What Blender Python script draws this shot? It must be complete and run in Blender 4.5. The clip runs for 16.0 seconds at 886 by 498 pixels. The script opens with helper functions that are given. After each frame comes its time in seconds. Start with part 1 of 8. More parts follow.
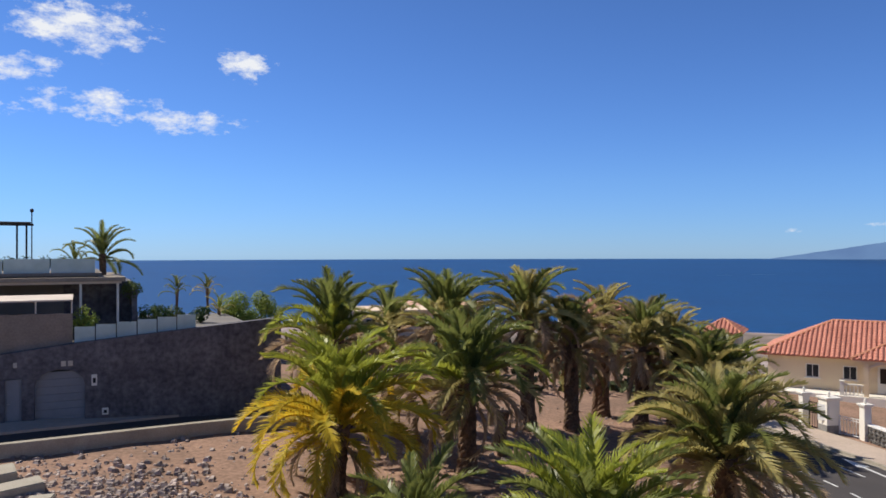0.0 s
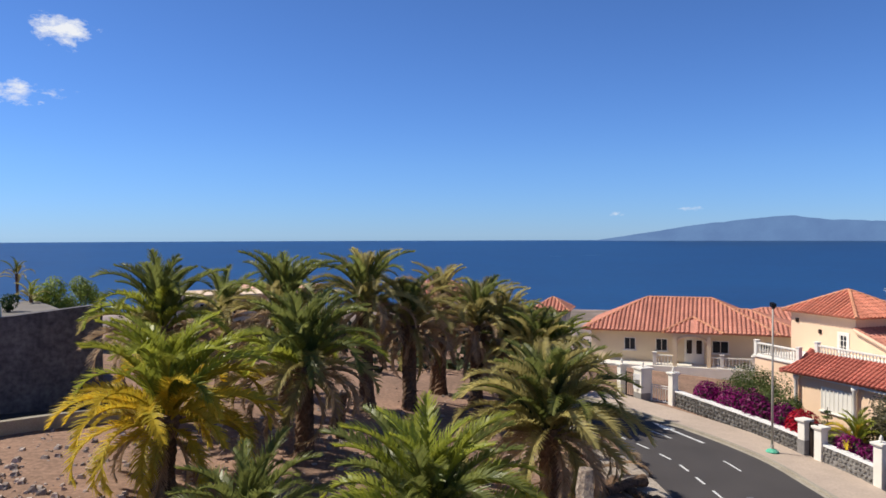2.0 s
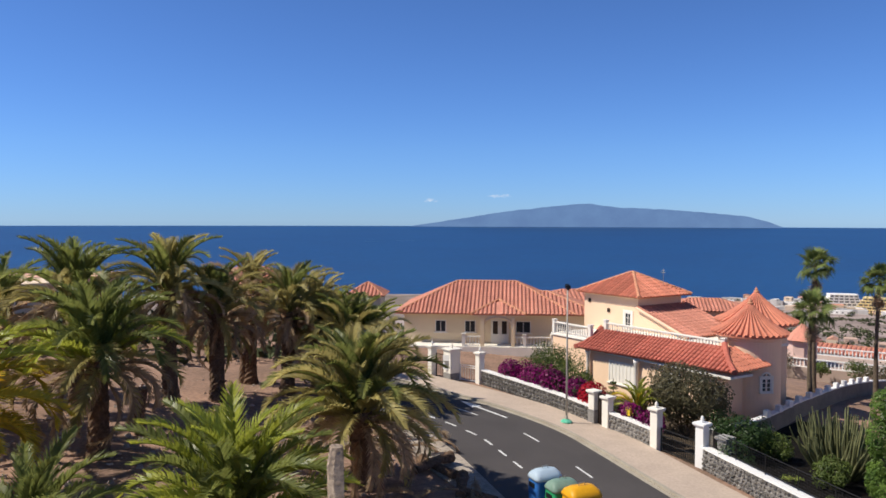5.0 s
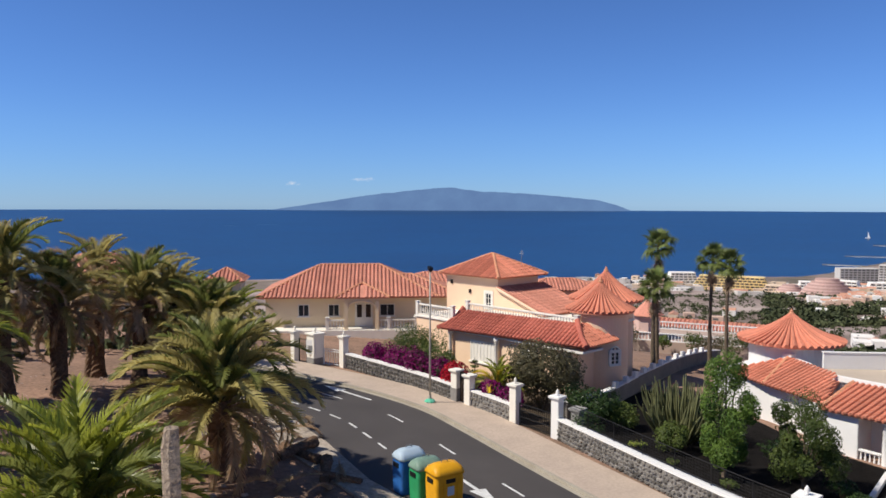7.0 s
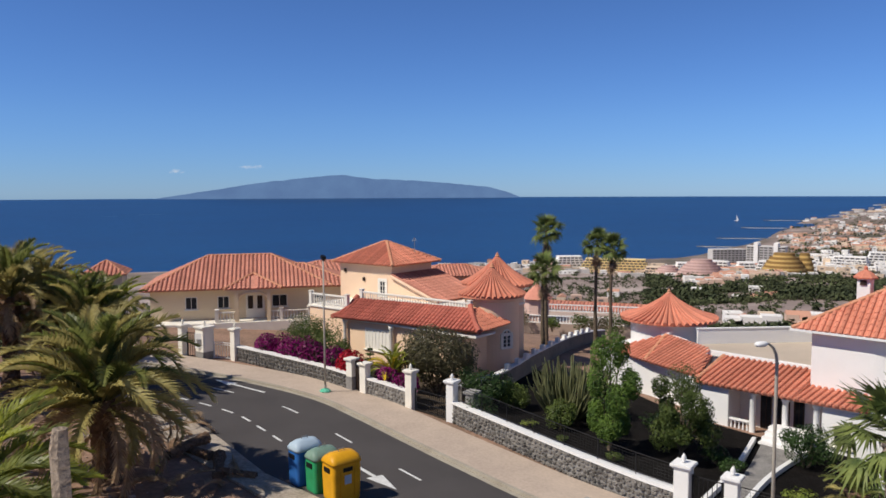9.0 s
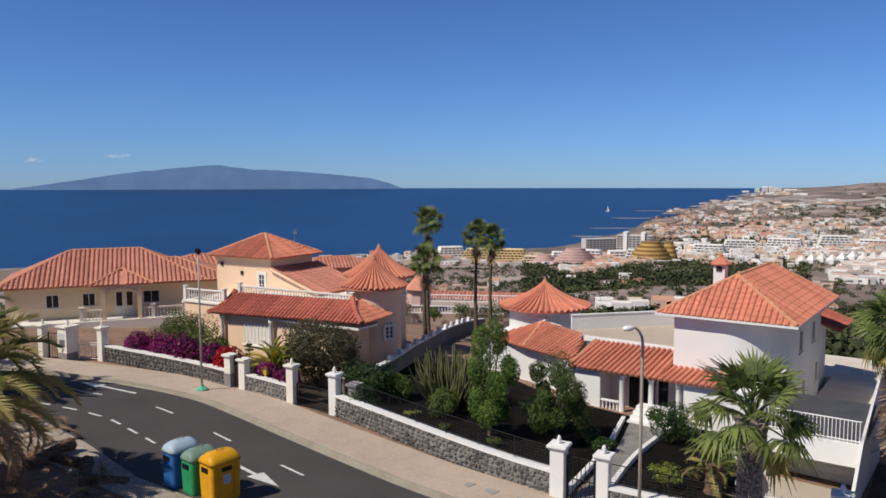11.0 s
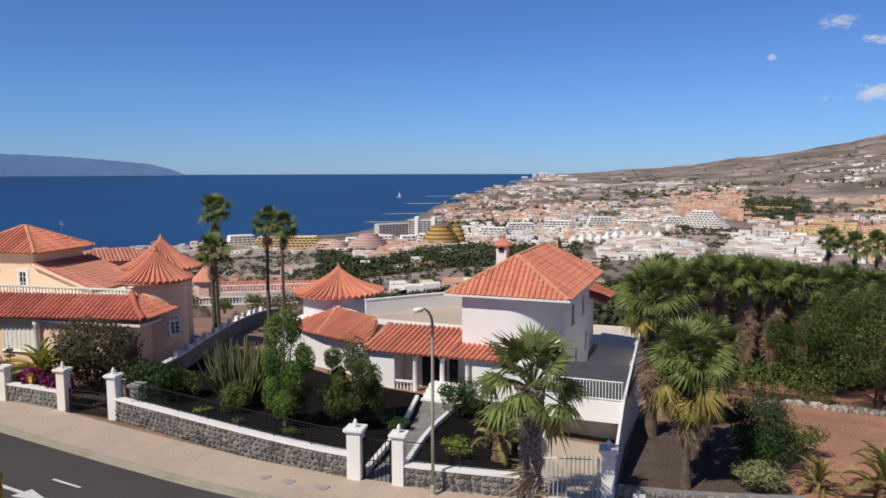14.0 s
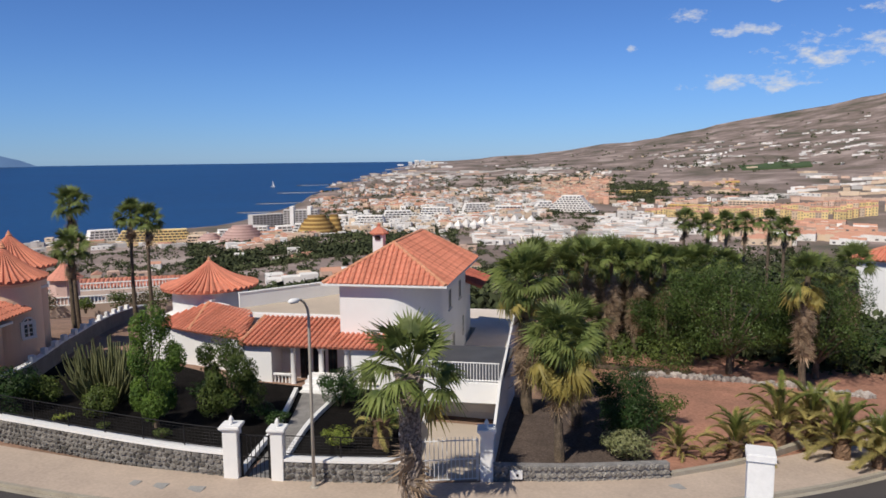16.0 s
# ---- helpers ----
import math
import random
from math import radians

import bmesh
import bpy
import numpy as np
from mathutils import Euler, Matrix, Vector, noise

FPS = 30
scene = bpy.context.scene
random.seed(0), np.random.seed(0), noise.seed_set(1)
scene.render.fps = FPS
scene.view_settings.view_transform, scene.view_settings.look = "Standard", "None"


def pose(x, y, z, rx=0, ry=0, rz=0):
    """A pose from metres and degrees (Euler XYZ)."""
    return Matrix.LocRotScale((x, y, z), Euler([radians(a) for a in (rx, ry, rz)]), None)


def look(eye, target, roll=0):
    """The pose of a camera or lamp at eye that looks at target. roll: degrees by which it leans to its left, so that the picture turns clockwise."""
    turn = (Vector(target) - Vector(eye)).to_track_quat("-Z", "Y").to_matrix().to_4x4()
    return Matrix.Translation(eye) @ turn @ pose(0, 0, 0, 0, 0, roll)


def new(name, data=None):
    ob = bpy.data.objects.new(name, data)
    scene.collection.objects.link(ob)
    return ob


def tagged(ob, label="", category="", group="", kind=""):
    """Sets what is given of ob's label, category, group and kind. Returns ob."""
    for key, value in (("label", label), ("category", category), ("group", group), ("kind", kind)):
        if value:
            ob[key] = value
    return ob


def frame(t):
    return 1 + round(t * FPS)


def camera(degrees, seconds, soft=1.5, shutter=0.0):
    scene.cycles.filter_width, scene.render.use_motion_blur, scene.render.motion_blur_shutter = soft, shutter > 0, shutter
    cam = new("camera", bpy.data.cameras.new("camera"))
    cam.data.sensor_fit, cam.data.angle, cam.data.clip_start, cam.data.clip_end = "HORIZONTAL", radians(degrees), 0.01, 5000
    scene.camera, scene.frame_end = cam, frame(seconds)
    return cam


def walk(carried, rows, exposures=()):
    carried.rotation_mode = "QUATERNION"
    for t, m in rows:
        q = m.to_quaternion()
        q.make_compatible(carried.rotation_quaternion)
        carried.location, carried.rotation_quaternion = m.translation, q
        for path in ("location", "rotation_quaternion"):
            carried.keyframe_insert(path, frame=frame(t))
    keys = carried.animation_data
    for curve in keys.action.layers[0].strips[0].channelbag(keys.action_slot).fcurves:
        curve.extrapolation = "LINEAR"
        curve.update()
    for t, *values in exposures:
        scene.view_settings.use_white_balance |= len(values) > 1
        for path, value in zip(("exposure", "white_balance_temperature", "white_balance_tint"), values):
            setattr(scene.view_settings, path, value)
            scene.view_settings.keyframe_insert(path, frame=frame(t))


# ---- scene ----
cam = camera(61.48, 16.0, soft=1.6)
EYE = 10.64
ROWS = [
    (0, 0.000, -0.000, 0.000, 0.07, 0.38, -0.16),
    (0.5, 0.051, 0.064, -0.005, -2.52, 0.04, -0.14),
    (1, 0.124, -0.023, 0.042, -5.75, -0.33, -0.14),
    (1.5, 0.172, -0.047, 0.040, -9.07, -0.67, -0.16),
    (2, 0.219, -0.032, 0.021, -11.99, -1.05, -0.17),
    (2.5, 0.206, -0.138, 0.045, -14.51, -1.42, -0.12),
    (3, 0.239, -0.159, 0.045, -16.80, -1.66, 0.04),
    (3.5, 0.281, -0.147, 0.031, -18.92, -1.77, 0.10),
    (6, 0.451, -0.178, 0.009, -31.21, -2.67, 0.19),
    (6.5, 0.447, -0.150, -0.027, -33.81, -3.02, 0.20),
    (7, 0.494, -0.164, -0.032, -36.48, -3.40, 0.17),
    (7.5, 0.466, -0.169, -0.047, -39.01, -3.74, 0.18),
    (8, 0.449, -0.206, -0.023, -40.98, -4.04, 0.05),
    (10.5, 0.418, -0.294, 0.005, -51.16, -4.80, -0.26),
    (11, 0.414, -0.332, 0.014, -53.74, -5.07, -0.08),
    (11.5, 0.401, -0.371, 0.010, -56.25, -5.33, 0.11),
    (12, 0.387, -0.376, 0.012, -58.70, -5.56, 0.28),
    (12.5, 0.390, -0.391, 0.020, -61.25, -5.77, 0.32),
    (13, 0.377, -0.415, 0.013, -64.06, -5.96, 0.19),
    (13.5, 0.386, -0.451, 0.019, -67.01, -6.07, 0.03),
    (14, 0.391, -0.463, 0.011, -69.56, -6.14, -0.09),
    (14.5, 0.371, -0.487, 0.015, -71.85, -6.37, -0.28),
    (15, 0.400, -0.511, 0.001, -74.37, -6.68, -0.47),
    (15.5, 0.432, -0.534, -0.010, -76.87, -6.96, -0.53),
    (16, 0.437, -0.556, -0.008, -78.97, -7.11, -0.59),
]
walk(cam, [(t, pose(x, y, EYE + z, 90 + pitch, 0, yaw) @ pose(0, 0, 0, 0, 0, roll)) for t, x, y, z, yaw, pitch, roll in ROWS],
     exposures=((0, 0.16), (3.5, 0.18), (7, 0.08), (9.6, -0.17), (11, -0.23), (14, -0.20), (16, -0.20)))

# ---------------------------------------------------------------- light
SUN_AZ, SUN_EL = radians(-68), radians(49)
world = bpy.data.worlds.new("sky")
scene.world = world
world.use_nodes = True
wn, wl = world.node_tree.nodes, world.node_tree.links
wn.clear()


def wnode(kind, **kw):
    n = wn.new(kind)
    for k, v in kw.items():
        n.inputs[k].default_value = v
    return n


def wmath(op, a, b=None, clamp=False):
    n = wn.new("ShaderNodeMath")
    n.operation, n.use_clamp = op, clamp
    for i, v in enumerate((a, b)):
        if v is None:
            continue
        if isinstance(v, (int, float)):
            n.inputs[i].default_value = v
        else:
            wl.new(v, n.inputs[i])
    return n.outputs[0]


sky = wn.new("ShaderNodeTexSky")
sky.sky_type, sky.sun_disc = "NISHITA", False
sky.sun_elevation, sky.sun_rotation = SUN_EL, SUN_AZ
sky.altitude, sky.air_density, sky.dust_density, sky.ozone_density = 100, 1.0, 0.0, 3.0
coord = wn.new("ShaderNodeTexCoord")
sep = wn.new("ShaderNodeSeparateXYZ")
wl.new(coord.outputs["Generated"], sep.inputs[0])
azim = wmath("ARCTAN2", sep.outputs[0], sep.outputs[1])
elev = wmath("ARCSINE", sep.outputs[2])
comb = wn.new("ShaderNodeCombineXYZ")
wl.new(azim, comb.inputs[0])
wl.new(wmath("MULTIPLY", elev, 1.9), comb.inputs[1])
puff = wnode("ShaderNodeTexNoise", Scale=27.0, Detail=10.0, Roughness=0.66)
wl.new(comb.outputs[0], puff.inputs["Vector"])
# small fair-weather clouds: azimuth, elevation, half width, half height (degrees), density
CLOUDS = [(-26, 15.4, 6.5, 2.5, 1.0), (-30, 12.6, 4, 1.3, 0.9), (-15, 13.9, 2.9, 1.7, 1.0), (-25.5, 10.6, 6.5, 1.5, 0.9),
          (-19.5, 9.6, 7.0, 1.3, 0.9), (-34, 13.0, 5, 1.9, 0.9), (-31, 9.8, 4, 0.9, 0.7), (25, 1.5, 1.2, 0.3, 0.7), (30.5, 1.9, 2.2, 0.25, 0.5),
          (97, 9.6, 2.8, 0.8, 0.75), (103, 10.6, 1.6, 0.7, 0.95), (101, 8.4, 3.2, 0.8, 0.7), (93.0, 7.5, 0.8, 0.5, 0.8),
          (107, 6.8, 8, 2.0, 0.7), (111, 9.6, 5, 1.4, 0.9), (101.5, 4.9, 7.5, 1.1, 0.8), (122, 10, 9, 2.6, 0.8), (-52, 14, 9, 3, 0.9)]
cover = None
for az, el, wa, we, dens in CLOUDS:
    da = wmath("DIVIDE", wmath("SUBTRACT", azim, radians(az)), radians(wa))
    de = wmath("DIVIDE", wmath("SUBTRACT", elev, radians(el)), radians(we))
    d2 = wmath("ADD", wmath("MULTIPLY", da, da), wmath("MULTIPLY", de, de))
    one = wmath("MULTIPLY", wmath("SUBTRACT", 1.0, d2, clamp=True), dens)
    cover = one if cover is None else wmath("MAXIMUM", cover, one)
shape = wmath("SUBTRACT", wmath("ADD", wmath("MULTIPLY", puff.outputs["Fac"], 1.5), wmath("MULTIPLY", cover, 0.5)), 1.02)
amount = wmath("MULTIPLY", wmath("MULTIPLY", shape, 3.2, clamp=True), wmath("MULTIPLY", cover, 5.0, clamp=True), clamp=True)
tint = wn.new("ShaderNodeMix")
tint.data_type, tint.blend_type = "RGBA", "MULTIPLY"
tint.inputs[0].default_value = 1.0
wl.new(sky.outputs[0], tint.inputs[6])
grade = wn.new("ShaderNodeValToRGB")
wl.new(wmath("DIVIDE", elev, radians(45), clamp=True), grade.inputs[0])
ge = grade.color_ramp.elements
ge[0].position, ge[0].color = 0.0, (0.40, 0.68, 1.36, 1)
ge[1].position, ge[1].color = 1.0, (0.48, 0.54, 0.68, 1)
ge.new(0.12).color = (0.455, 0.72, 1.26, 1)
ge.new(0.4).color = (0.46, 0.68, 1.10, 1)
wl.new(grade.outputs[0], tint.inputs[7])
mixc = wn.new("ShaderNodeMix")
mixc.data_type = "RGBA"
wl.new(amount, mixc.inputs[0])
wl.new(tint.outputs[2], mixc.inputs[6])
mixc.inputs[7].default_value = (8.2, 8.4, 8.8, 1)
bg = wn.new("ShaderNodeBackground")
bg.inputs[1].default_value = 0.093
wl.new(mixc.outputs[2], bg.inputs[0])
wo = wn.new("ShaderNodeOutputWorld")
wl.new(bg.outputs[0], wo.inputs[0])

sun = new("sun", bpy.data.lights.new("sun", "SUN"))
sun.data.energy, sun.data.angle, sun.data.color = 5.0, radians(0.53), (1.0, 0.93, 0.82)
sun_to = Vector((math.sin(SUN_AZ) * math.cos(SUN_EL), math.cos(SUN_AZ) * math.cos(SUN_EL), math.sin(SUN_EL)))
sun.matrix_world = look(sun_to * 60 + Vector((0, 0, 40)), (0, 0, 40))

# ---------------------------------------------------------------- materials


def material(name, colour, rough=0.7, second=None, scale=3.0, fine=None, bump=0.0, bump_scale=40.0, vary=0.0, metallic=0.0, spec=0.25, island=False, coords="Object"):
    """Two colours mixed by a coarse noise, darkened by a fine one, with a small relief; vary: lightness that differs from piece to piece."""
    m = bpy.data.materials.new(name)
    m.use_nodes = True
    n, l = m.node_tree.nodes, m.node_tree.links
    b = n["Principled BSDF"]
    b.inputs["Roughness"].default_value, b.inputs["Metallic"].default_value = rough, metallic
    b.inputs["Specular IOR Level"].default_value = spec
    tc = n.new("ShaderNodeTexCoord")
    big = n.new("ShaderNodeTexNoise")
    big.inputs["Scale"].default_value, big.inputs["Detail"].default_value, big.inputs["Roughness"].default_value = scale, 5, 0.6
    l.new(tc.outputs[coords], big.inputs["Vector"])
    ramp = n.new("ShaderNodeMapRange")
    ramp.inputs["From Min"].default_value, ramp.inputs["From Max"].default_value = 0.35, 0.65
    l.new(big.outputs["Fac"], ramp.inputs["Value"])
    mix = n.new("ShaderNodeMix")
    mix.data_type = "RGBA"
    second = second or tuple(c * 0.82 for c in colour)
    mix.inputs[6].default_value, mix.inputs[7].default_value = (*colour, 1), (*second, 1)
    l.new(ramp.outputs[0], mix.inputs[0])
    out = mix.outputs[2]
    small = n.new("ShaderNodeTexNoise")
    small.inputs["Scale"].default_value, small.inputs["Detail"].default_value = bump_scale, 4
    l.new(tc.outputs[coords], small.inputs["Vector"])
    if fine:
        fr = n.new("ShaderNodeMapRange")
        fr.inputs["From Min"].default_value, fr.inputs["From Max"].default_value = 0.3, 0.7
        fr.inputs["To Min"].default_value, fr.inputs["To Max"].default_value = 1 - fine, 1 + fine
        l.new(small.outputs["Fac"], fr.inputs["Value"])
        mul = n.new("ShaderNodeVectorMath")
        mul.operation = "SCALE"
        l.new(out, mul.inputs[0])
        l.new(fr.outputs[0], mul.inputs["Scale"])
        out = mul.outputs[0]
    if vary:
        if island:
            rnd = n.new("ShaderNodeNewGeometry").outputs["Random Per Island"]
        else:
            rnd = n.new("ShaderNodeObjectInfo").outputs["Random"]
        vr = n.new("ShaderNodeMapRange")
        vr.inputs["To Min"].default_value, vr.inputs["To Max"].default_value = 1 - vary, 1 + vary
        l.new(rnd, vr.inputs["Value"])
        mul = n.new("ShaderNodeVectorMath")
        mul.operation = "SCALE"
        l.new(out, mul.inputs[0])
        l.new(vr.outputs[0], mul.inputs["Scale"])
        out = mul.outputs[0]
    l.new(out, b.inputs["Base Color"])
    if bump:
        bn = n.new("ShaderNodeBump")
        bn.inputs["Strength"].default_value, bn.inputs["Distance"].default_value = bump, 0.05
        l.new(small.outputs["Fac"], bn.inputs["Height"])
        l.new(bn.outputs[0], b.inputs["Normal"])
    return m


def leaf_material(name, colour, second, vary=0.25, scale=1.5, sheen=0.4, gloss=0.45):
    m = material(name, colour, gloss, second, scale, 0.2, vary=vary, island=False, bump_scale=12, spec=0.2)
    n, l = m.node_tree.nodes, m.node_tree.links
    b = n["Principled BSDF"]
    tr = n.new("ShaderNodeBsdfTranslucent")
    src = b.inputs["Base Color"].links[0].from_socket
    l.new(src, tr.inputs["Color"])
    mx = n.new("ShaderNodeMixShader")
    mx.inputs[0].default_value = sheen
    l.new(b.outputs[0], mx.inputs[1])
    l.new(tr.outputs[0], mx.inputs[2])
    l.new(mx.outputs[0], n["Material Output"].inputs["Surface"])
    return m


ASPHALT = material("asphalt", (0.083, 0.074, 0.071), 0.85, (0.066, 0.059, 0.057), 0.25, 0.12, 0.3, 60)
PAVING = material("paving", (0.52, 0.415, 0.33), 0.85, (0.44, 0.35, 0.28), 0.5, 0.1, 0.2, 8)
KERB = material("kerb_stone", (0.40, 0.36, 0.29), 0.8, (0.33, 0.29, 0.23), 1.0, 0.15, 0.2, 20)
ROADPAINT = material("road_paint", (0.72, 0.72, 0.70), 0.7, (0.55, 0.55, 0.53), 3.0, 0.15)
EARTH = material("earth", (0.25, 0.155, 0.10), 0.95, (0.17, 0.105, 0.07), 0.25, 0.25, 0.6, 5)
PEACH = material("peach_render", (0.84, 0.61, 0.42), 0.85, (0.79, 0.565, 0.385), 0.35, 0.05, 0.1, 30)
CREAM = material("cream_render", (0.78, 0.64, 0.43), 0.85, (0.72, 0.59, 0.40), 0.35, 0.05, 0.1, 30)
WHITE = material("white_render", (0.80, 0.79, 0.77), 0.8, (0.74, 0.73, 0.71), 0.3, 0.04, 0.1, 30)
TRIM = material("white_trim", (0.80, 0.76, 0.68), 0.7, (0.74, 0.70, 0.62), 1.0, 0.05)
TILE = material("clay_tile", (0.63, 0.235, 0.15), 0.8, (0.53, 0.19, 0.12), 0.7, 0.10, 0.4, 9, vary=0.14)
TILE_DARK = material("dark_red_clay_tile", (0.44, 0.13, 0.09), 0.85, (0.35, 0.10, 0.07), 0.7, 0.25, 0.4, 9, vary=0.16)
TILE_PALE = material("pale_clay_tile", (0.56, 0.245, 0.175), 0.85, (0.46, 0.19, 0.135), 0.7, 0.2, 0.4, 9, vary=0.14)
RIDGE = material("ridge_tile", (0.62, 0.30, 0.18), 0.8, (0.52, 0.23, 0.13), 1.5, 0.2, 0.3, 12)
MORTAR = material("basalt_mortar", (0.28, 0.265, 0.25), 0.95, (0.20, 0.19, 0.18), 2.0, 0.2, 0.4, 20)
BASALT = material("basalt_stone", (0.23, 0.215, 0.195), 0.9, (0.135, 0.125, 0.115), 2.0, 0.3, 0.6, 14, vary=0.45)
DARKWALL = material("dark_basalt_wall", (0.17, 0.158, 0.165), 0.9, (0.10, 0.093, 0.10), 0.8, 0.35, 0.9, 4)
GLASS = material("window_glass", (0.03, 0.035, 0.04), 0.08, (0.02, 0.024, 0.03), 1.0)
DARKWOOD = material("dark_wood", (0.045, 0.03, 0.022), 0.6, (0.03, 0.02, 0.015), 4.0, 0.2)
METAL_DARK = material("dark_iron", (0.03, 0.03, 0.032), 0.5, metallic=0.6)
LAMP_PAINT = material("lamp_post_paint", (0.44, 0.40, 0.34), 0.5, (0.38, 0.34, 0.29), 2.0, 0.08)
METAL_GREY = material("galvanised_steel", (0.42, 0.42, 0.42), 0.45, metallic=0.7)
CONCRETE = material("grey_concrete", (0.34, 0.33, 0.31), 0.9, (0.26, 0.25, 0.24), 1.5, 0.15, 0.2, 14)
DECK = material("terrace_screed", (0.50, 0.42, 0.34), 0.85, (0.44, 0.37, 0.30), 0.4, 0.08)
ASH = material("volcanic_gravel", (0.013, 0.0115, 0.011), 0.95, (0.008, 0.0072, 0.0066), 1.5, 0.5, 0.9, 12, spec=0.04)
RED_EARTH = material("red_earth", (0.41, 0.205, 0.14), 0.95, (0.28, 0.15, 0.105), 0.4, 0.2, 0.5, 6)
TRUNK = material("palm_trunk", (0.20, 0.125, 0.08), 0.95, (0.11, 0.07, 0.045), 3.0, 0.4, 0.8, 9)
BARK = material("bark", (0.16, 0.12, 0.085), 0.95, (0.09, 0.07, 0.05), 3.0, 0.3, 0.7, 14)
FROND = leaf_material("frond_green", (0.26, 0.275, 0.075), (0.13, 0.16, 0.045), sheen=0.5, gloss=0.35)
FROND_BRIGHT = leaf_material("frond_bright_green", (0.43, 0.44, 0.06), (0.25, 0.29, 0.05), sheen=0.45, gloss=0.35)
FROND_YELLOW = leaf_material("frond_yellow", (0.68, 0.48, 0.04), (0.46, 0.38, 0.045))
FROND_OLIVE = leaf_material("frond_olive", (0.52, 0.44, 0.165), (0.33, 0.29, 0.105), sheen=0.5)
FROND_DRY = leaf_material("frond_dry", (0.58, 0.43, 0.28), (0.36, 0.26, 0.16), sheen=0.5)

# ---------------------------------------------------------------- helpers of this scene


def bm_new():
    return bmesh.new()


def mesh_of(name, bm, mat, smooth=False):
    me = bpy.data.meshes.new(name)
    bm.normal_update()
    bm.to_mesh(me)
    bm.free()
    for mm in (mat if isinstance(mat, (list, tuple)) else [mat]):
        me.materials.append(mm)
    if smooth:
        me.shade_smooth()
    return me


def part(name, bm, mat, parent, label="", smooth=False, m=None):
    ob = new(name, bm if isinstance(bm, bpy.types.Mesh) else mesh_of(name, bm, mat, smooth))
    ob.parent = parent
    if m is not None:
        ob.matrix_basis = m
    return tagged(ob, label)


def thing(name, label, category, m=None, group="", kind=""):
    ob = new(name)
    ob.empty_display_size = 0.2
    if m is not None:
        ob.matrix_basis = m
    return tagged(ob, label, category, group, kind)


def solid(name, bm, mat, label, category, m=None, group="", kind="", smooth=False):
    ob = new(name, bm if isinstance(bm, bpy.types.Mesh) else mesh_of(name, bm, mat, smooth))
    if m is not None:
        ob.matrix_basis = m
    return tagged(ob, label, category, group, kind)


def box(bm, x0, y0, z0, x1, y1, z1, bevel=0.0, m=None):
    r = bmesh.ops.create_cube(bm, size=1.0, matrix=Matrix.Translation(((x0 + x1) / 2, (y0 + y1) / 2, (z0 + z1) / 2)) @ Matrix.Diagonal((x1 - x0, y1 - y0, z1 - z0, 1)))
    vs = r["verts"]
    if bevel:
        es = list({e for v in vs for e in v.link_edges})
        rb = bmesh.ops.bevel(bm, geom=es, offset=bevel, segments=2, affect="EDGES")
        vs = list({v for f in rb["faces"] for v in f.verts} | {v for v in vs if v.is_valid})
    if m is not None:
        bmesh.ops.transform(bm, matrix=m, verts=vs)
    return bm


def tube(bm, pts, radii, sides=8, cap=True):
    """A tapering tube through points."""
    rings, side = [], Vector((0.31, 0.95, 0.02))
    for i, p in enumerate(pts):
        a, b = Vector(pts[max(i - 1, 0)]), Vector(pts[min(i + 1, len(pts) - 1)])
        d = (b - a).normalized()
        u = d.cross(side)
        u = u.normalized() if u.length > 1e-3 else d.cross(Vector((1, 0, 0))).normalized()
        v = d.cross(u)
        r = radii[i] if isinstance(radii, (list, tuple)) else radii
        rings.append([bm.verts.new(Vector(p) + r * (math.cos(2 * math.pi * k / sides) * u + math.sin(2 * math.pi * k / sides) * v)) for k in range(sides)])
    for r0, r1 in zip(rings, rings[1:]):
        for k in range(sides):
            bm.faces.new((r0[k], r0[(k + 1) % sides], r1[(k + 1) % sides], r1[k]))
    if cap:
        bm.faces.new(rings[0][::-1])
        bm.faces.new(rings[-1])
    return bm


def lathe(bm, profile, sides=16, centre=(0, 0, 0)):
    """A turned solid from (radius, height) pairs."""
    rings = []
    for r, z in profile:
        rings.append([bm.verts.new((centre[0] + r * math.cos(2 * math.pi * k / sides), centre[1] + r * math.sin(2 * math.pi * k / sides), centre[2] + z)) for k in range(sides)])
    for r0, r1 in zip(rings, rings[1:]):
        for k in range(sides):
            bm.faces.new((r0[k], r0[(k + 1) % sides], r1[(k + 1) % sides], r1[k]))
    bm.faces.new(rings[0][::-1])
    bm.faces.new(rings[-1])
    return bm


def prism(bm, outline, z0, z1):
    """An upright prism over a plan outline; z0 and z1 are numbers or functions of x, y."""
    lo = [bm.verts.new((x, y, z0(x, y) if callable(z0) else z0)) for x, y in outline]
    hi = [bm.verts.new((x, y, z1(x, y) if callable(z1) else z1)) for x, y in outline]
    n = len(outline)
    area = sum(outline[i][0] * outline[(i + 1) % n][1] - outline[(i + 1) % n][0] * outline[i][1] for i in range(n))
    for i in range(n):
        j = (i + 1) % n
        bm.faces.new((lo[i], lo[j], hi[j], hi[i]) if area > 0 else (lo[j], lo[i], hi[i], hi[j]))
    bm.faces.new(hi if area > 0 else hi[::-1])
    bm.faces.new(lo[::-1] if area > 0 else lo)
    return bm


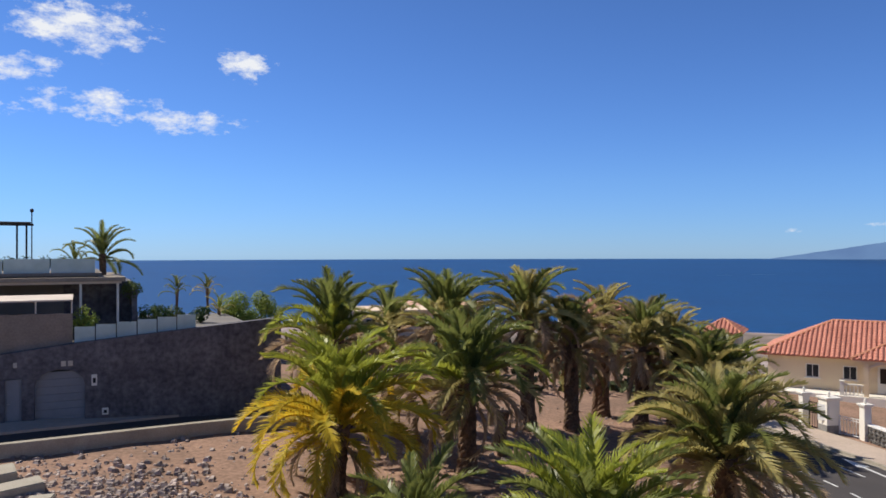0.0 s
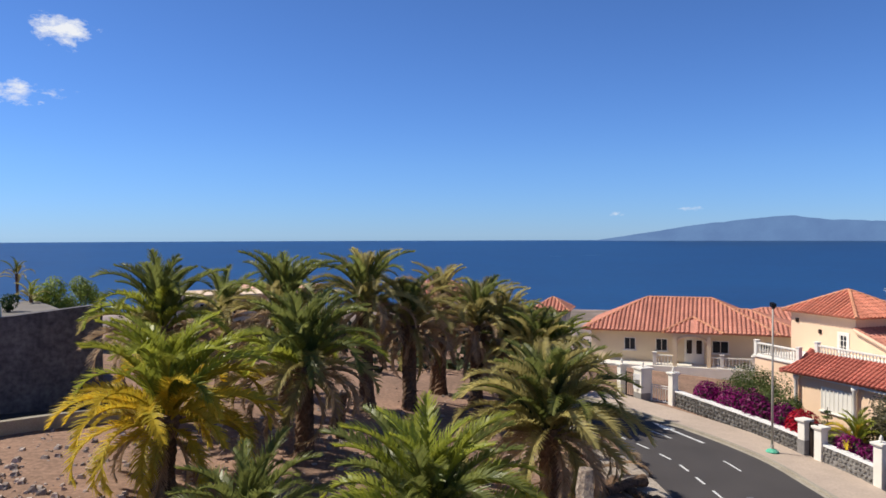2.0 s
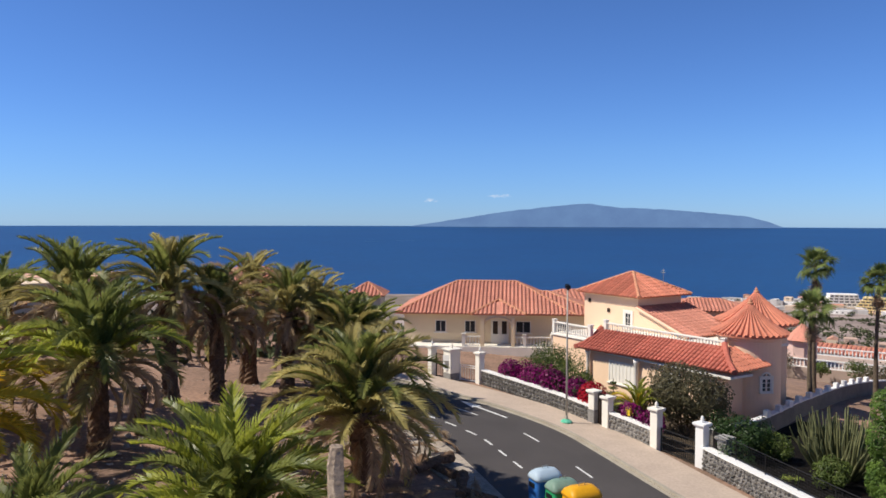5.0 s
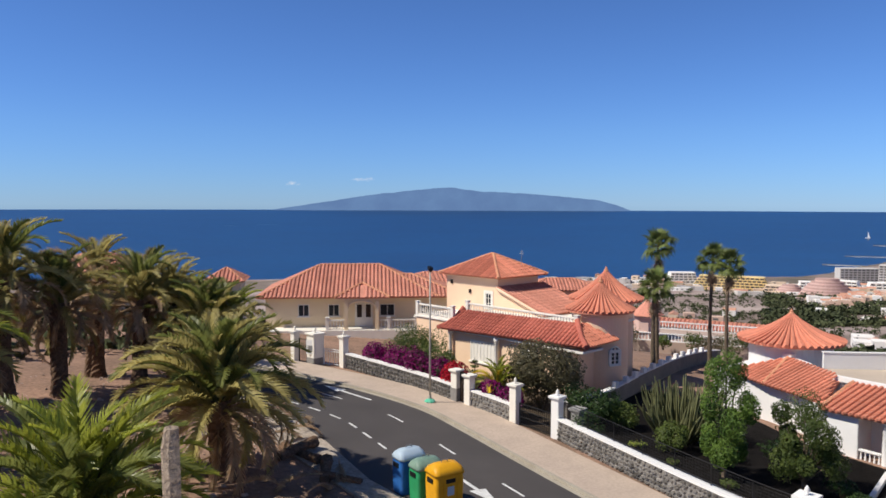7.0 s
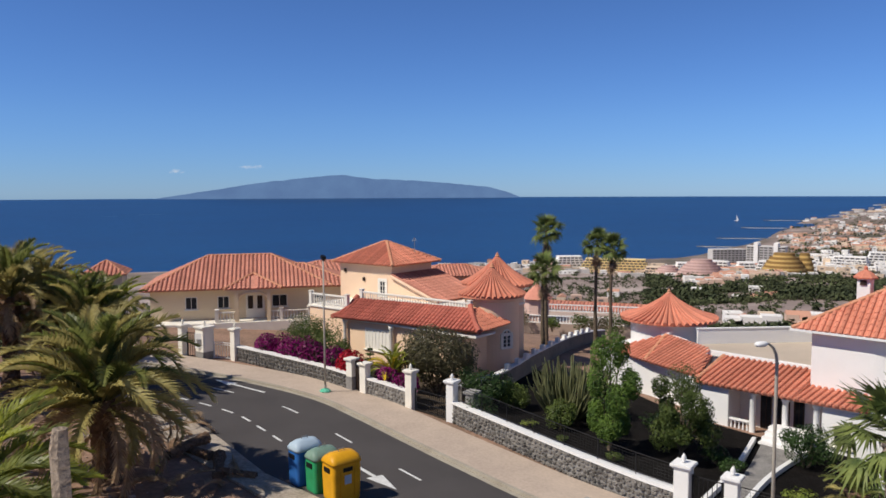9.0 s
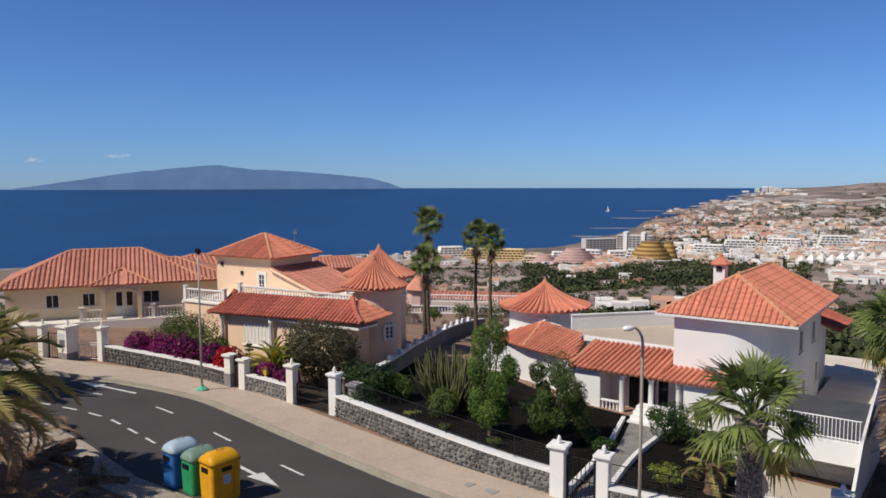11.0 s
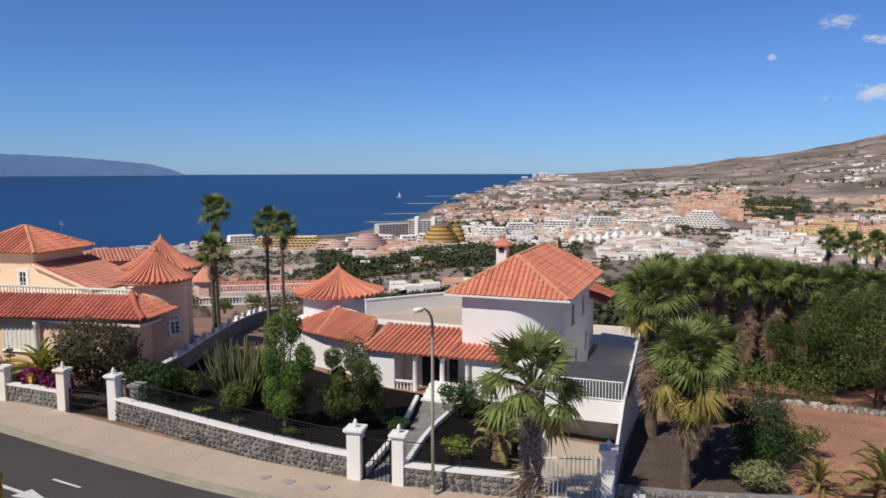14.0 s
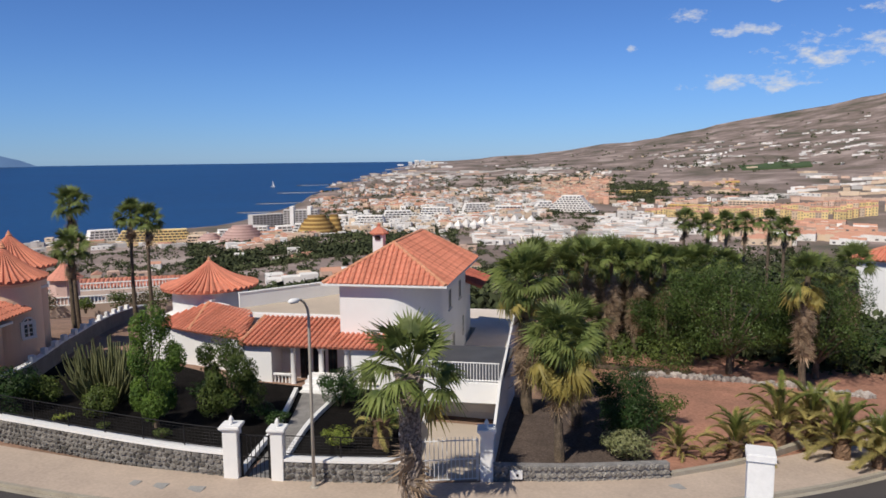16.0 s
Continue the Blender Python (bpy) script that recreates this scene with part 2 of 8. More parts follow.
def smooth_line(pts, step=1.0):
    """A smooth line through plan points, cut into even steps."""
    pts = [Vector(p) for p in pts]
    pts = [2 * pts[0] - pts[1]] + pts + [2 * pts[-1] - pts[-2]]
    out = []
    for i in range(1, len(pts) - 2):
        p0, p1, p2, p3 = pts[i - 1:i + 3]
        n = max(2, int((p2 - p1).length / step))
        for k in range(n):
            t = k / n
            out.append(0.5 * ((2 * p1) + (-p0 + p2) * t + (2 * p0 - 5 * p1 + 4 * p2 - p3) * t * t + (-p0 + 3 * p1 - 3 * p2 + p3) * t ** 3))
    out.append(pts[-2])
    return out


def offset_line(line, d):
    """The line moved by d to its right."""
    out = []
    for i, p in enumerate(line):
        t = (line[min(i + 1, len(line) - 1)] - line[max(i - 1, 0)]).normalized()
        out.append(p + d * Vector((t.y, -t.x)))
    return out


def along(line, s):
    """Point and direction at a length s along a plan line."""
    for a, b in zip(line, line[1:]):
        l = (b - a).length
        if s <= l:
            return a + (b - a) * (s / l), (b - a).normalized()
        s -= l
    return line[-1] + (line[-1] - line[-2]).normalized() * s, (line[-1] - line[-2]).normalized()


def strip(bm, left, right, z0, z1):
    """A band between two plan lines with a thickness, following the ground."""
    rows = []
    for a, b in zip(left, right):
        rows.append([bm.verts.new((p.x, p.y, ground(p.x, p.y) + z)) for p, z in ((a, z0), (a, z1), (b, z1), (b, z0))])
    for r0, r1 in zip(rows, rows[1:]):
        for k in range(4):
            bm.faces.new((r0[k], r0[(k + 1) % 4], r1[(k + 1) % 4], r1[k]))
    bm.faces.new(rows[0])
    bm.faces.new(rows[-1][::-1])
    bmesh.ops.recalc_face_normals(bm, faces=bm.faces)
    return bm

# ---------------------------------------------------------------- ground, sea, far land
SEA = -99.4


def sea_level(r):
    """The sea lies flat, and far out is drawn up so that its edge stands where the true horizon does."""
    return SEA if r < 2000 else EYE - 0.007 * r - 0.048 * (1 - r / 4900) / (1 / 2000 - 1 / 4900)


def piecewise(x, *pairs):
    if x <= pairs[0][0]:
        return pairs[0][1]
    for (a, va), (b, vb) in zip(pairs, pairs[1:]):
        if x <= b:
            t = (x - a) / (b - a)
            return va + (vb - va) * t
    return pairs[-1][1]


def plane(x, y):
    return -0.073 * x + 0.0286 * y


def coast(a):
    """How far off the shore is in the direction a (degrees clockwise from +y)."""
    return piecewise(a, (-140, 9000), (-90, 2500), (-60, 1300), (-20, 1150), (46, 1120), (57, 1180), (63.5, 1330), (67.5, 1700), (70.4, 2550), (74, 3450), (77, 4700), (78.5, 6000), (85, 9000))


def ridge(a):
    return piecewise(a, (-180, 6), (-140, 2), (-100, 0), (75.9, 0), (76, -0.26), (79, -0.22), (82, -0.15), (88.3, 0.34), (91, 0.78), (94.5, 1.17), (98, 1.8), (99.5, 2.2), (101, 2.4), (104.8, 3.0), (110, 4.0), (125, 8), (180, 9))


def far_land(x, y):
    r, a = math.hypot(x, y), math.degrees(math.atan2(x, y))
    rc = coast(a)
    fall = piecewise(r, (0, 1.0), (150, 0.87), (300, 0.64), (500, 0.47), (800, 0.33), (1500, 0.24), (2200, 0.17), (3500, 0.12))
    high = 93 * fall * (1 - (r / rc) ** 2) if r < rc else -0.05 * (r - rc)
    rise = (r / 4850) ** 2.3 * (math.tan(radians(ridge(a))) * 4850 + (22 if a > 76 or a < -110 else 0)) if a > 76 or a < -100 else 0
    bumps = 0.012 * min(r, 900) * (noise.noise((x / 260, y / 260, 3)) + 0.5 * noise.noise((x / 90, y / 90, 7)))
    if r > rc - 120:
        bumps *= max(0, (rc - r) / 120)
    return sea_level(min(r, 4900)) + high + rise + bumps


def ground(x, y):
    r = math.hypot(x, y)
    k = min(max((r - 58) / 90, 0), 1)
    k = k * k * (3 - 2 * k)
    near = plane(x, y)
    return near if k == 0 else near * (1 - k) + far_land(x, y) * k


def ground_normal_z(x, y):
    return Vector((ground(x - 1, y) - ground(x + 1, y), ground(x, y - 1) - ground(x, y + 1), 2)).normalized()


bm = bm_new()
rings = [0.0] + [3 * 1.0 * k for k in range(1, 30)] + [90 * 1.045 ** k for k in range(1, 92)]
rings = [r for r in rings if r < 4850] + [4850]
NA = 360
last = None
centre = bm.verts.new((0, 0, ground(0, 0)))
for r in rings[1:]:
    ring = []
    for k in range(NA):
        a = 2 * math.pi * k / NA
        x, y = r * math.sin(a), r * math.cos(a)
        rough = 0.0
        if r < 60 and x < 15 and y > -5:
            rough = 0.10 * noise.noise((x * 0.5, y * 0.5, 0)) - 0.03
        ring.append(bm.verts.new((x, y, ground(x, y) + rough)))
    for k in range(NA):
        j = (k + 1) % NA
        if last is None:
            bm.faces.new((centre, ring[j], ring[k]))
        else:
            bm.faces.new((last[k], last[j], ring[j], ring[k]))
    last = ring
bmesh.ops.recalc_face_normals(bm, faces=bm.faces)


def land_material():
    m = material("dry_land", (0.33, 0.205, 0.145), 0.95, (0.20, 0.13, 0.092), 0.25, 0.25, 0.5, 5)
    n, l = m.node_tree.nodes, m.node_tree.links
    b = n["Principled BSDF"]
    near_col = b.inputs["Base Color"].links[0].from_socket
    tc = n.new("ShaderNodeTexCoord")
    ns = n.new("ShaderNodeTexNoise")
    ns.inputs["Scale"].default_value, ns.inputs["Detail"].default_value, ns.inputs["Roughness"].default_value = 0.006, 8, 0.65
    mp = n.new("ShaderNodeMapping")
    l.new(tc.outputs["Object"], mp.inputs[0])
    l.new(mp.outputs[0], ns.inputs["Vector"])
    # far tones lightened and greyed: the haze over the hills is in the colour
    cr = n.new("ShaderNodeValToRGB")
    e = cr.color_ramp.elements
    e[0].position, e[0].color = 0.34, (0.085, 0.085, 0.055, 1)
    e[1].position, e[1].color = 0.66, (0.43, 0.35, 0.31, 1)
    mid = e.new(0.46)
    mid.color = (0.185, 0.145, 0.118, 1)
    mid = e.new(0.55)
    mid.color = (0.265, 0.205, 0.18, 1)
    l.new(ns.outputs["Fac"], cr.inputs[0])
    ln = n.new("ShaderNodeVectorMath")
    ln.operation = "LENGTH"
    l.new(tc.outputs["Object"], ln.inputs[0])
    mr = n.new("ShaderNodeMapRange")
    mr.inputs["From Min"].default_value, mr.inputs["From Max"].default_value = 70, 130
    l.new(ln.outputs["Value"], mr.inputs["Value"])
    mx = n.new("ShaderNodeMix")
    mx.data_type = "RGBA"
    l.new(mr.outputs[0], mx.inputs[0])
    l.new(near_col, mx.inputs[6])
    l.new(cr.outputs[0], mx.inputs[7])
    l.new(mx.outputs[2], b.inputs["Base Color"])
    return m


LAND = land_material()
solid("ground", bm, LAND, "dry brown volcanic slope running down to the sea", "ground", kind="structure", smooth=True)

bm = bm_new()
last = None
for r in [700, 1000, 1400, 2000, 2600, 3200, 3800, 4300, 4700, 4900]:
    ring = [bm.verts.new((r * math.sin(2 * math.pi * k / 180), r * math.cos(2 * math.pi * k / 180), sea_level(r))) for k in range(180)]
    if last:
        for k in range(180):
            j = (k + 1) % 180
            bm.faces.new((last[k], last[j], ring[j], ring[k]))
    last = ring
bmesh.ops.recalc_face_normals(bm, faces=bm.faces)
SEAWATER = material("sea_water", (0.002, 0.030, 0.105), 0.35, (0.002, 0.040, 0.13), 0.003, 0.2, 0.7, 0.05, spec=0.2)
solid("water", bm, SEAWATER, "deep blue open sea with faint ripples", "sea", kind="structure", smooth=True)

# the island on the horizon
bm = bm_new()
# haze is put into the island's own blue, which glows instead of taking sunlight
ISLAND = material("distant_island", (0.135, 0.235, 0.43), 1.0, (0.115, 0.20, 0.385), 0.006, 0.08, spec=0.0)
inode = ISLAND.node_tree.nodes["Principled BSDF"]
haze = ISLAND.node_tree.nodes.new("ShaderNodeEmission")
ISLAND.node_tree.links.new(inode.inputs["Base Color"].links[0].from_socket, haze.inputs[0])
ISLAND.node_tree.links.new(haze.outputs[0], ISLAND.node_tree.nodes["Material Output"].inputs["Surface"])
cols = []
for k in range(97):
    a = 23.6 + (50.6 - 23.6) * k / 96
    el = piecewise(a, (23.6, 0), (27, 0.52), (31, 1.15), (33.5, 1.42), (36.0, 1.68), (37.2, 1.72), (39.0, 1.45), (42, 1.32), (45.5, 1.05), (48.2, 0.78), (49.6, 0.40), (50.6, 0))
    el += 0.05 * noise.noise((a * 1.3, 0, 0)) * min(el, 1) + 0.03 * noise.noise((a * 4.5, 5, 0)) * min(el, 1)
    s, c = math.sin(radians(a)), math.cos(radians(a))
    top = 0.007 * -4860 + EYE + math.tan(radians(max(el, 0))) * 4860
    col = []
    for j, (rr, f) in enumerate(((4780, 0.0), (4800, 0.35), (4830, 0.75), (4860, 1.0), (4890, 0.0))):
        z0 = sea_level(4780) - 6
        jog = 10 * noise.noise((a * 2.2, j * 3.1, 2)) if 0 < j < 3 else 0
        col.append(bm.verts.new((rr * s, rr * c, z0 + (top - z0) * f + jog * min(el, 1))))
    cols.append(col)
for c0, c1 in zip(cols, cols[1:]):
    for j in range(4):
        bm.faces.new((c0[j], c1[j], c1[j + 1], c0[j + 1]))
bmesh.ops.recalc_face_normals(bm, faces=bm.faces)
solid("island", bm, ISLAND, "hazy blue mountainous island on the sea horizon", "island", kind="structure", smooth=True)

# ---------------------------------------------------------------- roads and pavement
KERB_LINE = smooth_line([(18.0, 48.2), (20.2, 44.5), (22.8, 38.5), (23.9, 33.5), (23.65, 29.5), (23.15, 25.6), (22.6, 21), (22.2, 16.5), (22.4, 11.5), (23.4, 5.5), (25.6, -1.0), (29.2, -7.8), (33.5, -13.5), (40, -20), (50, -27)], 0.9)
ROAD_W = 8.2
far_edge = [a.lerp(b, min(max((k.y - 34) / 6, 0), 1)) for a, b, k in zip(offset_line(KERB_LINE, ROAD_W), offset_line(KERB_LINE, 5.0), KERB_LINE)]
bm = strip(bm_new(), offset_line(KERB_LINE, -0.02), far_edge, -0.4, 0.03)
road = solid("road", bm, ASPHALT, "dark grey asphalt street with worn white markings", "road", kind="structure")
bm = strip(bm_new(), offset_line(KERB_LINE, -0.02), offset_line(KERB_LINE, -0.20), -0.3, 0.16)
solid("kerb", bm, KERB, "pale concrete kerb along the pavement", "kerb", kind="structure")
bm = strip(bm_new(), offset_line(KERB_LINE, -0.20), offset_line(KERB_LINE, -3.15), -0.3, 0.15)
solid("pavement", bm, PAVING, "beige paved footway beside the street", "pavement", kind="structure")

LEFT_LINE = smooth_line([(-44, 9), (-30, 21.5), (-18.4, 31), (-10.9, 37.1), (-6, 40.4)], 1.0)
bm = strip(bm_new(), offset_line(LEFT_LINE, 0), offset_line(LEFT_LINE, -3.3), -0.4, 0.03)
solid("road_upper", bm, ASPHALT, "narrow asphalt side street below the dark wall", "road", kind="structure")
bm = strip(bm_new(), offset_line(LEFT_LINE, -3.3), offset_line(LEFT_LINE, -5.0), -0.4, 0.15)
solid("pavement_upper", bm, PAVING, "narrow footway below the dark stone wall", "pavement", kind="structure")


# ---------------------------------------------------------------- palms
def frond_mesh(name, length, droop, mat, seed, leaf=0.60, pairs=58, vee=0.55):
    """A feather leaf along +x: an arching midrib with two rows of narrow leaflets. Its foot is the origin."""
    rnd = random.Random(seed)
    bm = bm_new()
    pts, p, ang = [], Vector((0, 0, 0)), 0.0
    n = 14
    for i in range(n + 1):
        pts.append(p.copy())
        ang = -droop * (i / n) ** 1.9
        p = p + (length / n) * Vector((math.cos(ang), 0.02 * math.sin(3 * i / n + seed), math.sin(ang)))
    tube(bm, pts, [0.045 * (1 - 0.85 * i / n) * (length / 4) + 0.006 for i in range(n + 1)], 4, False)
    for k in range(pairs):
        t = 0.14 + 0.86 * (k + 0.5) / pairs
        i = min(int(t * n), n - 1)
        f = t * n - i
        base = pts[i].lerp(pts[i + 1], f)
        d = (pts[i + 1] - pts[i]).normalized()
        up = Vector((-d.z, 0, d.x))
        size = leaf * (0.45 + 0.75 * math.sin(math.pi * min(1, 0.12 + 0.86 * t))) * rnd.uniform(0.85, 1.1) * (1 - 0.35 * max(0, t - 0.8) * 5)
        for side in (-1, 1):
            out = (Vector((0, side, 0)) * 0.6 + d * rnd.uniform(0.6, 0.95) + up * (vee + rnd.uniform(-0.2, 0.2))).normalized()
            tip = base + out * size + Vector((0, 0, -0.22 * size))
            mid = base + out * size * 0.5
            w = 0.036 * (length / 4) + 0.006
            q = d * w
            a, b2 = bm.verts.new(base - q), bm.verts.new(base + q)
            c, e = bm.verts.new(mid + q * 0.9), bm.verts.new(mid - q * 0.9)
            g = bm.verts.new(tip)
            bm.faces.new((a, b2, c, e))
            bm.faces.new((e, c, g))
    return mesh_of(name, bm, mat)


FRONDS = {}
for key, mat in (("green", FROND), ("bright", FROND_BRIGHT), ("yellow", FROND_YELLOW), ("olive", FROND_OLIVE), ("dry", FROND_DRY)):
    FRONDS[key] = [frond_mesh("frond_" + key, 4.0, dr, mat, 11 * i + len(key), vee=0.5 - 0.1 * i) for i, dr in enumerate((1.3, 1.9, 2.5))]


def palm_trunk_mesh(height, radius, seed, foot=1.35):
    rnd = random.Random(seed)
    bm = bm_new()
    rows, sides = max(8, int(height / 0.16)), 14
    rings = []
    for i in range(rows + 1):
        t = i / rows
        r = radius * (1 + (foot - 1) * max(0, 1 - t * 4) ** 2 + 0.35 * max(0, t - 0.75) * 4)
        ring = []
        for k in range(sides):
            a = 2 * math.pi * (k + 0.5 * (i % 2)) / sides
            rr = r * (1 + 0.10 * ((i + k) % 2) + rnd.uniform(-0.05, 0.05))
            ring.append(bm.verts.new((rr * math.cos(a) + 0.10 * math.sin(2.1 * t + seed), rr * math.sin(a), t * height)))
        rings.append(ring)
    for r0, r1 in zip(rings, rings[1:]):
        for k in range(sides):
            bm.faces.new((r0[k], r0[(k + 1) % sides], r1[(k + 1) % sides], r1[k]))
    bm.faces.new(rings[-1])
    bm.faces.new(rings[0][::-1])
    return bm


def date_palm(x, y, crown_z, size, mix, seed, count=58, lift=1.0, label="", dead=0, stem=0.0):
    """A feather palm: a rough trunk, arching fronds all round, drier ones hanging below. mix: frond colours from the top down."""
    rnd = random.Random(seed)
    z0 = ground(x, y) - 0.1
    root = thing("palm_tree", label or "date palm with arching green fronds on bare earth", "palm tree", Matrix.Translation((x, y, z0)), group="palms on the plot")
    h = crown_z - z0
    part("trunk", palm_trunk_mesh(h, stem or 0.29 + 0.025 * size, seed), TRUNK, root)
    for i in range(dead):
        s = size / 4.0 * rnd.uniform(0.6, 0.92)
        m = Matrix.Translation((0, 0, h - 0.2 - rnd.random() * 0.6)) @ pose(0, 0, 0, 0, 0, i * 137.5) @ pose(0, 0, 0, 0, rnd.uniform(8, 58), 0) @ pose(0, 0, 0, rnd.uniform(-40, 40), 0, 0) @ Matrix.Translation((0.2, 0, 0)) @ Matrix.Diagonal((s, s * 0.7, s, 1))
        part("dry_frond", FRONDS["dry" if i % 3 else "olive"][i % 3], None, root, m=m)
    for i in range(count):
        t = (i + 0.5) / count
        el = 88 - 100 * t ** 1.3 * lift + rnd.uniform(-9, 9)
        azm = i * 137.5 + rnd.uniform(-14, 14)
        kind = mix[min(int(t * len(mix) + rnd.uniform(-0.45, 0.45)), len(mix) - 1)] if t < 1 else mix[-1]
        v = 0 if el > 62 else (1 if el > 20 else 2)
        if rnd.random() < 0.3:
            v = rnd.randrange(3)
        s = size / 4.0 * rnd.uniform(0.85, 1.1) * (0.8 if t < 0.1 else 1)
        m = Matrix.Translation((0.1 * math.sin(2.1 + seed), 0, h - 0.1 - 0.35 * t)) @ pose(0, 0, 0, 0, 0, azm) @ pose(0, 0, 0, 0, -el, 0) @ pose(0, 0, 0, rnd.uniform(-30, 30), 0, 0) @ Matrix.Translation((0.12, 0, 0)) @ Matrix.Diagonal((s, s, s, 1))
        part("frond", FRONDS[kind][v], None, root, m=m)
    return root


def polar(a, d):
    return d * math.sin(radians(a)), d * math.cos(radians(a))


G3 = ["bright", "green", "green", "olive", "dry"]
# azimuth, distance, crown height, frond length, colours from the top, fronds
PALMS = [
    (-8.2, 29.7, 4.0, 4.5, ["bright", "bright", "bright", "yellow", "yellow", "yellow"], 81, "young date palm with bright green fronds and yellow lower ones"),
    (-8.6, 38.5, 6.6, 4.6, ["green", "green", "bright", "olive", "dry"], 75, "date palm with dark green upright fronds"),
    (1.6, 33.5, 4.9, 4.2, ["green", "green", "green", "bright", "olive", "dry"], 81, "date palm with green fronds and a skirt of dry ones"),
    (0.2, 40.5, 6.9, 4.6, ["green", "green", "olive", "dry"], 72, "date palm with dark green crown and rough trunk"),
    (6.4, 41.9, 7.3, 4.3, ["olive", "green", "olive", "olive", "dry"], 72, "tall date palm with thin olive fronds"),
    (9.8, 42.9, 5.8, 4.1, ["green", "olive", "olive", "dry"], 64, "date palm with wilted olive and brown fronds"),
    (12.1, 47.5, 6.4, 4.0, ["olive", "dry", "dry"], 45, "half-dead date palm with sparse brown fronds"),
    (14.8, 44.5, 5.6, 4.1, ["green", "olive", "olive", "dry"], 62, "date palm with wilted olive and brown fronds"),
    (17.0, 46.0, 5.3, 3.7, ["olive", "olive", "dry"], 59, "date palm with thin olive fronds"),
    (20.9, 45.0, 3.7, 3.7, ["green", "bright", "olive", "dry"], 67, "date palm with dark green top and olive skirt"),
    (20.6, 29.6, 3.1, 4.2, ["olive", "green", "olive", "green", "olive", "olive", "dry"], 100, "leaning date palm with olive green fronds beside the street"),
    (11.6, 22.5, 1.7, 4.4, ["bright", "green", "bright", "green"], 92, "young date palm with glossy bright green fronds"),
    (-4.2, 46.0, 6.2, 3.8, ["green", "olive", "dry"], 50, "date palm at the back of the plot"),
    (18.6, 44.0, 3.7, 3.9, ["green", "olive", "dry"], 54, "date palm with olive green fronds"),
    (19.3, 43.0, 4.0, 3.8, ["green", "olive", "olive", "dry"], 56, "date palm with olive green fronds near the street"),
    (18.7, 51.0, 5.0, 2.2, ["bright", "bright"], 40, "small date palm with lime green fronds behind the others"),
    (-2.2, 22.5, 1.7, 3.4, ["green", "green", "green", "olive"], 45, "small date palm with grey green fronds"),
]
for i, (a, d, cz, size, mix, count, label) in enumerate(PALMS):
    far = d > 34
    date_palm(*polar(a, d), cz - 0.3 * far, size * (0.9 if far else 1), mix, 5 + i, int(count * (0.78 if far else 0.85)), 1.0 if far else 0.9, label, dead=9)


# ---------------------------------------------------------------- roofs
def tile_column(parent, o, e, s, nrm, u, v0, v1, w, mat, r0=None):
    """One column of barrel tiles running up a slope, each tile lapped over the one below."""
    bm = bm_new()
    n = max(1, int(round((v1 - v0) / 0.42)))
    for i in range(n):
        a, b = v0 + (v1 - v0) * i / n, v0 + (v1 - v0) * (i + 1) / n
        rows = []
        for v, rad, lift in ((a - 0.03, w * 0.36, 0.016), (b, w * 0.31, 0.0)):
            rows.append([bm.verts.new(o + e * (u + rad * math.cos(q)) + s * v + nrm * (rad * 0.95 * math.sin(q) + lift)) for q in (math.pi, math.pi * 0.75, math.pi * 0.5, math.pi * 0.25, 0)])
        for k in range(4):
            bm.faces.new((rows[0][k], rows[1][k], rows[1][k + 1], rows[0][k + 1]))
        bm.faces.new(rows[0])
    part("tile_rib", bm, mat, parent)


def tiled_slope(parent, corners, mat, base_mat, spacing=0.42, name="roof_slope"):
    """A flat roof slope given by its corners, the first two along the eave (from left to right seen from outside), laid with barrel tiles."""
    c = [Vector(p) for p in corners]
    o = c[0]
    e = (c[1] - c[0]).normalized()
    nrm = e.cross(c[-1] - c[0] if len(c) > 3 else c[2] - c[0]).normalized()
    s = nrm.cross(e).normalized()
    bm = bm_new()
    top = [bm.verts.new(p) for p in c]
    low = [bm.verts.new(p - nrm * 0.12) for p in c]
    bm.faces.new(top)
    bm.faces.new(low[::-1])
    for i in range(len(c)):
        j = (i + 1) % len(c)
        bm.faces.new((top[j], top[i], low[i], low[j]))
    bmesh.ops.recalc_face_normals(bm, faces=bm.faces)
    slope = part(name, bm, base_mat, parent)
    q = [((p - o).dot(e), (p - o).dot(s)) for p in c]
    u0, u1 = min(p[0] for p in q), max(p[0] for p in q)
    n = max(1, int((u1 - u0) / spacing))
    for i in range(n):
        u = u0 + (u1 - u0) * (i + 0.5) / n
        vs = []
        for (a, b), (a2, b2) in zip(q, q[1:] + q[:1]):
            if (a - u) * (a2 - u) < 0:
                vs.append(b + (b2 - b) * (u - a) / (a2 - a))
        if len(vs) >= 2 and max(vs) - min(vs) > 0.25:
            tile_column(slope, o, e, s, nrm, u, min(vs) - 0.05, max(vs), (u1 - u0) / n, mat)
    return slope


def ridge_line(parent, a, b, mat=None, r=0.13, name="ridge_cap"):
    a, b = Vector(a), Vector(b)
    n = max(2, int((b - a).length / 0.45))
    bm = bm_new()
    pts, rad = [], []
    for i in range(n):
        pts += [a.lerp(b, i / n), a.lerp(b, (i + 0.97) / n)]
        rad += [r * 1.08, r * 0.9]
    tube(bm, pts, rad, 7)
    part(name, bm, mat or RIDGE, parent)


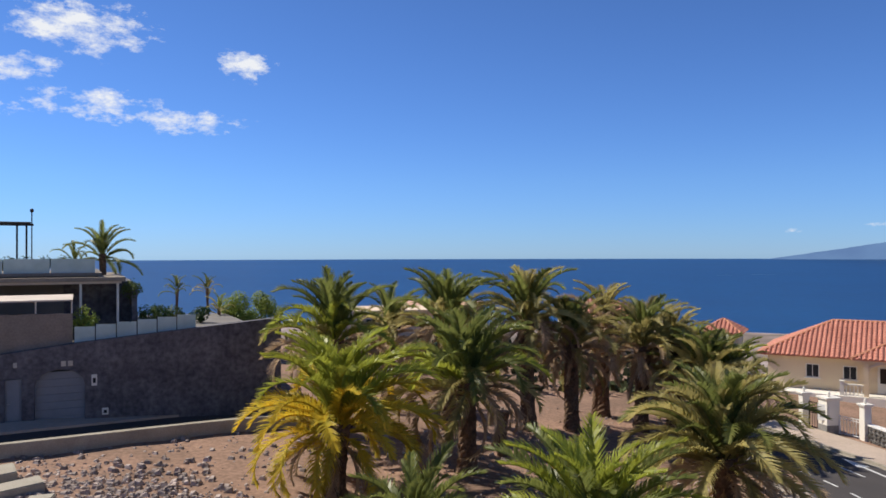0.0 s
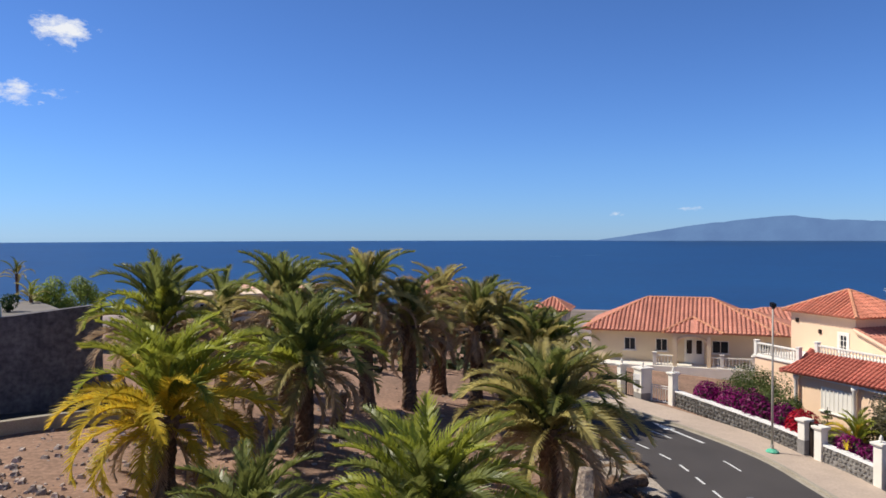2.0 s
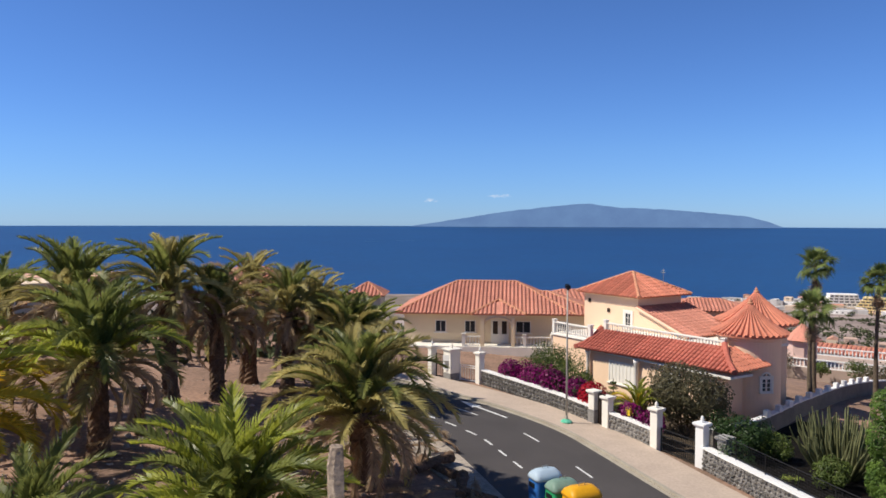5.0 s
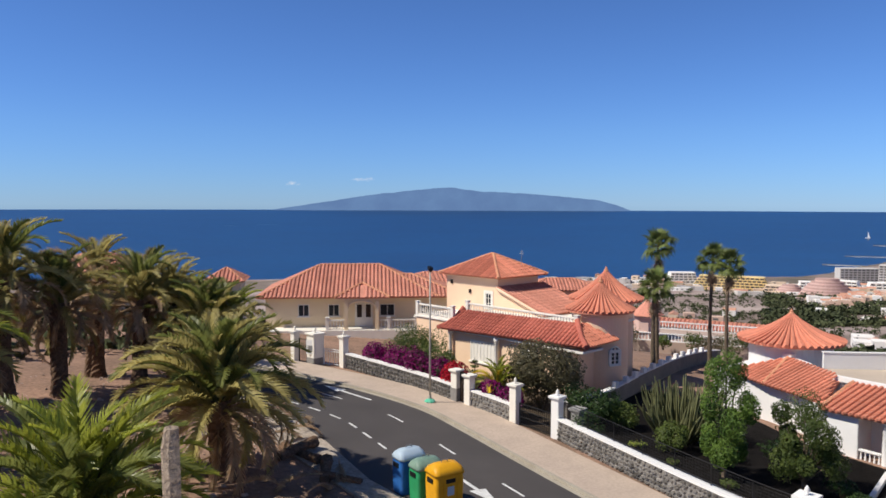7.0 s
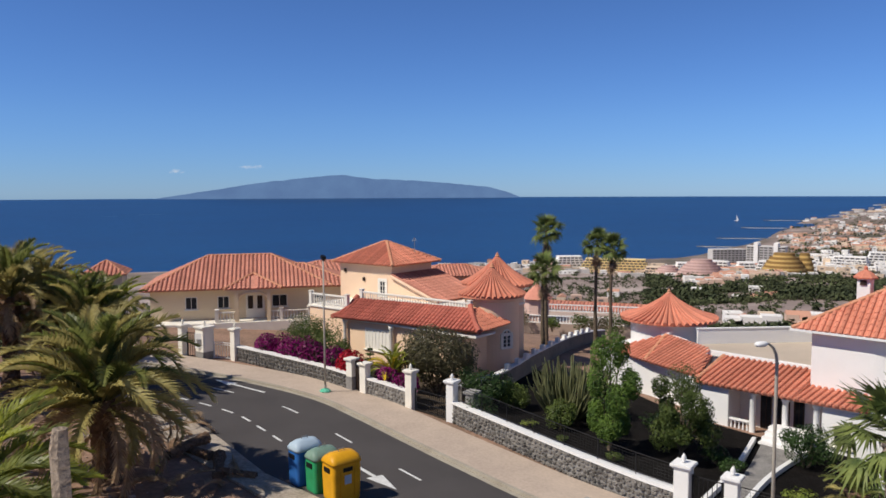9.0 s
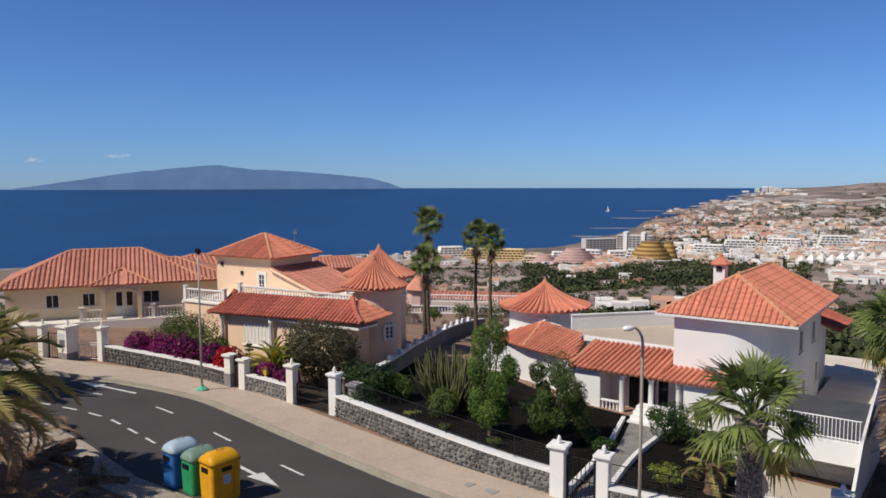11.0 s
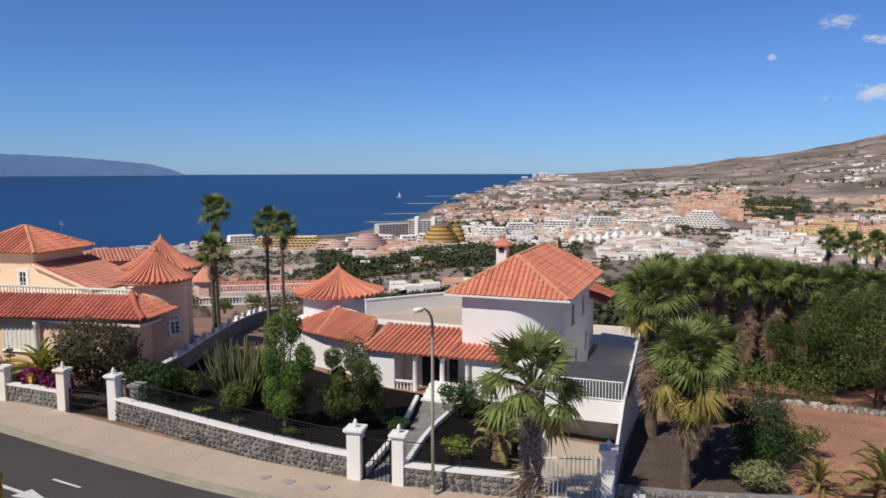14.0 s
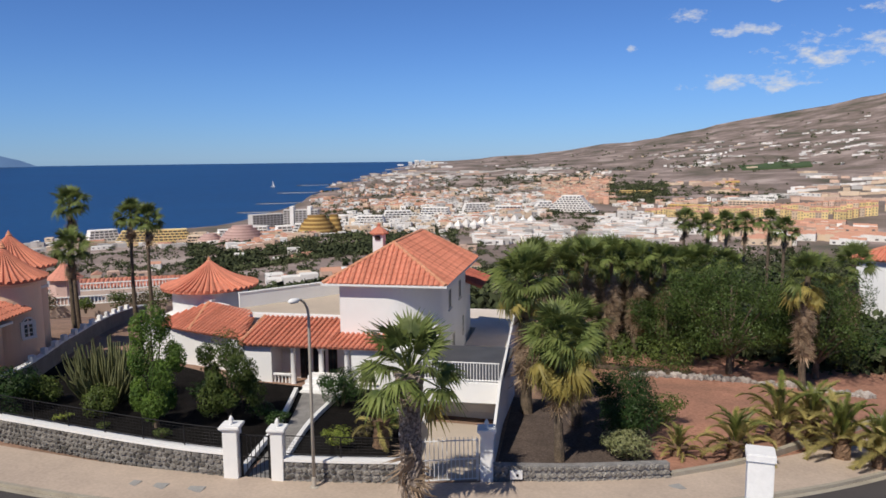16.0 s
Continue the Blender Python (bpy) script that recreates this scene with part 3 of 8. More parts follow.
def hip_roof(parent, x0, x1, y0, y1, z, rise, axis, ra, rb, mat, base=None, spacing=0.42):
    """A hipped roof over a rectangle; the ridge runs along axis from ra to rb."""
    base = base or mat
    xm, ym, t = (x0 + x1) / 2, (y0 + y1) / 2, z + rise
    if axis == "x":
        A, B = (ra, ym, t), (rb, ym, t)
        faces = [[(x0, y0, z), (x1, y0, z), B, A], [(x1, y0, z), (x1, y1, z), B], [(x1, y1, z), (x0, y1, z), A, B], [(x0, y1, z), (x0, y0, z), A]]
        hips = [((x0, y0, z), A), ((x0, y1, z), A), ((x1, y0, z), B), ((x1, y1, z), B)]
    else:
        A, B = (xm, ra, t), (xm, rb, t)
        faces = [[(x1, y0, z), (x1, y1, z), B, A], [(x1, y1, z), (x0, y1, z), B], [(x0, y1, z), (x0, y0, z), A, B], [(x0, y0, z), (x1, y0, z), A]]
        hips = [((x0, y0, z), A), ((x1, y0, z), A), ((x0, y1, z), B), ((x1, y1, z), B)]
    for f in faces:
        tiled_slope(parent, f, mat, base, spacing)
    for a, b in hips:
        ridge_line(parent, a, b)
    if abs(rb - ra) > 0.1:
        ridge_line(parent, A, B)


def cone_roof(parent, cx, cy, z, radius, rise, mat, ribs=30, bell=0.0):
    """A round turret roof with tile ribs that run together at the top, and a small finial."""
    prof = [(1.0, 0.0), (0.8, 0.17 - bell * 0.05), (0.6, 0.36 - bell * 0.08), (0.4, 0.56 - bell * 0.08), (0.2, 0.78 - bell * 0.05), (0.05, 0.97)]
    bm = lathe(bm_new(), [(radius * 1.0, -0.1)] + [(radius * a, rise * b) for a, b in prof], 32, (cx, cy, z))
    cone = part("roof_cone", bm, mat, parent)
    for k in range(ribs):
        a = 2 * math.pi * k / ribs
        d = Vector((math.cos(a), math.sin(a), 0))
        b2 = bm_new()
        pts = [Vector((cx, cy, z)) + d * radius * q * 1.01 + Vector((0, 0, rise * h + 0.02)) for q, h in prof]
        tube(b2, pts, [0.62 * math.pi * radius * q / ribs + 0.012 for q, h in prof], 6)
        part("tile_rib", b2, mat, cone)
    b2 = lathe(bm_new(), [(0.16, rise * 0.93), (0.2, rise), (0.1, rise + 0.08), (0.12, rise + 0.14), (0.05, rise + 0.22), (0.015, rise + 0.32)], 10, (cx, cy, z))
    part("finial", b2, RIDGE, cone)


def baluster_mesh(h, mat):
    return mesh_of("baluster", lathe(bm_new(), [(0.055, 0), (0.055, 0.06 * h), (0.03, 0.12 * h), (0.07, 0.36 * h), (0.05, 0.6 * h), (0.028, 0.8 * h), (0.055, 0.94 * h), (0.055, h)], 8), mat, True)


BALUSTER = {"t": baluster_mesh(0.68, TRIM), "w": baluster_mesh(0.68, WHITE)}


def balustrade(parent, a, b, mat=None, kind="t", gap=0.24, posts=True):
    """A balustrade from a to b (at floor level): plinth, turned balusters, rail and end posts."""
    mat = mat or TRIM
    a, b = Vector(a), Vector(b)
    d = b - a
    L = d.length
    ang = math.atan2(d.y, d.x)
    root = new("balustrade")
    root.parent = parent
    root.matrix_basis = Matrix.Translation(a) @ Matrix.Rotation(ang, 4, "Z")
    slope = d.z / max(math.hypot(d.x, d.y), 1e-6)
    sh = Matrix.Identity(4)
    sh[2][0] = slope
    bm = bm_new()
    box(bm, 0, -0.09, 0, L, 0.09, 0.10)
    bm.transform(sh)
    me = mesh_of("plinth", bm, mat)
    part("plinth", me, mat, root)
    bm = bm_new()
    box(bm, 0, -0.10, 0.78, L, 0.10, 0.90, 0.02)
    bm.transform(sh)
    part("rail", bm, mat, root)
    n = max(2, int(L / gap))
    for i in range(n):
        x = L * (i + 0.5) / n
        part("baluster", BALUSTER[kind], None, root, m=Matrix.Translation((x, 0, 0.10 + slope * x)))
    if posts:
        for x in (0, L):
            bm = bm_new()
            box(bm, x - 0.14, -0.14, slope * x, x + 0.14, 0.14, 1.0 + slope * x, 0.015)
            box(bm, x - 0.18, -0.18, 1.0 + slope * x, x + 0.18, 0.18, 1.07 + slope * x, 0.01)
            part("post", bm, mat, root)
    return root


def window(parent, m, w, h, frame=None, arched=False, bars=(2, 3), sill=True, glass=None, surround=0.0, smat=None):
    """A window in a wall: m puts its lower middle on the wall's outer face with +y out of the wall."""
    frame = frame or TRIM
    root = new("window")
    root.parent = parent
    root.matrix_basis = m
    t = 0.07
    bm = bm_new()
    box(bm, -w / 2, -0.06, 0, -w / 2 + t, 0.035, h)
    box(bm, w / 2 - t, -0.06, 0, w / 2, 0.035, h)
    box(bm, -w / 2 + t, -0.06, h - t, w / 2 - t, 0.035, h)
    box(bm, -w / 2 + t, -0.06, 0, w / 2 - t, 0.035, t)
    for i in range(1, bars[0]):
        x = -w / 2 + w * i / bars[0]
        box(bm, x - 0.022, -0.03, t, x + 0.022, 0.028, h - t)
    for i in range(1, bars[1]):
        z = h * i / bars[1]
        box(bm, -w / 2 + t, -0.03, z - 0.018, w / 2 - t, 0.024, z + 0.018)
    part("window_frame", bm, frame, root)
    bm = bm_new()
    box(bm, -w / 2 + t, -0.05, t, w / 2 - t, 0.006, h - t)
    part("pane", bm, glass or GLASS, root)
    if surround:
        bm = bm_new()
        s = surround
        box(bm, -w / 2 - s, -0.05, 0, -w / 2, 0.05, h)
        box(bm, w / 2, -0.05, 0, w / 2 + s, 0.05, h)
        box(bm, -w / 2 - s, -0.05, h, w / 2 + s, 0.05, h + s)
        part("surround", bm, smat or TRIM, root)
    if arched:
        bm = bm_new()
        pts = [(w / 2 * math.cos(q), h + w / 2 * math.sin(q)) for q in [math.pi * k / 10 for k in range(11)]]
        vs = [bm.verts.new((x, 0.006, z)) for x, z in pts]
        bm.faces.new(vs)
        bmesh.ops.recalc_face_normals(bm, faces=bm.faces)
        part("fanlight", bm, glass or GLASS, root)
        bm = bm_new()
        tube(bm, [(x, 0.0, z) for x, z in pts], 0.06, 6)
        part("arch_frame", bm, frame, root)
    if sill:
        bm = bm_new()
        box(bm, -w / 2 - 0.12, -0.05, -0.08, w / 2 + 0.12, 0.12, 0.0, 0.012)
        part("sill", bm, frame, root)
    return root


def wall_at(x, y, z, out):
    """A pose on a wall: out is the compass of the outward side in degrees from +x, counter-clockwise."""
    return Matrix.Translation((x, y, z)) @ Matrix.Rotation(radians(out - 90), 4, "Z")


# ---------------------------------------------------------------- the villas
def body(parent, x0, x1, y0, y1, z0, z1, mat, name="wall", chamfer=0.0):
    bm = bm_new()
    out = [(x0, y0), (x1, y0), (x1, y1), (x0, y1)]
    if chamfer:
        out = [(x0 + chamfer, y0), (x1, y0), (x1, y1), (x0, y1), (x0, y0 + chamfer)]
    prism(bm, out, z0, z1)
    return part(name, bm, mat, parent)


def villa_peach():
    root = thing("villa", "two-storey peach villa with red tiled roofs and round turrets", "house", pose(33.525, 30.65, -1.3, 0, 0, 6.7))
    # ground floor and terrace
    body(root, 0.85, 4.2, 1.3, 12.3, -1.5, 3.05, PEACH)
    body(root, 4.2, 10, 3.6, 12.4, -1.5, 3.05, PEACH, "rear_wall")
    body(root, 2.6, 10, 3.62, 12.3, 3.05, 3.62, PEACH, "parapet_wall")
    body(root, 1.5, 12, 12.4, 16.62, -1.5, 3.28, PEACH, "wing_wall")
    bm = bm_new()
    box(bm, 2.35, 2.6, 3.62, 10.1, 12.4, 3.78, 0.02)
    box(bm, 1.38, 12.42, 3.26, 12, 16.76, 3.40, 0.02)
    part("terrace_slab", bm, TRIM, root)
    balustrade(root, (1.55, 16.5, 3.40), (1.55, 12.6, 3.40))
    balustrade(root, (2.7, 12.2, 3.74), (2.7, 2.2, 3.74))
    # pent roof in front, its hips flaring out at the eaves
    # front slope and hip caps in a darker tile than the side slope
    tiled_slope(root, [(0.2, 12.55, 3.0), (0.4, -0.2, 3.32), (2.4, 1.92, 4.36), (2.4, 12.3, 4.12)], TILE_DARK, TILE_DARK, 0.31)
    tiled_slope(root, [(0.4, -0.2, 3.32), (4.4, 0.15, 3.3), (4.2, 1.6, 4.1), (2.4, 1.92, 4.36)], TILE, TILE, 0.31)
    hip = [(0.3, -0.3, 3.36), (1.0, 0.55, 3.68), (1.75, 1.3, 4.05), (2.4, 1.95, 4.5)]
    part("hip_cap", tube(bm_new(), hip, [0.17, 0.16, 0.16, 0.2], 8), TILE_DARK, root)
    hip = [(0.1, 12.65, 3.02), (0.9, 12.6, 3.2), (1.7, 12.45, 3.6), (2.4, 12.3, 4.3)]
    part("hip_cap", tube(bm_new(), hip, [0.19, 0.17, 0.17, 0.2], 8), TILE_DARK, root)
    bm = bm_new()
    box(bm, 0.5, 0.1, 2.84, 2.6, 12.3, 2.98)
    part("soffit", bm, TRIM, root)
    # upper block
    body(root, 5.7, 10.5, 11.95, 17.62, 3.3, 6.3, PEACH, "upper_wall")
    bm = bm_new()
    box(bm, 5.42, 11.6, 6.22, 10.8, 17.7, 6.36, 0.02)
    part("eave_board", bm, TRIM, root)
    hip_roof(root, 5.15, 11.05, 11.35, 18.0, 6.36, 1.58, "y", 14.65, 14.85, TILE, spacing=0.32)
    bm = tube(bm_new(), [(9.2, 12.6, 6.9), (9.2, 12.6, 8.3)], 0.025, 5)
    for k, w in ((1.1, 0.5), (1.25, 0.35)):
        tube(bm, [(9.2, 12.6 - w / 2, 6.9 + k), (9.2, 12.6 + w / 2, 6.9 + k)], 0.015, 4)
    part("aerial", bm, METAL_GREY, root)
    # lower roof leaning away from the block
    bm = bm_new()
    prof = [(11.95, 3.7), (7.7, 3.7), (7.7, 3.95), (11.95, 5.46)]
    a = [bm.verts.new((5.7, y, z)) for y, z in prof]
    b = [bm.verts.new((11.0, y, z)) for y, z in prof]
    bm.faces.new(a)
    bm.faces.new(b[::-1])
    for i in range(4):
        bm.faces.new((a[(i + 1) % 4], a[i], b[i], b[(i + 1) % 4]))
    bmesh.ops.recalc_face_normals(bm, faces=bm.faces)
    part("gable_wall", bm, PEACH, root)
    tiled_slope(root, [(5.5, 7.2, 3.92), (11.2, 7.2, 3.92), (11.2, 11.95, 5.6), (5.5, 11.95, 5.6)], TILE_PALE, TILE_PALE, 0.31)
    bm = bm_new()
    tube(bm, [(5.46, 7.3, 3.9), (5.46, 11.9, 5.52)], 0.11, 6)
    part("verge", bm, PEACH, root)
    window(root, wall_at(5.7, 12.9, 3.85, 180), 0.62, 1.2, surround=0.18)
    for y, z in ((17.0, 5.5), (14.9, 4.9)):
        bm = bm_new()
        box(bm, 5.58, y - 0.12, z, 5.71, y + 0.12, z + 0.3, 0.03)
        part("wall_lamp", bm, DARKWOOD, root)
    # round turrets
    for name, cx, cy, rw, re, ze, rise, z0, ribs in (("turret", 5.0, 2.05, 1.85, 2.25, 5.0, 1.86, -1.5, 36), ("rear_turret", 9.5, 4.7, 2.0, 2.65, 5.1, 2.05, -1.5, 38)):
        bm = lathe(bm_new(), [(rw, z0), (rw, ze - 0.35), (rw + 0.12, ze - 0.3), (rw + 0.12, ze)], 48, (cx, cy, 0))
        part(name, bm, PEACH, root, smooth=False)
        cone_roof(root, cx, cy, ze, re, rise, TILE, ribs, 0.75)
    q = radians(247)
    window(root, wall_at(5.0 + 1.84 * math.cos(q), 2.05 + 1.84 * math.sin(q), 1.62, 247), 0.66, 0.85, arched=True, surround=0.13)
    # ground-floor openings below the pent roof
    window(root, wall_at(0.85, 8.75, 0.9, 180), 2.6, 1.5, bars=(8, 1), glass=TRIM)
    window(root, wall_at(0.85, 4.6, 0.9, 180), 1.3, 1.5, bars=(4, 1), glass=TRIM)
    for y in (7.36, 11.87):
        bm = lathe(bm_new(), [(0.2, -1.4), (0.2, -1.1), (0.15, -1.0), (0.13, 2.55), (0.2, 2.65), (0.2, 2.84)], 14, (0.62, y, 0))
        part("column", bm, TRIM, root, smooth=True)
    return root


def villa_cream():
    root = thing("villa", "single-storey cream villa with a wide red hipped roof and porch", "house", pose(34.36, 57.58, -0.41, 0, 0, 58.5))
    body(root, 0, 9, -8.2, 8.7, -2.5, 2.86, CREAM)
    hip_roof(root, -0.7, 9.7, -6.7, 9.4, 2.8, 2.5, "y", -1.46, 4.15, TILE_PALE, spacing=0.35)
    hip_roof(root, -0.69, 7.3, -9.2, -0.5, 2.79, 1.68, "y", -4.4, -3.0, TILE_PALE, spacing=0.35)
    bm = bm_new()
    box(bm, -0.5, -8.6, 2.62, 9.4, 9.1, 2.74, 0.02)
    part("eave_board", bm, CREAM, root)
    # porch with an arched front
    tiled_slope(root, [(-1.9, 2.5, 2.92), (-1.9, -2.3, 2.92), (0.5, 0.1, 3.92)], TILE_PALE, TILE_PALE, 0.35)
    for y in (-2.3, 2.5):
        ridge_line(root, (-1.9, y, 2.94), (0.5, 0.1, 3.96))
    bm = bm_new()
    box(bm, -1.75, -2.2, 2.62, 0.0, 2.4, 2.84, 0.02)
    part("porch_beam", bm, CREAM, root)
    bm = bm_new()
    pts = [(-1.7, 0.16 + 1.25 * math.cos(q), 1.95 + 0.65 * math.sin(q)) for q in [math.pi * k / 12 for k in range(13)]]
    tube(bm, pts, 0.13, 6)
    part("porch_arch", bm, CREAM, root)
    for y in (1.5, -1.18):
        bm = bm_new()
        box(bm, -1.86, y - 0.17, -1.2, -1.52, y + 0.17, 2.64, 0.02)
        part("column", bm, CREAM, root)
    for y in (3.15, -2.2, -4.6):
        bm = bm_new()
        box(bm, -1.84, y - 0.15, -1.2, -1.54, y + 0.15, 1.1, 0.02)
        box(bm, -1.9, y - 0.2, 1.1, -1.48, y + 0.2, 1.18, 0.02)
        part("post", bm, TRIM, root)
    for a, b in ((3.0, 1.68), (-1.36, -2.05), (-2.35, -4.45), (-4.75, -8.0)):
        balustrade(root, (-1.69, a, 0.05), (-1.69, b, 0.05), posts=False)
    bm = bm_new()
    box(bm, -2.0, -8.2, -2.4, 0.0, 8.6, 0.05, 0.02)
    part("porch_floor", bm, TRIM, root)
    for y, w in ((5.35, 1.0), (2.68, 1.0), (-2.1, 1.35), (-5.6, 1.0)):
        window(root, wall_at(0, y, 1.0, 180), w, 1.1, bars=(2, 1))
    bm = bm_new()
    box(bm, -0.05, -0.8, 0.06, 0.04, 0.8, 2.3, 0.02)
    door = part("front_door", bm, TRIM, root)
    for y in (-0.4, 0.4):
        part("door_panel", box(bm_new(), -0.08, y - 0.22, 0.9, -0.04, y + 0.22, 2.05, 0.01), DARKWOOD, door)
    return root


def villa_white():
    z = -2.8
    root = thing("villa", "white villa with orange tiled hipped tower and round turret", "house", pose(40, 0, z))
    # ground floor, wing and roof deck
    body(root, 1.7, 3.7, 8.3, 20.3, -1.5, 2.6, WHITE, "porch_wall")
    bm = prism(bm_new(), [(3.7, 8.2), (13.4, 8.2), (14.0, 15.0), (11.6, 17.2), (6.4, 22.0), (4.2, 20.6)], -1.5, 3.5)
    part("wall", bm, WHITE, root)
    bm = prism(bm_new(), [(3.4, 28.0), (2.85, 23.9), (1.75, 20.2), (4.1, 20.0), (6.6, 22.2), (12, 24), (11, 28.5)], -1.5, 2.75)
    part("wing_wall", bm, WHITE, root)
    bm = prism(bm_new(), [(4.15, 14.7), (4.05, 20.6), (5.7, 22.0), (11.5, 17.0), (13.5, 14.7)], 3.5, 3.54)
    part("roof_deck", bm, DECK, root)
    # tower with one rounded corner
    bm = bm_new()
    r = 3.0
    arc = [(2.2 + r - r * math.cos(q), 8.15 + r - r * math.sin(q)) for q in [math.pi / 2 * k / 16 for k in range(17)]]
    prism(bm, arc + [(13.5, 8.15), (13.5, 13.9), (2.2, 13.9)], -1.5, 6.02)
    part("tower_wall", bm, WHITE, root)
    bm = bm_new()
    box(bm, 1.56, 7.26, 5.93, 14.14, 14.84, 6.05)
    part("soffit", bm, WHITE, root)
    hip_roof(root, 1.65, 14.05, 7.35, 14.75, 6.08, 2.12, "x", 4.35, 12.2, TILE, spacing=0.31)
    for x, y0, w, h in ((7.2, 3.6, 0.9, 1.3), (11.0, 3.6, 0.9, 1.3), (8.5, 0.5, 0.8, 1.2), (12.4, 0.8, 0.7, 1.3)):
        window(root, wall_at(x, 8.15, y0, 270), w, h, bars=(2, 1))
    # low rear wing with a tiled lean-to roof
    body(root, 13.5, 18.6, 8.6, 13, -1.5, 4.0, WHITE, "rear_wall")
    tiled_slope(root, [(13.7, 7.0, 3.9), (18.6, 7.0, 3.9), (18.6, 10.2, 5.1), (13.7, 10.2, 5.1)], TILE_DARK, TILE_DARK, 0.33)
    # chimney with a tiled cap
    bm = bm_new()
    box(bm, 7.35, 12.6, 6.4, 8.05, 13.3, 8.4, 0.02)
    ch = part("chimney", bm, WHITE, root)
    bm = bm_new()
    box(bm, 7.27, 12.78, 8.02, 7.37, 13.12, 8.3)
    part("smoke_opening", bm, DARKWOOD, ch)
    bm = bm_new()
    lathe(bm, [(0.64, 8.38), (0.66, 8.46), (0.42, 8.68), (0.12, 8.86), (0.1, 8.95), (0.13, 9.0), (0.02, 9.12)], 8, (7.7, 12.95, 0))
    part("chimney_cap", bm, TILE, ch)
    # pent roofs round the front
    tiled_slope(root, [(-0.2, 19.2, 2.7), (-0.2, 13.9, 2.72), (3.95, 13.9, 3.42), (3.95, 19.45, 3.44)], TILE, TILE, 0.31)
    tiled_slope(root, [(-0.2, 13.9, 2.72), (-0.2, 10.4, 2.74), (2.55, 10.4, 2.94), (2.55, 13.9, 2.96)], TILE, TILE, 0.31)
    ridge_line(root, (-0.2, 19.25, 2.72), (3.95, 19.5, 3.46))
    tiled_slope(root, [(3.6, 27.4, 2.78), (2.2, 23.87, 2.76), (5.5, 24.15, 3.92)], TILE, TILE, 0.31)
    tiled_slope(root, [(2.2, 23.87, 2.76), (0.7, 19.5, 2.74), (4.0, 20.3, 3.34), (5.5, 24.1, 3.92)], TILE, TILE, 0.31)
    ridge_line(root, (2.2, 23.87, 2.78), (5.5, 24.15, 3.95))
    bm = bm_new()
    for p, q, w in (((5.75, 24.1, 3.7), (5.1, 22.6, 3.62), 0.2), ((5.1, 22.6, 3.55), (4.15, 20.6, 3.35), 0.18), ((4.15, 20.7, 3.42), (4.1, 14.1, 3.42), 0.14)):
        p, q = Vector(p), Vector(q)
        m = Matrix.Translation(p) @ (q - p).to_track_quat("X", "Z").to_matrix().to_4x4()
        box(bm, 0, -w, -0.12, (q - p).length, w, 0.2, 0.02, m)
    box(bm, 5.35, 23.9, 3.5, 5.95, 24.5, 4.12, 0.02)
    part("ledge", bm, WHITE, root)
    # parapet of the roof terrace
    for (xa, ya), (xb, yb), h in (((5.7, 22.05), (11.5, 17.05), 1.0), ((11.5, 17.05), (13.6, 14.75), 0.95)):
        bm = bm_new()
        L = math.hypot(xb - xa, yb - ya)
        m = Matrix.Translation((xa, ya, 3.5)) @ Matrix.Rotation(math.atan2(yb - ya, xb - xa), 4, "Z")
        box(bm, 0, 0, 0, L, 0.22, h, 0.0, m)
        box(bm, -0.04, -0.04, h, L + 0.04, 0.26, h + 0.06, 0.0, m)
        part("parapet", bm, WHITE, root)
    bm = lathe(bm_new(), [(0.3, 3.54), (0.34, 3.6), (0.34, 3.95), (0.18, 4.02), (0.05, 4.05)], 14, (9.4, 15.6, 0))
    part("roof_vent", bm, METAL_GREY, root, "grey roof vent", smooth=True)
    # turret
    bm = lathe(bm_new(), [(2.55, 2.6), (2.55, 4.5), (2.75, 4.62)], 48, (8, 25.4, 0))
    part("turret", bm, WHITE, root)
    cone_roof(root, 8, 25.4, 4.62, 3.25, 1.72, TILE, 44, 1.1)
    # porch columns, balustrade, doors
    for y in (12.9, 14.46, 16.18):
        bm = lathe(bm_new(), [(0.22, -0.3), (0.22, 0.0), (0.17, 0.08), (0.15, 2.3), (0.22, 2.4), (0.22, 2.6)], 14, (0.3, y, 0))
        part("column", bm, WHITE, root, smooth=True)
    balustrade(root, (0.3, 17.45, 0), (0.3, 16.35, 0), WHITE, "w", 0.2, posts=False)
    bm = bm_new()
    box(bm, 0.0, 8.4, -1.5, 1.7, 20.3, 0.0, 0.02)
    part("porch_floor", bm, TRIM, root)
    for y0, y1 in ((17.47, 20.2), (8.5, 12.6)):
        bm = bm_new()
        box(bm, 0.15, y0, -1.5, 1.69, y1, 2.62, 0.02)
        part("porch_pier", bm, WHITE, root)
    for y, w, h in ((16.0, 0.6, 2.2), (14.25, 0.55, 2.2), (15.1, 0.75, 2.1)):
        window(root, wall_at(1.7, y, 0.02, 180), w, h, DARKWOOD, bars=(2, 1), sill=False)
    window(root, wall_at(0.15, 11.6, 0.6, 180), 0.9, 1.1, bars=(2, 1))
    return root


villa_peach()
villa_cream()
villa_white()


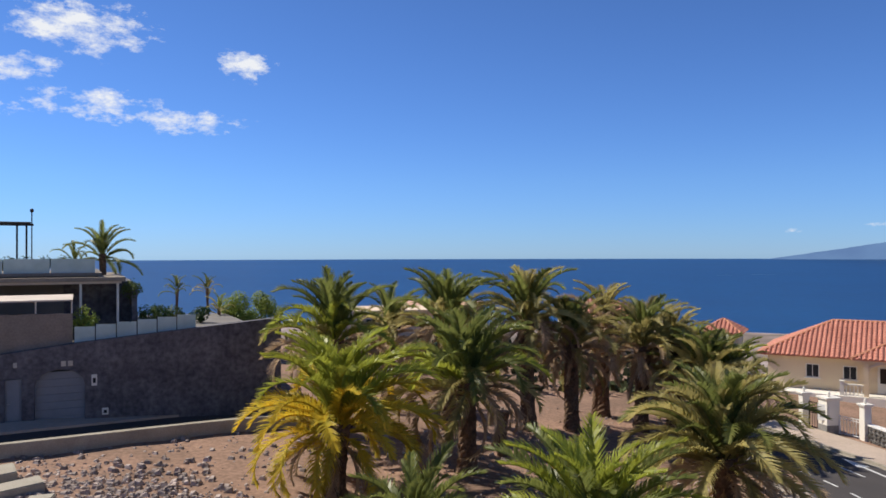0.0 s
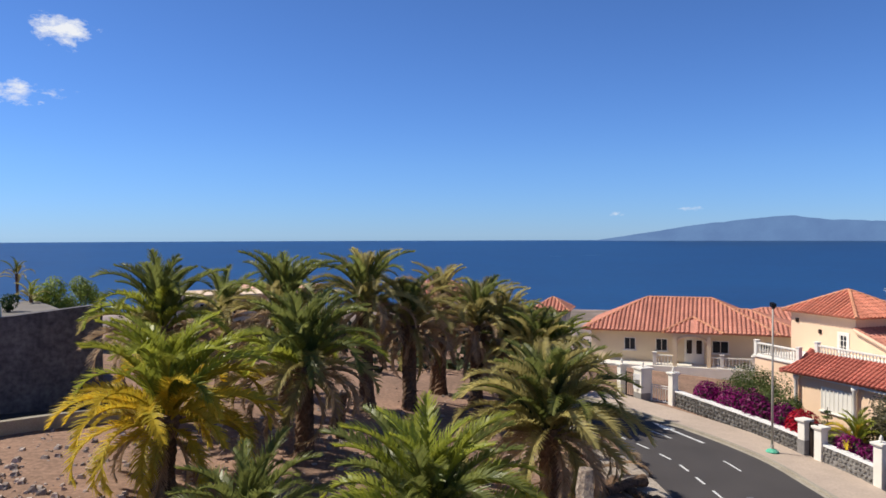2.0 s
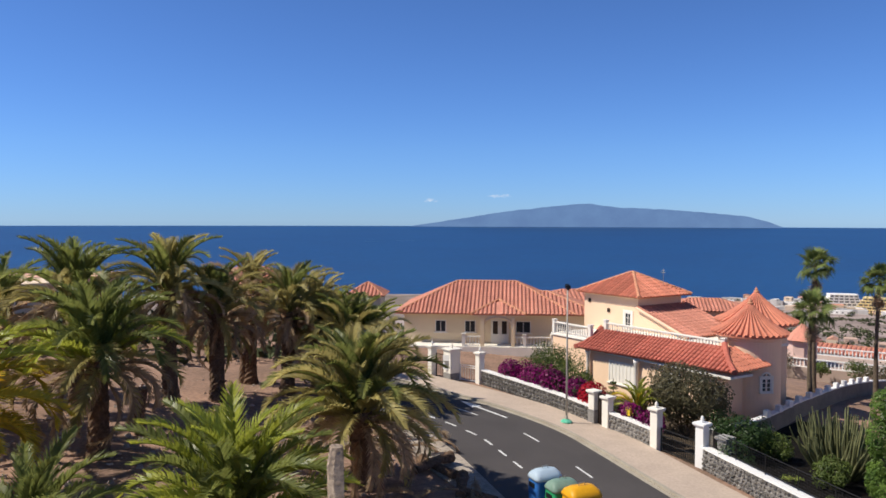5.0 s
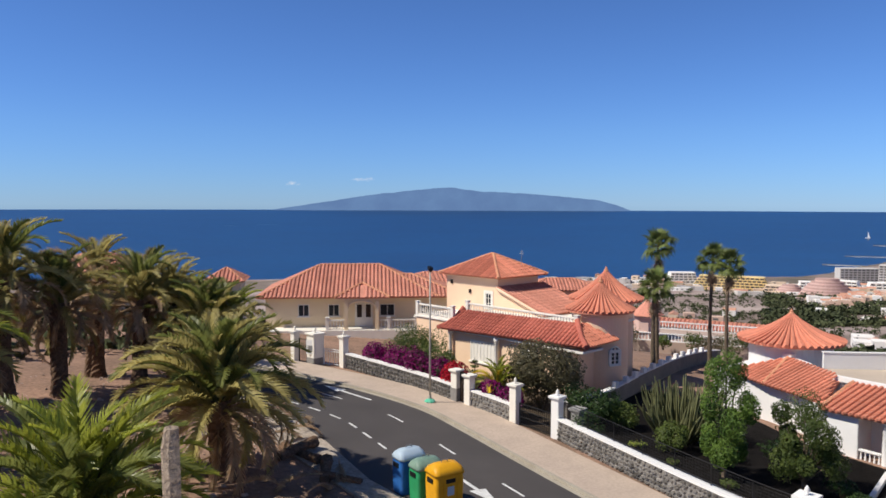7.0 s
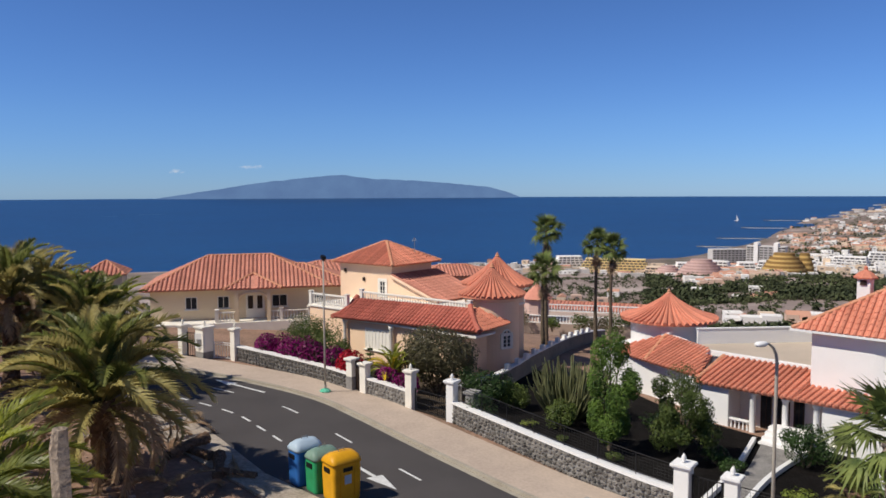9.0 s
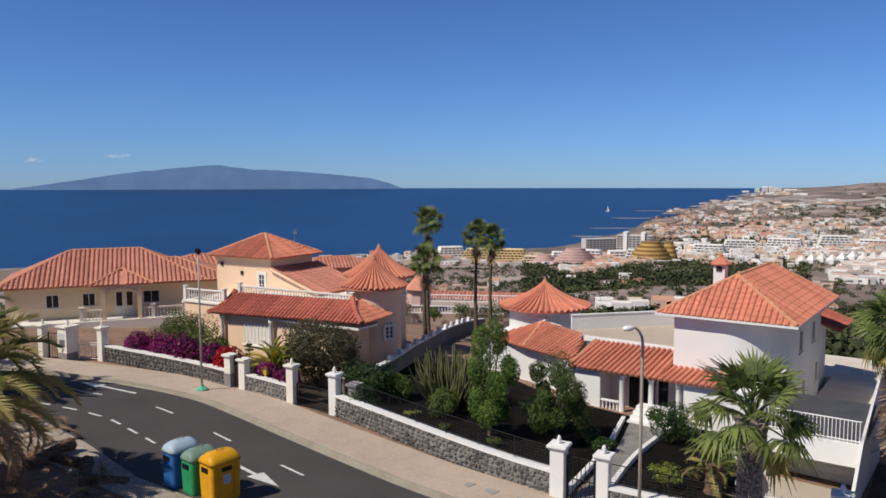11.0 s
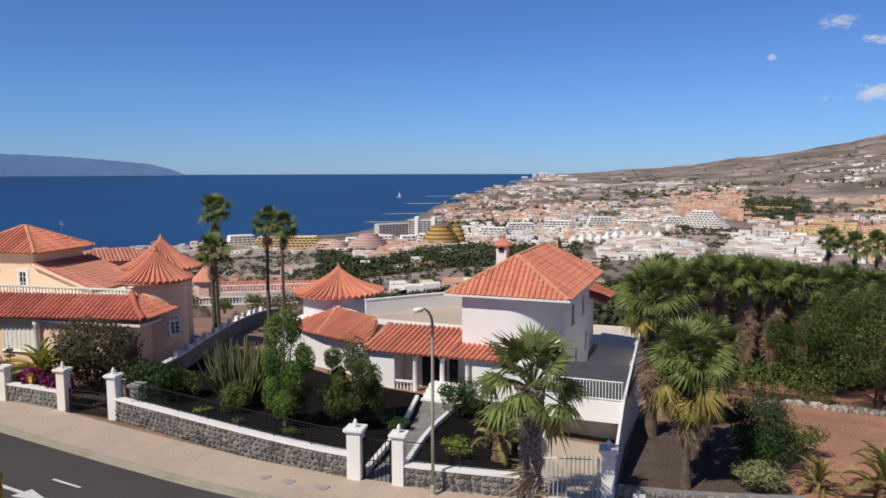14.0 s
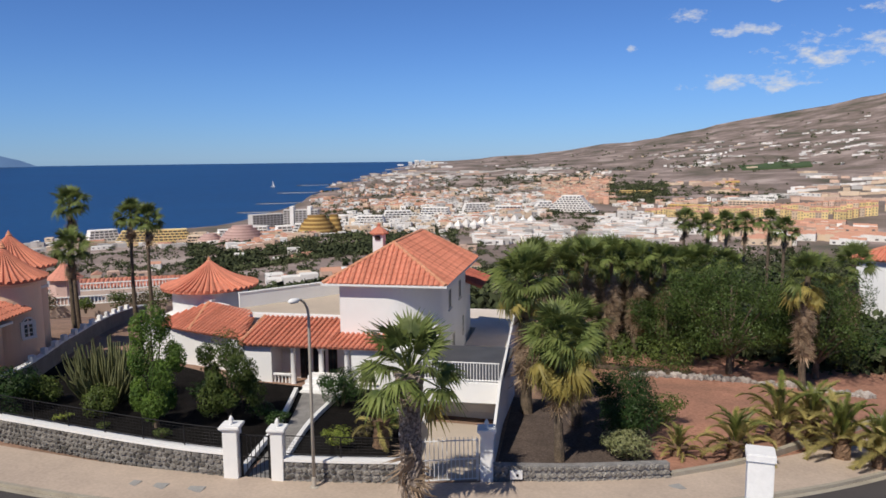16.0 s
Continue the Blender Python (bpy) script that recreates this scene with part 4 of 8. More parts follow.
# ---------------------------------------------------------------- garden walls, pillars, gates
def stone_meshes():
    out = []
    for s in range(6):
        rnd = random.Random(40 + s)
        bm = bm_new()
        n = rnd.choice((5, 6, 6, 7))
        outer, inner = [], []
        for k in range(n):
            a = 2 * math.pi * (k + rnd.uniform(-0.25, 0.25)) / n
            r = rnd.uniform(0.42, 0.56)
            outer.append(bm.verts.new((r * math.cos(a), 0.0, r * math.sin(a))))
            inner.append(bm.verts.new((0.74 * r * math.cos(a), -rnd.uniform(0.10, 0.2), 0.74 * r * math.sin(a))))
        for k in range(n):
            j = (k + 1) % n
            bm.faces.new((outer[k], outer[j], inner[j], inner[k]))
        bm.faces.new(inner)
        bmesh.ops.recalc_face_normals(bm, faces=bm.faces)
        out.append(mesh_of("stone", bm, BASALT))
    return out


STONES = stone_meshes()
LATE_STONES = []


def garden_wall(pts, height=0.95, thick=0.35, coping=0.10, single=True, label="low basalt stone garden wall with white coping"):
    """A low stone wall whose street side is the first offset, with pieces of basalt set in mortar and a white coping."""
    line = smooth_line(pts, 0.6)
    root = thing("garden_wall", label, "wall", group="garden walls along the street")
    back = offset_line(line, -thick)
    part("core", strip(bm_new(), line, back, -0.4, height), MORTAR, root)
    if coping:
        part("coping", strip(bm_new(), offset_line(line, 0.07), offset_line(line, -thick - 0.07), height, height + coping), WHITE, root)
    LATE_STONES.append((root, line, height, single))
    return root


def lay_stones(root, line, height, single):
    rnd = random.Random(int(line[0].x * 100))
    total = sum((b - a).length for a, b in zip(line, line[1:]))
    rows = max(2, int(round(height / 0.22)))
    joined = bm_new()
    for r in range(rows):
        s = rnd.uniform(0.05, 0.2)
        while s < total - 0.1:
            w = rnd.uniform(0.17, 0.40)
            p, d = along(line, s + w / 2)
            zz = ground(p.x, p.y) + (r + 0.5) * height / rows + rnd.uniform(-0.03, 0.03)
            face = math.atan2(d.y, d.x)
            m = Matrix.Translation((p.x, p.y, zz)) @ Matrix.Rotation(face, 4, "Z") @ Matrix.Rotation(rnd.uniform(-0.3, 0.3), 4, "Y") @ Matrix.Diagonal((w * 1.02, 0.5, height / rows * rnd.uniform(0.78, 1.1), 1))
            me = rnd.choice(STONES)
            if single:
                part("stone", me, None, root, m=m)
            else:
                keep = len(joined.verts)
                joined.from_mesh(me)
                joined.verts.ensure_lookup_table()
                for v in joined.verts[keep:]:
                    v.co = m @ v.co
            s += w * 0.98
    if single:
        joined.free()
    else:
        tagged(part("stonework", joined, BASALT, root), kind="stuff")


def pillar(x, y, h=2.2, w=0.46, rz=0.0, finial=True, mat=None, label="white rendered gate pillar with a moulded cap", stone=0.0):
    mat = mat or WHITE
    z = ground(x, y)
    root = thing("gate_pillar", label, "pillar", pose(x, y, z, 0, 0, rz), group="gate pillars")
    bm = bm_new()
    box(bm, -w / 2, -w / 2, -0.3 if not stone else stone, w / 2, w / 2, h - 0.18, 0.015)
    part("shaft", bm, mat, root)
    if stone:
        bm = bm_new()
        box(bm, -w / 2 - 0.02, -w / 2 - 0.02, -0.3, w / 2 + 0.02, w / 2 + 0.02, stone, 0.02)
        part("stone_base", bm, MORTAR, root)
    bm = bm_new()
    box(bm, -w / 2 - 0.06, -w / 2 - 0.06, h - 0.18, w / 2 + 0.06, w / 2 + 0.06, h - 0.12, 0.01)
    box(bm, -w / 2 - 0.11, -w / 2 - 0.11, h - 0.12, w / 2 + 0.11, w / 2 + 0.11, h, 0.02)
    part("cap", bm, mat, root)
    if finial:
        part("finial", lathe(bm_new(), [(0.09, h), (0.05, h + 0.06), (0.10, h + 0.16), (0.06, h + 0.27), (0.02, h + 0.33)], 10), mat, root, smooth=True)
    return root


def bar_gate(a, b, h, mat, label, bars=12, rails=(0.12, 1.0), name="metal_gate", spikes=False):
    a, b = Vector((*a, ground(*a))), Vector((*b, ground(*b)))
    L = (b - a).to_2d().length
    root = thing(name, label, "gate", Matrix.Translation(a) @ Matrix.Rotation(math.atan2(b.y - a.y, b.x - a.x), 4, "Z"))
    dz = (b.z - a.z) / L
    bm = bm_new()
    for x in (0.03, L - 0.03):
        box(bm, x - 0.03, -0.03, 0.05 + dz * x, x + 0.03, 0.03, h + dz * x)
    part("gate_frame", bm, mat, root)
    for z in (*rails, h - 0.05):
        bm = tube(bm_new(), [(0.05, 0, z), (L - 0.05, 0, z + dz * L)], 0.026, 6)
        part("rail", bm, mat, root)
    me = mesh_of("bar", tube(bm_new(), [(0, 0, 0.12), (0, 0, h + (0.08 if spikes else -0.05))], 0.016, 6), mat)
    for i in range(bars):
        x = L * (i + 0.5) / bars
        part("bar", me, None, root, m=Matrix.Translation((x, 0, dz * x)))
    return root


def wire_fence(pts, z0, h, mat, label):
    line = smooth_line(pts, 0.5)
    total = sum((b - a).length for a, b in zip(line, line[1:]))
    root = thing("wire_fence", label, "fence")
    post = mesh_of("post", tube(bm_new(), [(0, 0, 0), (0, 0, h)], 0.025, 6), mat)
    n = int(total / 1.9)
    for i in range(n + 1):
        p, d = along(line, total * i / n)
        part("post", post, None, root, m=Matrix.Translation((p.x, p.y, ground(p.x, p.y) + z0)))
    for z in (h, h * 0.12):
        part("rail", tube(bm_new(), [(p.x, p.y, ground(p.x, p.y) + z0 + z) for p in line], 0.02, 5), mat, root)
    bm = bm_new()
    for k in range(1, 7):
        tube(bm, [(p.x, p.y, ground(p.x, p.y) + z0 + h * k / 7) for p in line[::2]], 0.005, 3)
    for i in range(int(total / 0.16)):
        p, d = along(line, 0.16 * i)
        z = ground(p.x, p.y) + z0
        tube(bm, [(p.x, p.y, z + 0.1 * h), (p.x, p.y, z + h)], 0.004, 3)
    part("mesh_wire", bm, mat, root)
    return root


WALL_A = [(25.1, 44.3), (25.9, 40.5), (26.5, 36.8), (26.65, 34.2)]
WALL_B = [(26.85, 32.8), (26.95, 31.0), (26.95, 29.4)]
WALL_C = [(27.2, 26.2), (26.5, 22.0), (25.75, 17.5), (25.4, 14.5), (25.35, 12.7)]
WALL_D = [(25.52, 10.6), (25.9, 8.6), (26.5, 6.1)]
WALL_E = [(27.7, 3.0), (28.4, 0.0), (29.9, -3.9)]
garden_wall(WALL_A, 0.95, single=False)
garden_wall(WALL_B, 0.95, single=False)
garden_wall(WALL_C, 1.0)
garden_wall(WALL_D, 0.9)
garden_wall(WALL_E, 0.75, coping=0, single=False, label="low basalt stone wall beside the footway")
for x, y, kw in ((22.7, 47.1, {}), (23.7, 46.0, dict(w=0.85, stone=0.5, finial=True)), (25.1, 44.5, {}), (26.75, 34.0, dict(finial=False, h=2.0, stone=0.9)), (26.9, 32.95, dict(h=1.9, finial=False)),
                 (27.05, 29.2, dict(finial=True)), (27.35, 26.35, dict(finial=True)), (25.45, 12.52, dict(w=0.56)), (25.62, 10.75, {}), (26.65, 5.95, {}), (27.85, 3.15, dict(w=0.5))):
    pillar(x, y, rz=8, mat=WHITE if y < 28 else TRIM, **kw)
pillar(27.9, 25.45, 1.75, 0.5, 8, False, CONCRETE, "grey rendered meter pillar with a flat cap")
# the picture panel on the wide pillar: plain shapes
bm = bm_new()
box(bm, -0.36, -0.02, 0, 0.36, 0.02, 1.0, 0.01)
sign = solid("sign_panel", bm, WHITE, "white wall sign with grey graphic on a gate pillar", "sign", pose(23.26, 45.80, ground(23.3, 45.8) + 0.75, 0, 0, -62 + 8))
bm = bm_new()
prism(bm, [(-0.2, -0.03), (0.18, -0.03), (0.05, -0.021), (-0.12, -0.021)], 0.2, 0.6)
part("graphic", bm, METAL_GREY, sign)
bar_gate((22.9, 46.9), (23.4, 46.4), 1.7, METAL_DARK, "narrow dark iron garden gate between pillars", 5)
bar_gate((24.1, 45.6), (24.95, 44.7), 1.2, WHITE, "white metal driveway gate between pillars", 7)
bm = bm_new()
box(bm, -0.4, -0.03, 0.05, 0.4, 0.03, 1.95, 0.01)
for k in range(4):
    box(bm, -0.3, -0.045, 0.2 + 0.45 * k, 0.3, 0.045, 0.55 + 0.45 * k, 0.008)
solid("garden_door", bm, DARKWOOD, "dark wooden garden door in the stone wall", "door", pose(26.85, 33.45, ground(26.9, 33.4), 0, 0, 82))
bar_gate((27.1, 28.9), (27.3, 26.7), 1.25, METAL_DARK, "dark metal sliding gate of a driveway", 16, (0.12, 0.5, 0.85))
bar_gate((25.47, 12.2), (25.6, 11.05), 1.85, METAL_DARK, "dark iron pedestrian gate with upright bars", 7, (0.12, 0.95))
bar_gate((26.75, 5.75), (27.75, 3.45), 1.75, WHITE, "white driveway gate with pointed upright bars", 15, (0.15, 0.95), spikes=True)
wire_fence([(27.5, 26.0), (26.8, 22.0), (26.05, 17.5), (25.65, 14.5), (25.6, 12.7)], 1.1, 0.85, METAL_DARK, "dark wire mesh fence on the garden wall")
wire_fence([(25.8, 10.7), (26.2, 8.6), (26.75, 6.3)], 1.0, 0.8, METAL_DARK, "dark wire mesh fence on the garden wall")

# black gravel and earth of the gardens
def bed(name, outline, mat, label, lift=0.03, step=1.2):
    """A patch of ground cover on the slope."""
    bm = bm_new()
    prism(bm, outline, lambda x, y: ground(x, y) - 0.3, lambda x, y: ground(x, y) + lift)
    return solid(name, bm, mat, label, "garden bed", kind="structure")


bed("garden_bed_1", [(25.6, 12.5), (26.0, 17.5), (26.8, 22), (27.5, 26), (33, 29.0), (42, 32.4), (43, 26), (40, 20), (39.6, 15), (33, 12.6)], ASH, "black volcanic gravel garden bed")
bed("garden_bed_2", [(25.9, 10.8), (26.3, 8.6), (26.9, 6.2), (34.5, 7.4), (41, 9.5), (40, 13), (33, 12.6)], ASH, "black volcanic gravel garden bed")
bed("garden_bed_3", [(27.2, 26.4), (27.3, 34), (25.6, 44), (28, 46), (33, 44), (35, 32), (32, 30)], material("dark_soil", (0.09, 0.065, 0.045), 0.95, (0.06, 0.045, 0.03), 1.0, 0.3, 0.6, 8), "dark planted soil of a front garden")
bed("garden_bed_4", [(27.9, 2.9), (28.6, 0), (30.1, -3.9), (41, -2.5), (41, 3.4)], material("brown_gravel", (0.115, 0.085, 0.07), 0.95, (0.075, 0.056, 0.046), 1.2, 0.4, 0.7, 10), "dark brown gravel bed below fan palms")
bed("garden_bed_5", [(30.2, -4.0), (33, -8.2), (40.2, -14.6), (52, -24), (66, -22), (62, -4), (52, 0), (41, -2.2)], RED_EARTH, "reddish bare earth of a garden")
bm = strip(bm_new(), *(lambda l: (l, offset_line(l, -0.25)))(smooth_line([(29.95, -4.0), (32.6, -7.4), (36.5, -11.0), (40.1, -14.4), (46, -20)], 1.0)), -0.3, 0.32)
solid("edging_wall", bm, KERB, "low pale concrete edging wall of a garden", "wall", kind="structure")
# dividing wall with white posts between two gardens
line = smooth_line([(30.2, 28.4), (34.3, 29.4), (36.0, 30.0), (38.7, 31.15), (42.1, 32.7), (44.4, 33.6), (52.8, 37.0), (66, 42.2)], 1.0)
div = thing("boundary_wall", "grey boundary wall with white posts between two gardens", "wall")
part("wall", strip(bm_new(), line, offset_line(line, -0.25), -0.4, 1.06), material("grey_render", (0.21, 0.19, 0.165), 0.9, (0.16, 0.145, 0.125), 0.8, 0.15, 0.3, 12), div)
part("coping", strip(bm_new(), offset_line(line, 0.05), offset_line(line, -0.3), 1.06, 1.16), WHITE, div)
me = mesh_of("post", box(bm_new(), -0.16, -0.16, 1.1, 0.16, 0.16, 1.52, 0.02), WHITE)
total = sum((b - a).length for a, b in zip(line, line[1:]))
for k in range(12):
    p, d = along(line, 6.2 + 2.2 * k)
    part("post", me, None, div, m=Matrix.Translation((p.x, p.y, ground(p.x, p.y))))
# path and steps to the white villa's porch
for k, (ya, yb) in enumerate((((12.4), 15.0), (10.95, 12.4))):
    l2 = smooth_line([(25.9, ya - 0.05 if k == 0 else ya), (32.5, ya + 1.2), (38.5, yb + 0.2)], 1.0)
    bm = strip(bm_new(), l2, offset_line(l2, -0.2), -0.3, 0.26)
    solid("path_edge", bm, WHITE, "low white wall beside the entrance path", "wall", kind="structure")
bm = strip(bm_new(), smooth_line([(25.8, 12.1), (32.5, 13.3), (38.5, 14.9)], 1.0), smooth_line([(25.8, 11.2), (32.5, 12.4), (38.5, 12.9)], 1.0), -0.3, 0.06)
solid("entrance_path", bm, MORTAR, "dark grey paved entrance path between white edges", "path", kind="structure")
steps = thing("entrance_steps", "white marble steps up to the porch", "steps", pose(38.2, 14.0, ground(38.2, 14)))
for k in range(4):
    bm = bm_new()
    box(bm, 0.42 * k, -1.0, -0.3, 2.0, 1.0, 0.17 * (k + 1), 0.012)
    part("step", bm, WHITE, steps)

# garage front, deck with railing and side wall of the white villa
gz = -2.4
garage = thing("garage_block", "white garage block with a railed deck on top", "garage", pose(35, 3.75, gz))
bm = bm_new()
box(bm, -0.5, -0.35, 1.3, -0.2, 3.6, 2.28, 0.01)
part("lintel_wall", bm, WHITE, garage)
part("side_wall", box(bm_new(), -0.5, 3.3, -0.8, 4.2, 3.6, 1.296), WHITE, garage)
part("side_wall", box(bm_new(), -0.2, -0.35, -0.8, 6.4, -0.1, 1.896), WHITE, garage)
part("back_wall", box(bm_new(), 6.4, -0.35, -1.2, 6.65, 4.38, 1.896), WHITE, garage)
bm = bm_new()
box(bm, 1.4, -0.1, -0.6, 1.5, 3.3, 1.3)
for k in range(5):
    box(bm, 1.36, -0.02, -0.5 + 0.36 * k, 1.4, 3.22, -0.18 + 0.36 * k, 0.008)
part("garage_door", bm, TRIM, garage)
bm = bm_new()
box(bm, -0.2, -0.3, 1.9, 6.7, 4.38, 2.2)
# light deck floor coloured dark to carry the shade lying on it
part("deck_paving", bm, material("shaded_deck_floor", (0.085, 0.085, 0.09), 0.6, (0.065, 0.065, 0.07), 1.0, 0.1), garage)
bm = bm_new()
box(bm, 6.7, -0.2, -3.0, 31, 4.38, -0.7)
box(bm, 23.7, 4.38, -3.0, 31, 9, -0.7)
part("patio", bm, material("pale_patio", (0.70, 0.62, 0.55), 0.85, (0.62, 0.54, 0.47), 0.5, 0.1), garage)
rail = new("railing")
rail.parent = garage
rail.matrix_basis = Matrix.Translation((-0.35, -0.3, 2.28))
for z in (0.1, 0.95):
    part("rail", tube(bm_new(), [(0, 0, z), (0, 3.8, z)], 0.03, 6), WHITE, rail)
me = mesh_of("bar", tube(bm_new(), [(0, 0, 0.0), (0, 0, 0.95)], 0.018, 6), WHITE)
for k in range(26):
    part("bar", me, None, rail, m=Matrix.Translation((0, 0.05 + 3.7 * k / 25, 0)))
side = thing("boundary_wall", "white rendered wall along the driveway", "wall")
bm = bm_new()
rows = []
line = [Vector((29.9, 3.15)).lerp(Vector((57, 4.6)), k / 24) for k in range(25)]
for p in line:
    z = piecewise(p.x, (29.9, -0.85), (34.5, 0.05), (46, 0.0), (57, 0.0))
    rows.append([bm.verts.new((p.x, p.y + dy, zz)) for dy, zz in ((-0.06, ground(p.x, p.y) - 0.5), (-0.06, z), (0.06, z), (0.06, ground(p.x, p.y) - 0.5))])
for r0, r1 in zip(rows, rows[1:]):
    for k in range(4):
        bm.faces.new((r0[k], r0[(k + 1) % 4], r1[(k + 1) % 4], r1[k]))
bm.faces.new(rows[0])
bm.faces.new(rows[-1][::-1])
bmesh.ops.recalc_face_normals(bm, faces=bm.faces)
part("wall", bm, WHITE, side)
bed("driveway", [(27.0, 6.0), (27.9, 3.4), (35, 3.9), (35, 8.2), (33, 7.2)], DECK, "pale paved driveway behind the white gate", 0.05)
l2 = smooth_line([(26.7, 6.2), (32.8, 7.0), (36.0, 8.6)], 1.0)
bm = strip(bm_new(), l2, offset_line(l2, -0.25), -0.3, 0.9)
solid("driveway_wall", bm, WHITE, "white sloping wall beside the driveway", "wall", kind="structure")

# white service box in the low wall
p, d = along(smooth_line(WALL_E, 0.6), 1.0)
sbox = thing("service_box", "small white service box set in the stone wall", "service box", Matrix.Translation((p.x, p.y, ground(p.x, p.y) + 0.42)) @ Matrix.Rotation(math.atan2(d.y, d.x), 4, "Z"))
part("casing", box(bm_new(), -0.24, -0.16, -0.17, 0.24, 0.05, 0.17, 0.012), WHITE, sbox)
part("lock", box(bm_new(), 0.0, -0.18, -0.05, 0.09, -0.155, 0.05, 0.008), METAL_DARK, sbox)

# ---------------------------------------------------------------- road paint
def paint(line_offset, s0, length, width, name="lane_dash", label="white painted lane dash"):
    l = offset_line(KERB_LINE, line_offset)
    a = [along(l, s0 + length * k / 3) for k in range(4)]
    L = [p + Vector((-d.y, d.x)) * width / 2 for p, d in a]
    R = [p - Vector((-d.y, d.x)) * width / 2 for p, d in a]
    return solid(name, strip(bm_new(), L, R, 0.02, 0.036), ROADPAINT, label, "road marking", group="road markings", kind="structure")


def near_s(off, x, y):
    l = offset_line(KERB_LINE, off)
    best, acc = (1e9, 0), 0
    for a, b in zip(l, l[1:]):
        k = min(max((Vector((x, y)) - a).dot(b - a) / (b - a).length_squared, 0), 1)
        d = (a.lerp(b, k) - Vector((x, y))).length
        if d < best[0]:
            best = (d, acc + k * (b - a).length)
        acc += (b - a).length
    return best[1]


sA = near_s(5.2, 18.25, 35.85)
for k in range(-4, 8):
    paint(5.2, sA + 1.72 * k, 0.9, 0.12)
sB = near_s(2.45, 20.6, 38.4)
for k in range(-2, 12):
    paint(2.45, sB + 5.35 * k, 1.5, 0.11)


def arrow(off, s, flip, label):
    l = offset_line(KERB_LINE, off)
    p, d = along(l, s)
    root_m = Matrix.Translation((p.x, p.y, ground(p.x, p.y) + 0.03)) @ Matrix.Rotation(math.atan2(d.y, d.x) + (math.pi if flip else 0), 4, "Z")
    bm = bm_new()
    e = -0.012
    prism(bm, [(0, -0.09), (2.6, -0.09), (2.6, 0.09), (0, 0.09)], e, 0.008)
    prism(bm, [(2.6, -0.38), (4.2, 0.0), (2.6, 0.38)], e, 0.008)
    bm.transform(root_m)
    for v in bm.verts:
        top = v.co.z > root_m.translation.z
        v.co.z = ground(v.co.x, v.co.y) + (0.037 if top else 0.02)
    return solid("road_arrow", bm, ROADPAINT, label, "road marking", kind="structure", group="road markings")


arrow(1.25, near_s(1.25, 22.35, 36.1), True, "white painted arrow on the asphalt")
arrow(3.85, near_s(3.85, 19.3, 24.9), False, "white painted arrow on the asphalt")
for s0, w in ((near_s(-1.6, 24.2, 14.6), 0.5), (near_s(-1.6, 24.2, 15.6), 0.35), (near_s(-1.9, 24.4, 13.4), 0.6), (near_s(-1.7, 28.3, -4.4), 0.5)):
    p, d = along(offset_line(KERB_LINE, -1.6), s0)
    bm = bm_new()
    box(bm, -w / 2, -0.25, 0.13, w / 2, 0.25, 0.162, 0.005)
    solid("manhole_cover", bm, CONCRETE, "grey metal manhole cover set in the footway", "manhole cover", Matrix.Translation((p.x, p.y, ground(p.x, p.y))) @ Matrix.Rotation(math.atan2(d.y, d.x), 4, "Z"))

# ---------------------------------------------------------------- street furniture
BLUE = material("blue_plastic", (0.03, 0.14, 0.42), 0.45, (0.025, 0.11, 0.34), 2.0, 0.12)
GREEN = material("green_plastic", (0.03, 0.30, 0.12), 0.45, (0.025, 0.24, 0.09), 2.0, 0.12)
YELLOW = material("yellow_plastic", (0.72, 0.36, 0.015), 0.45, (0.62, 0.30, 0.012), 2.0, 0.12)
PALE_LID = material("pale_lid", (0.42, 0.52, 0.60), 0.5, (0.36, 0.46, 0.55), 2.0, 0.12)


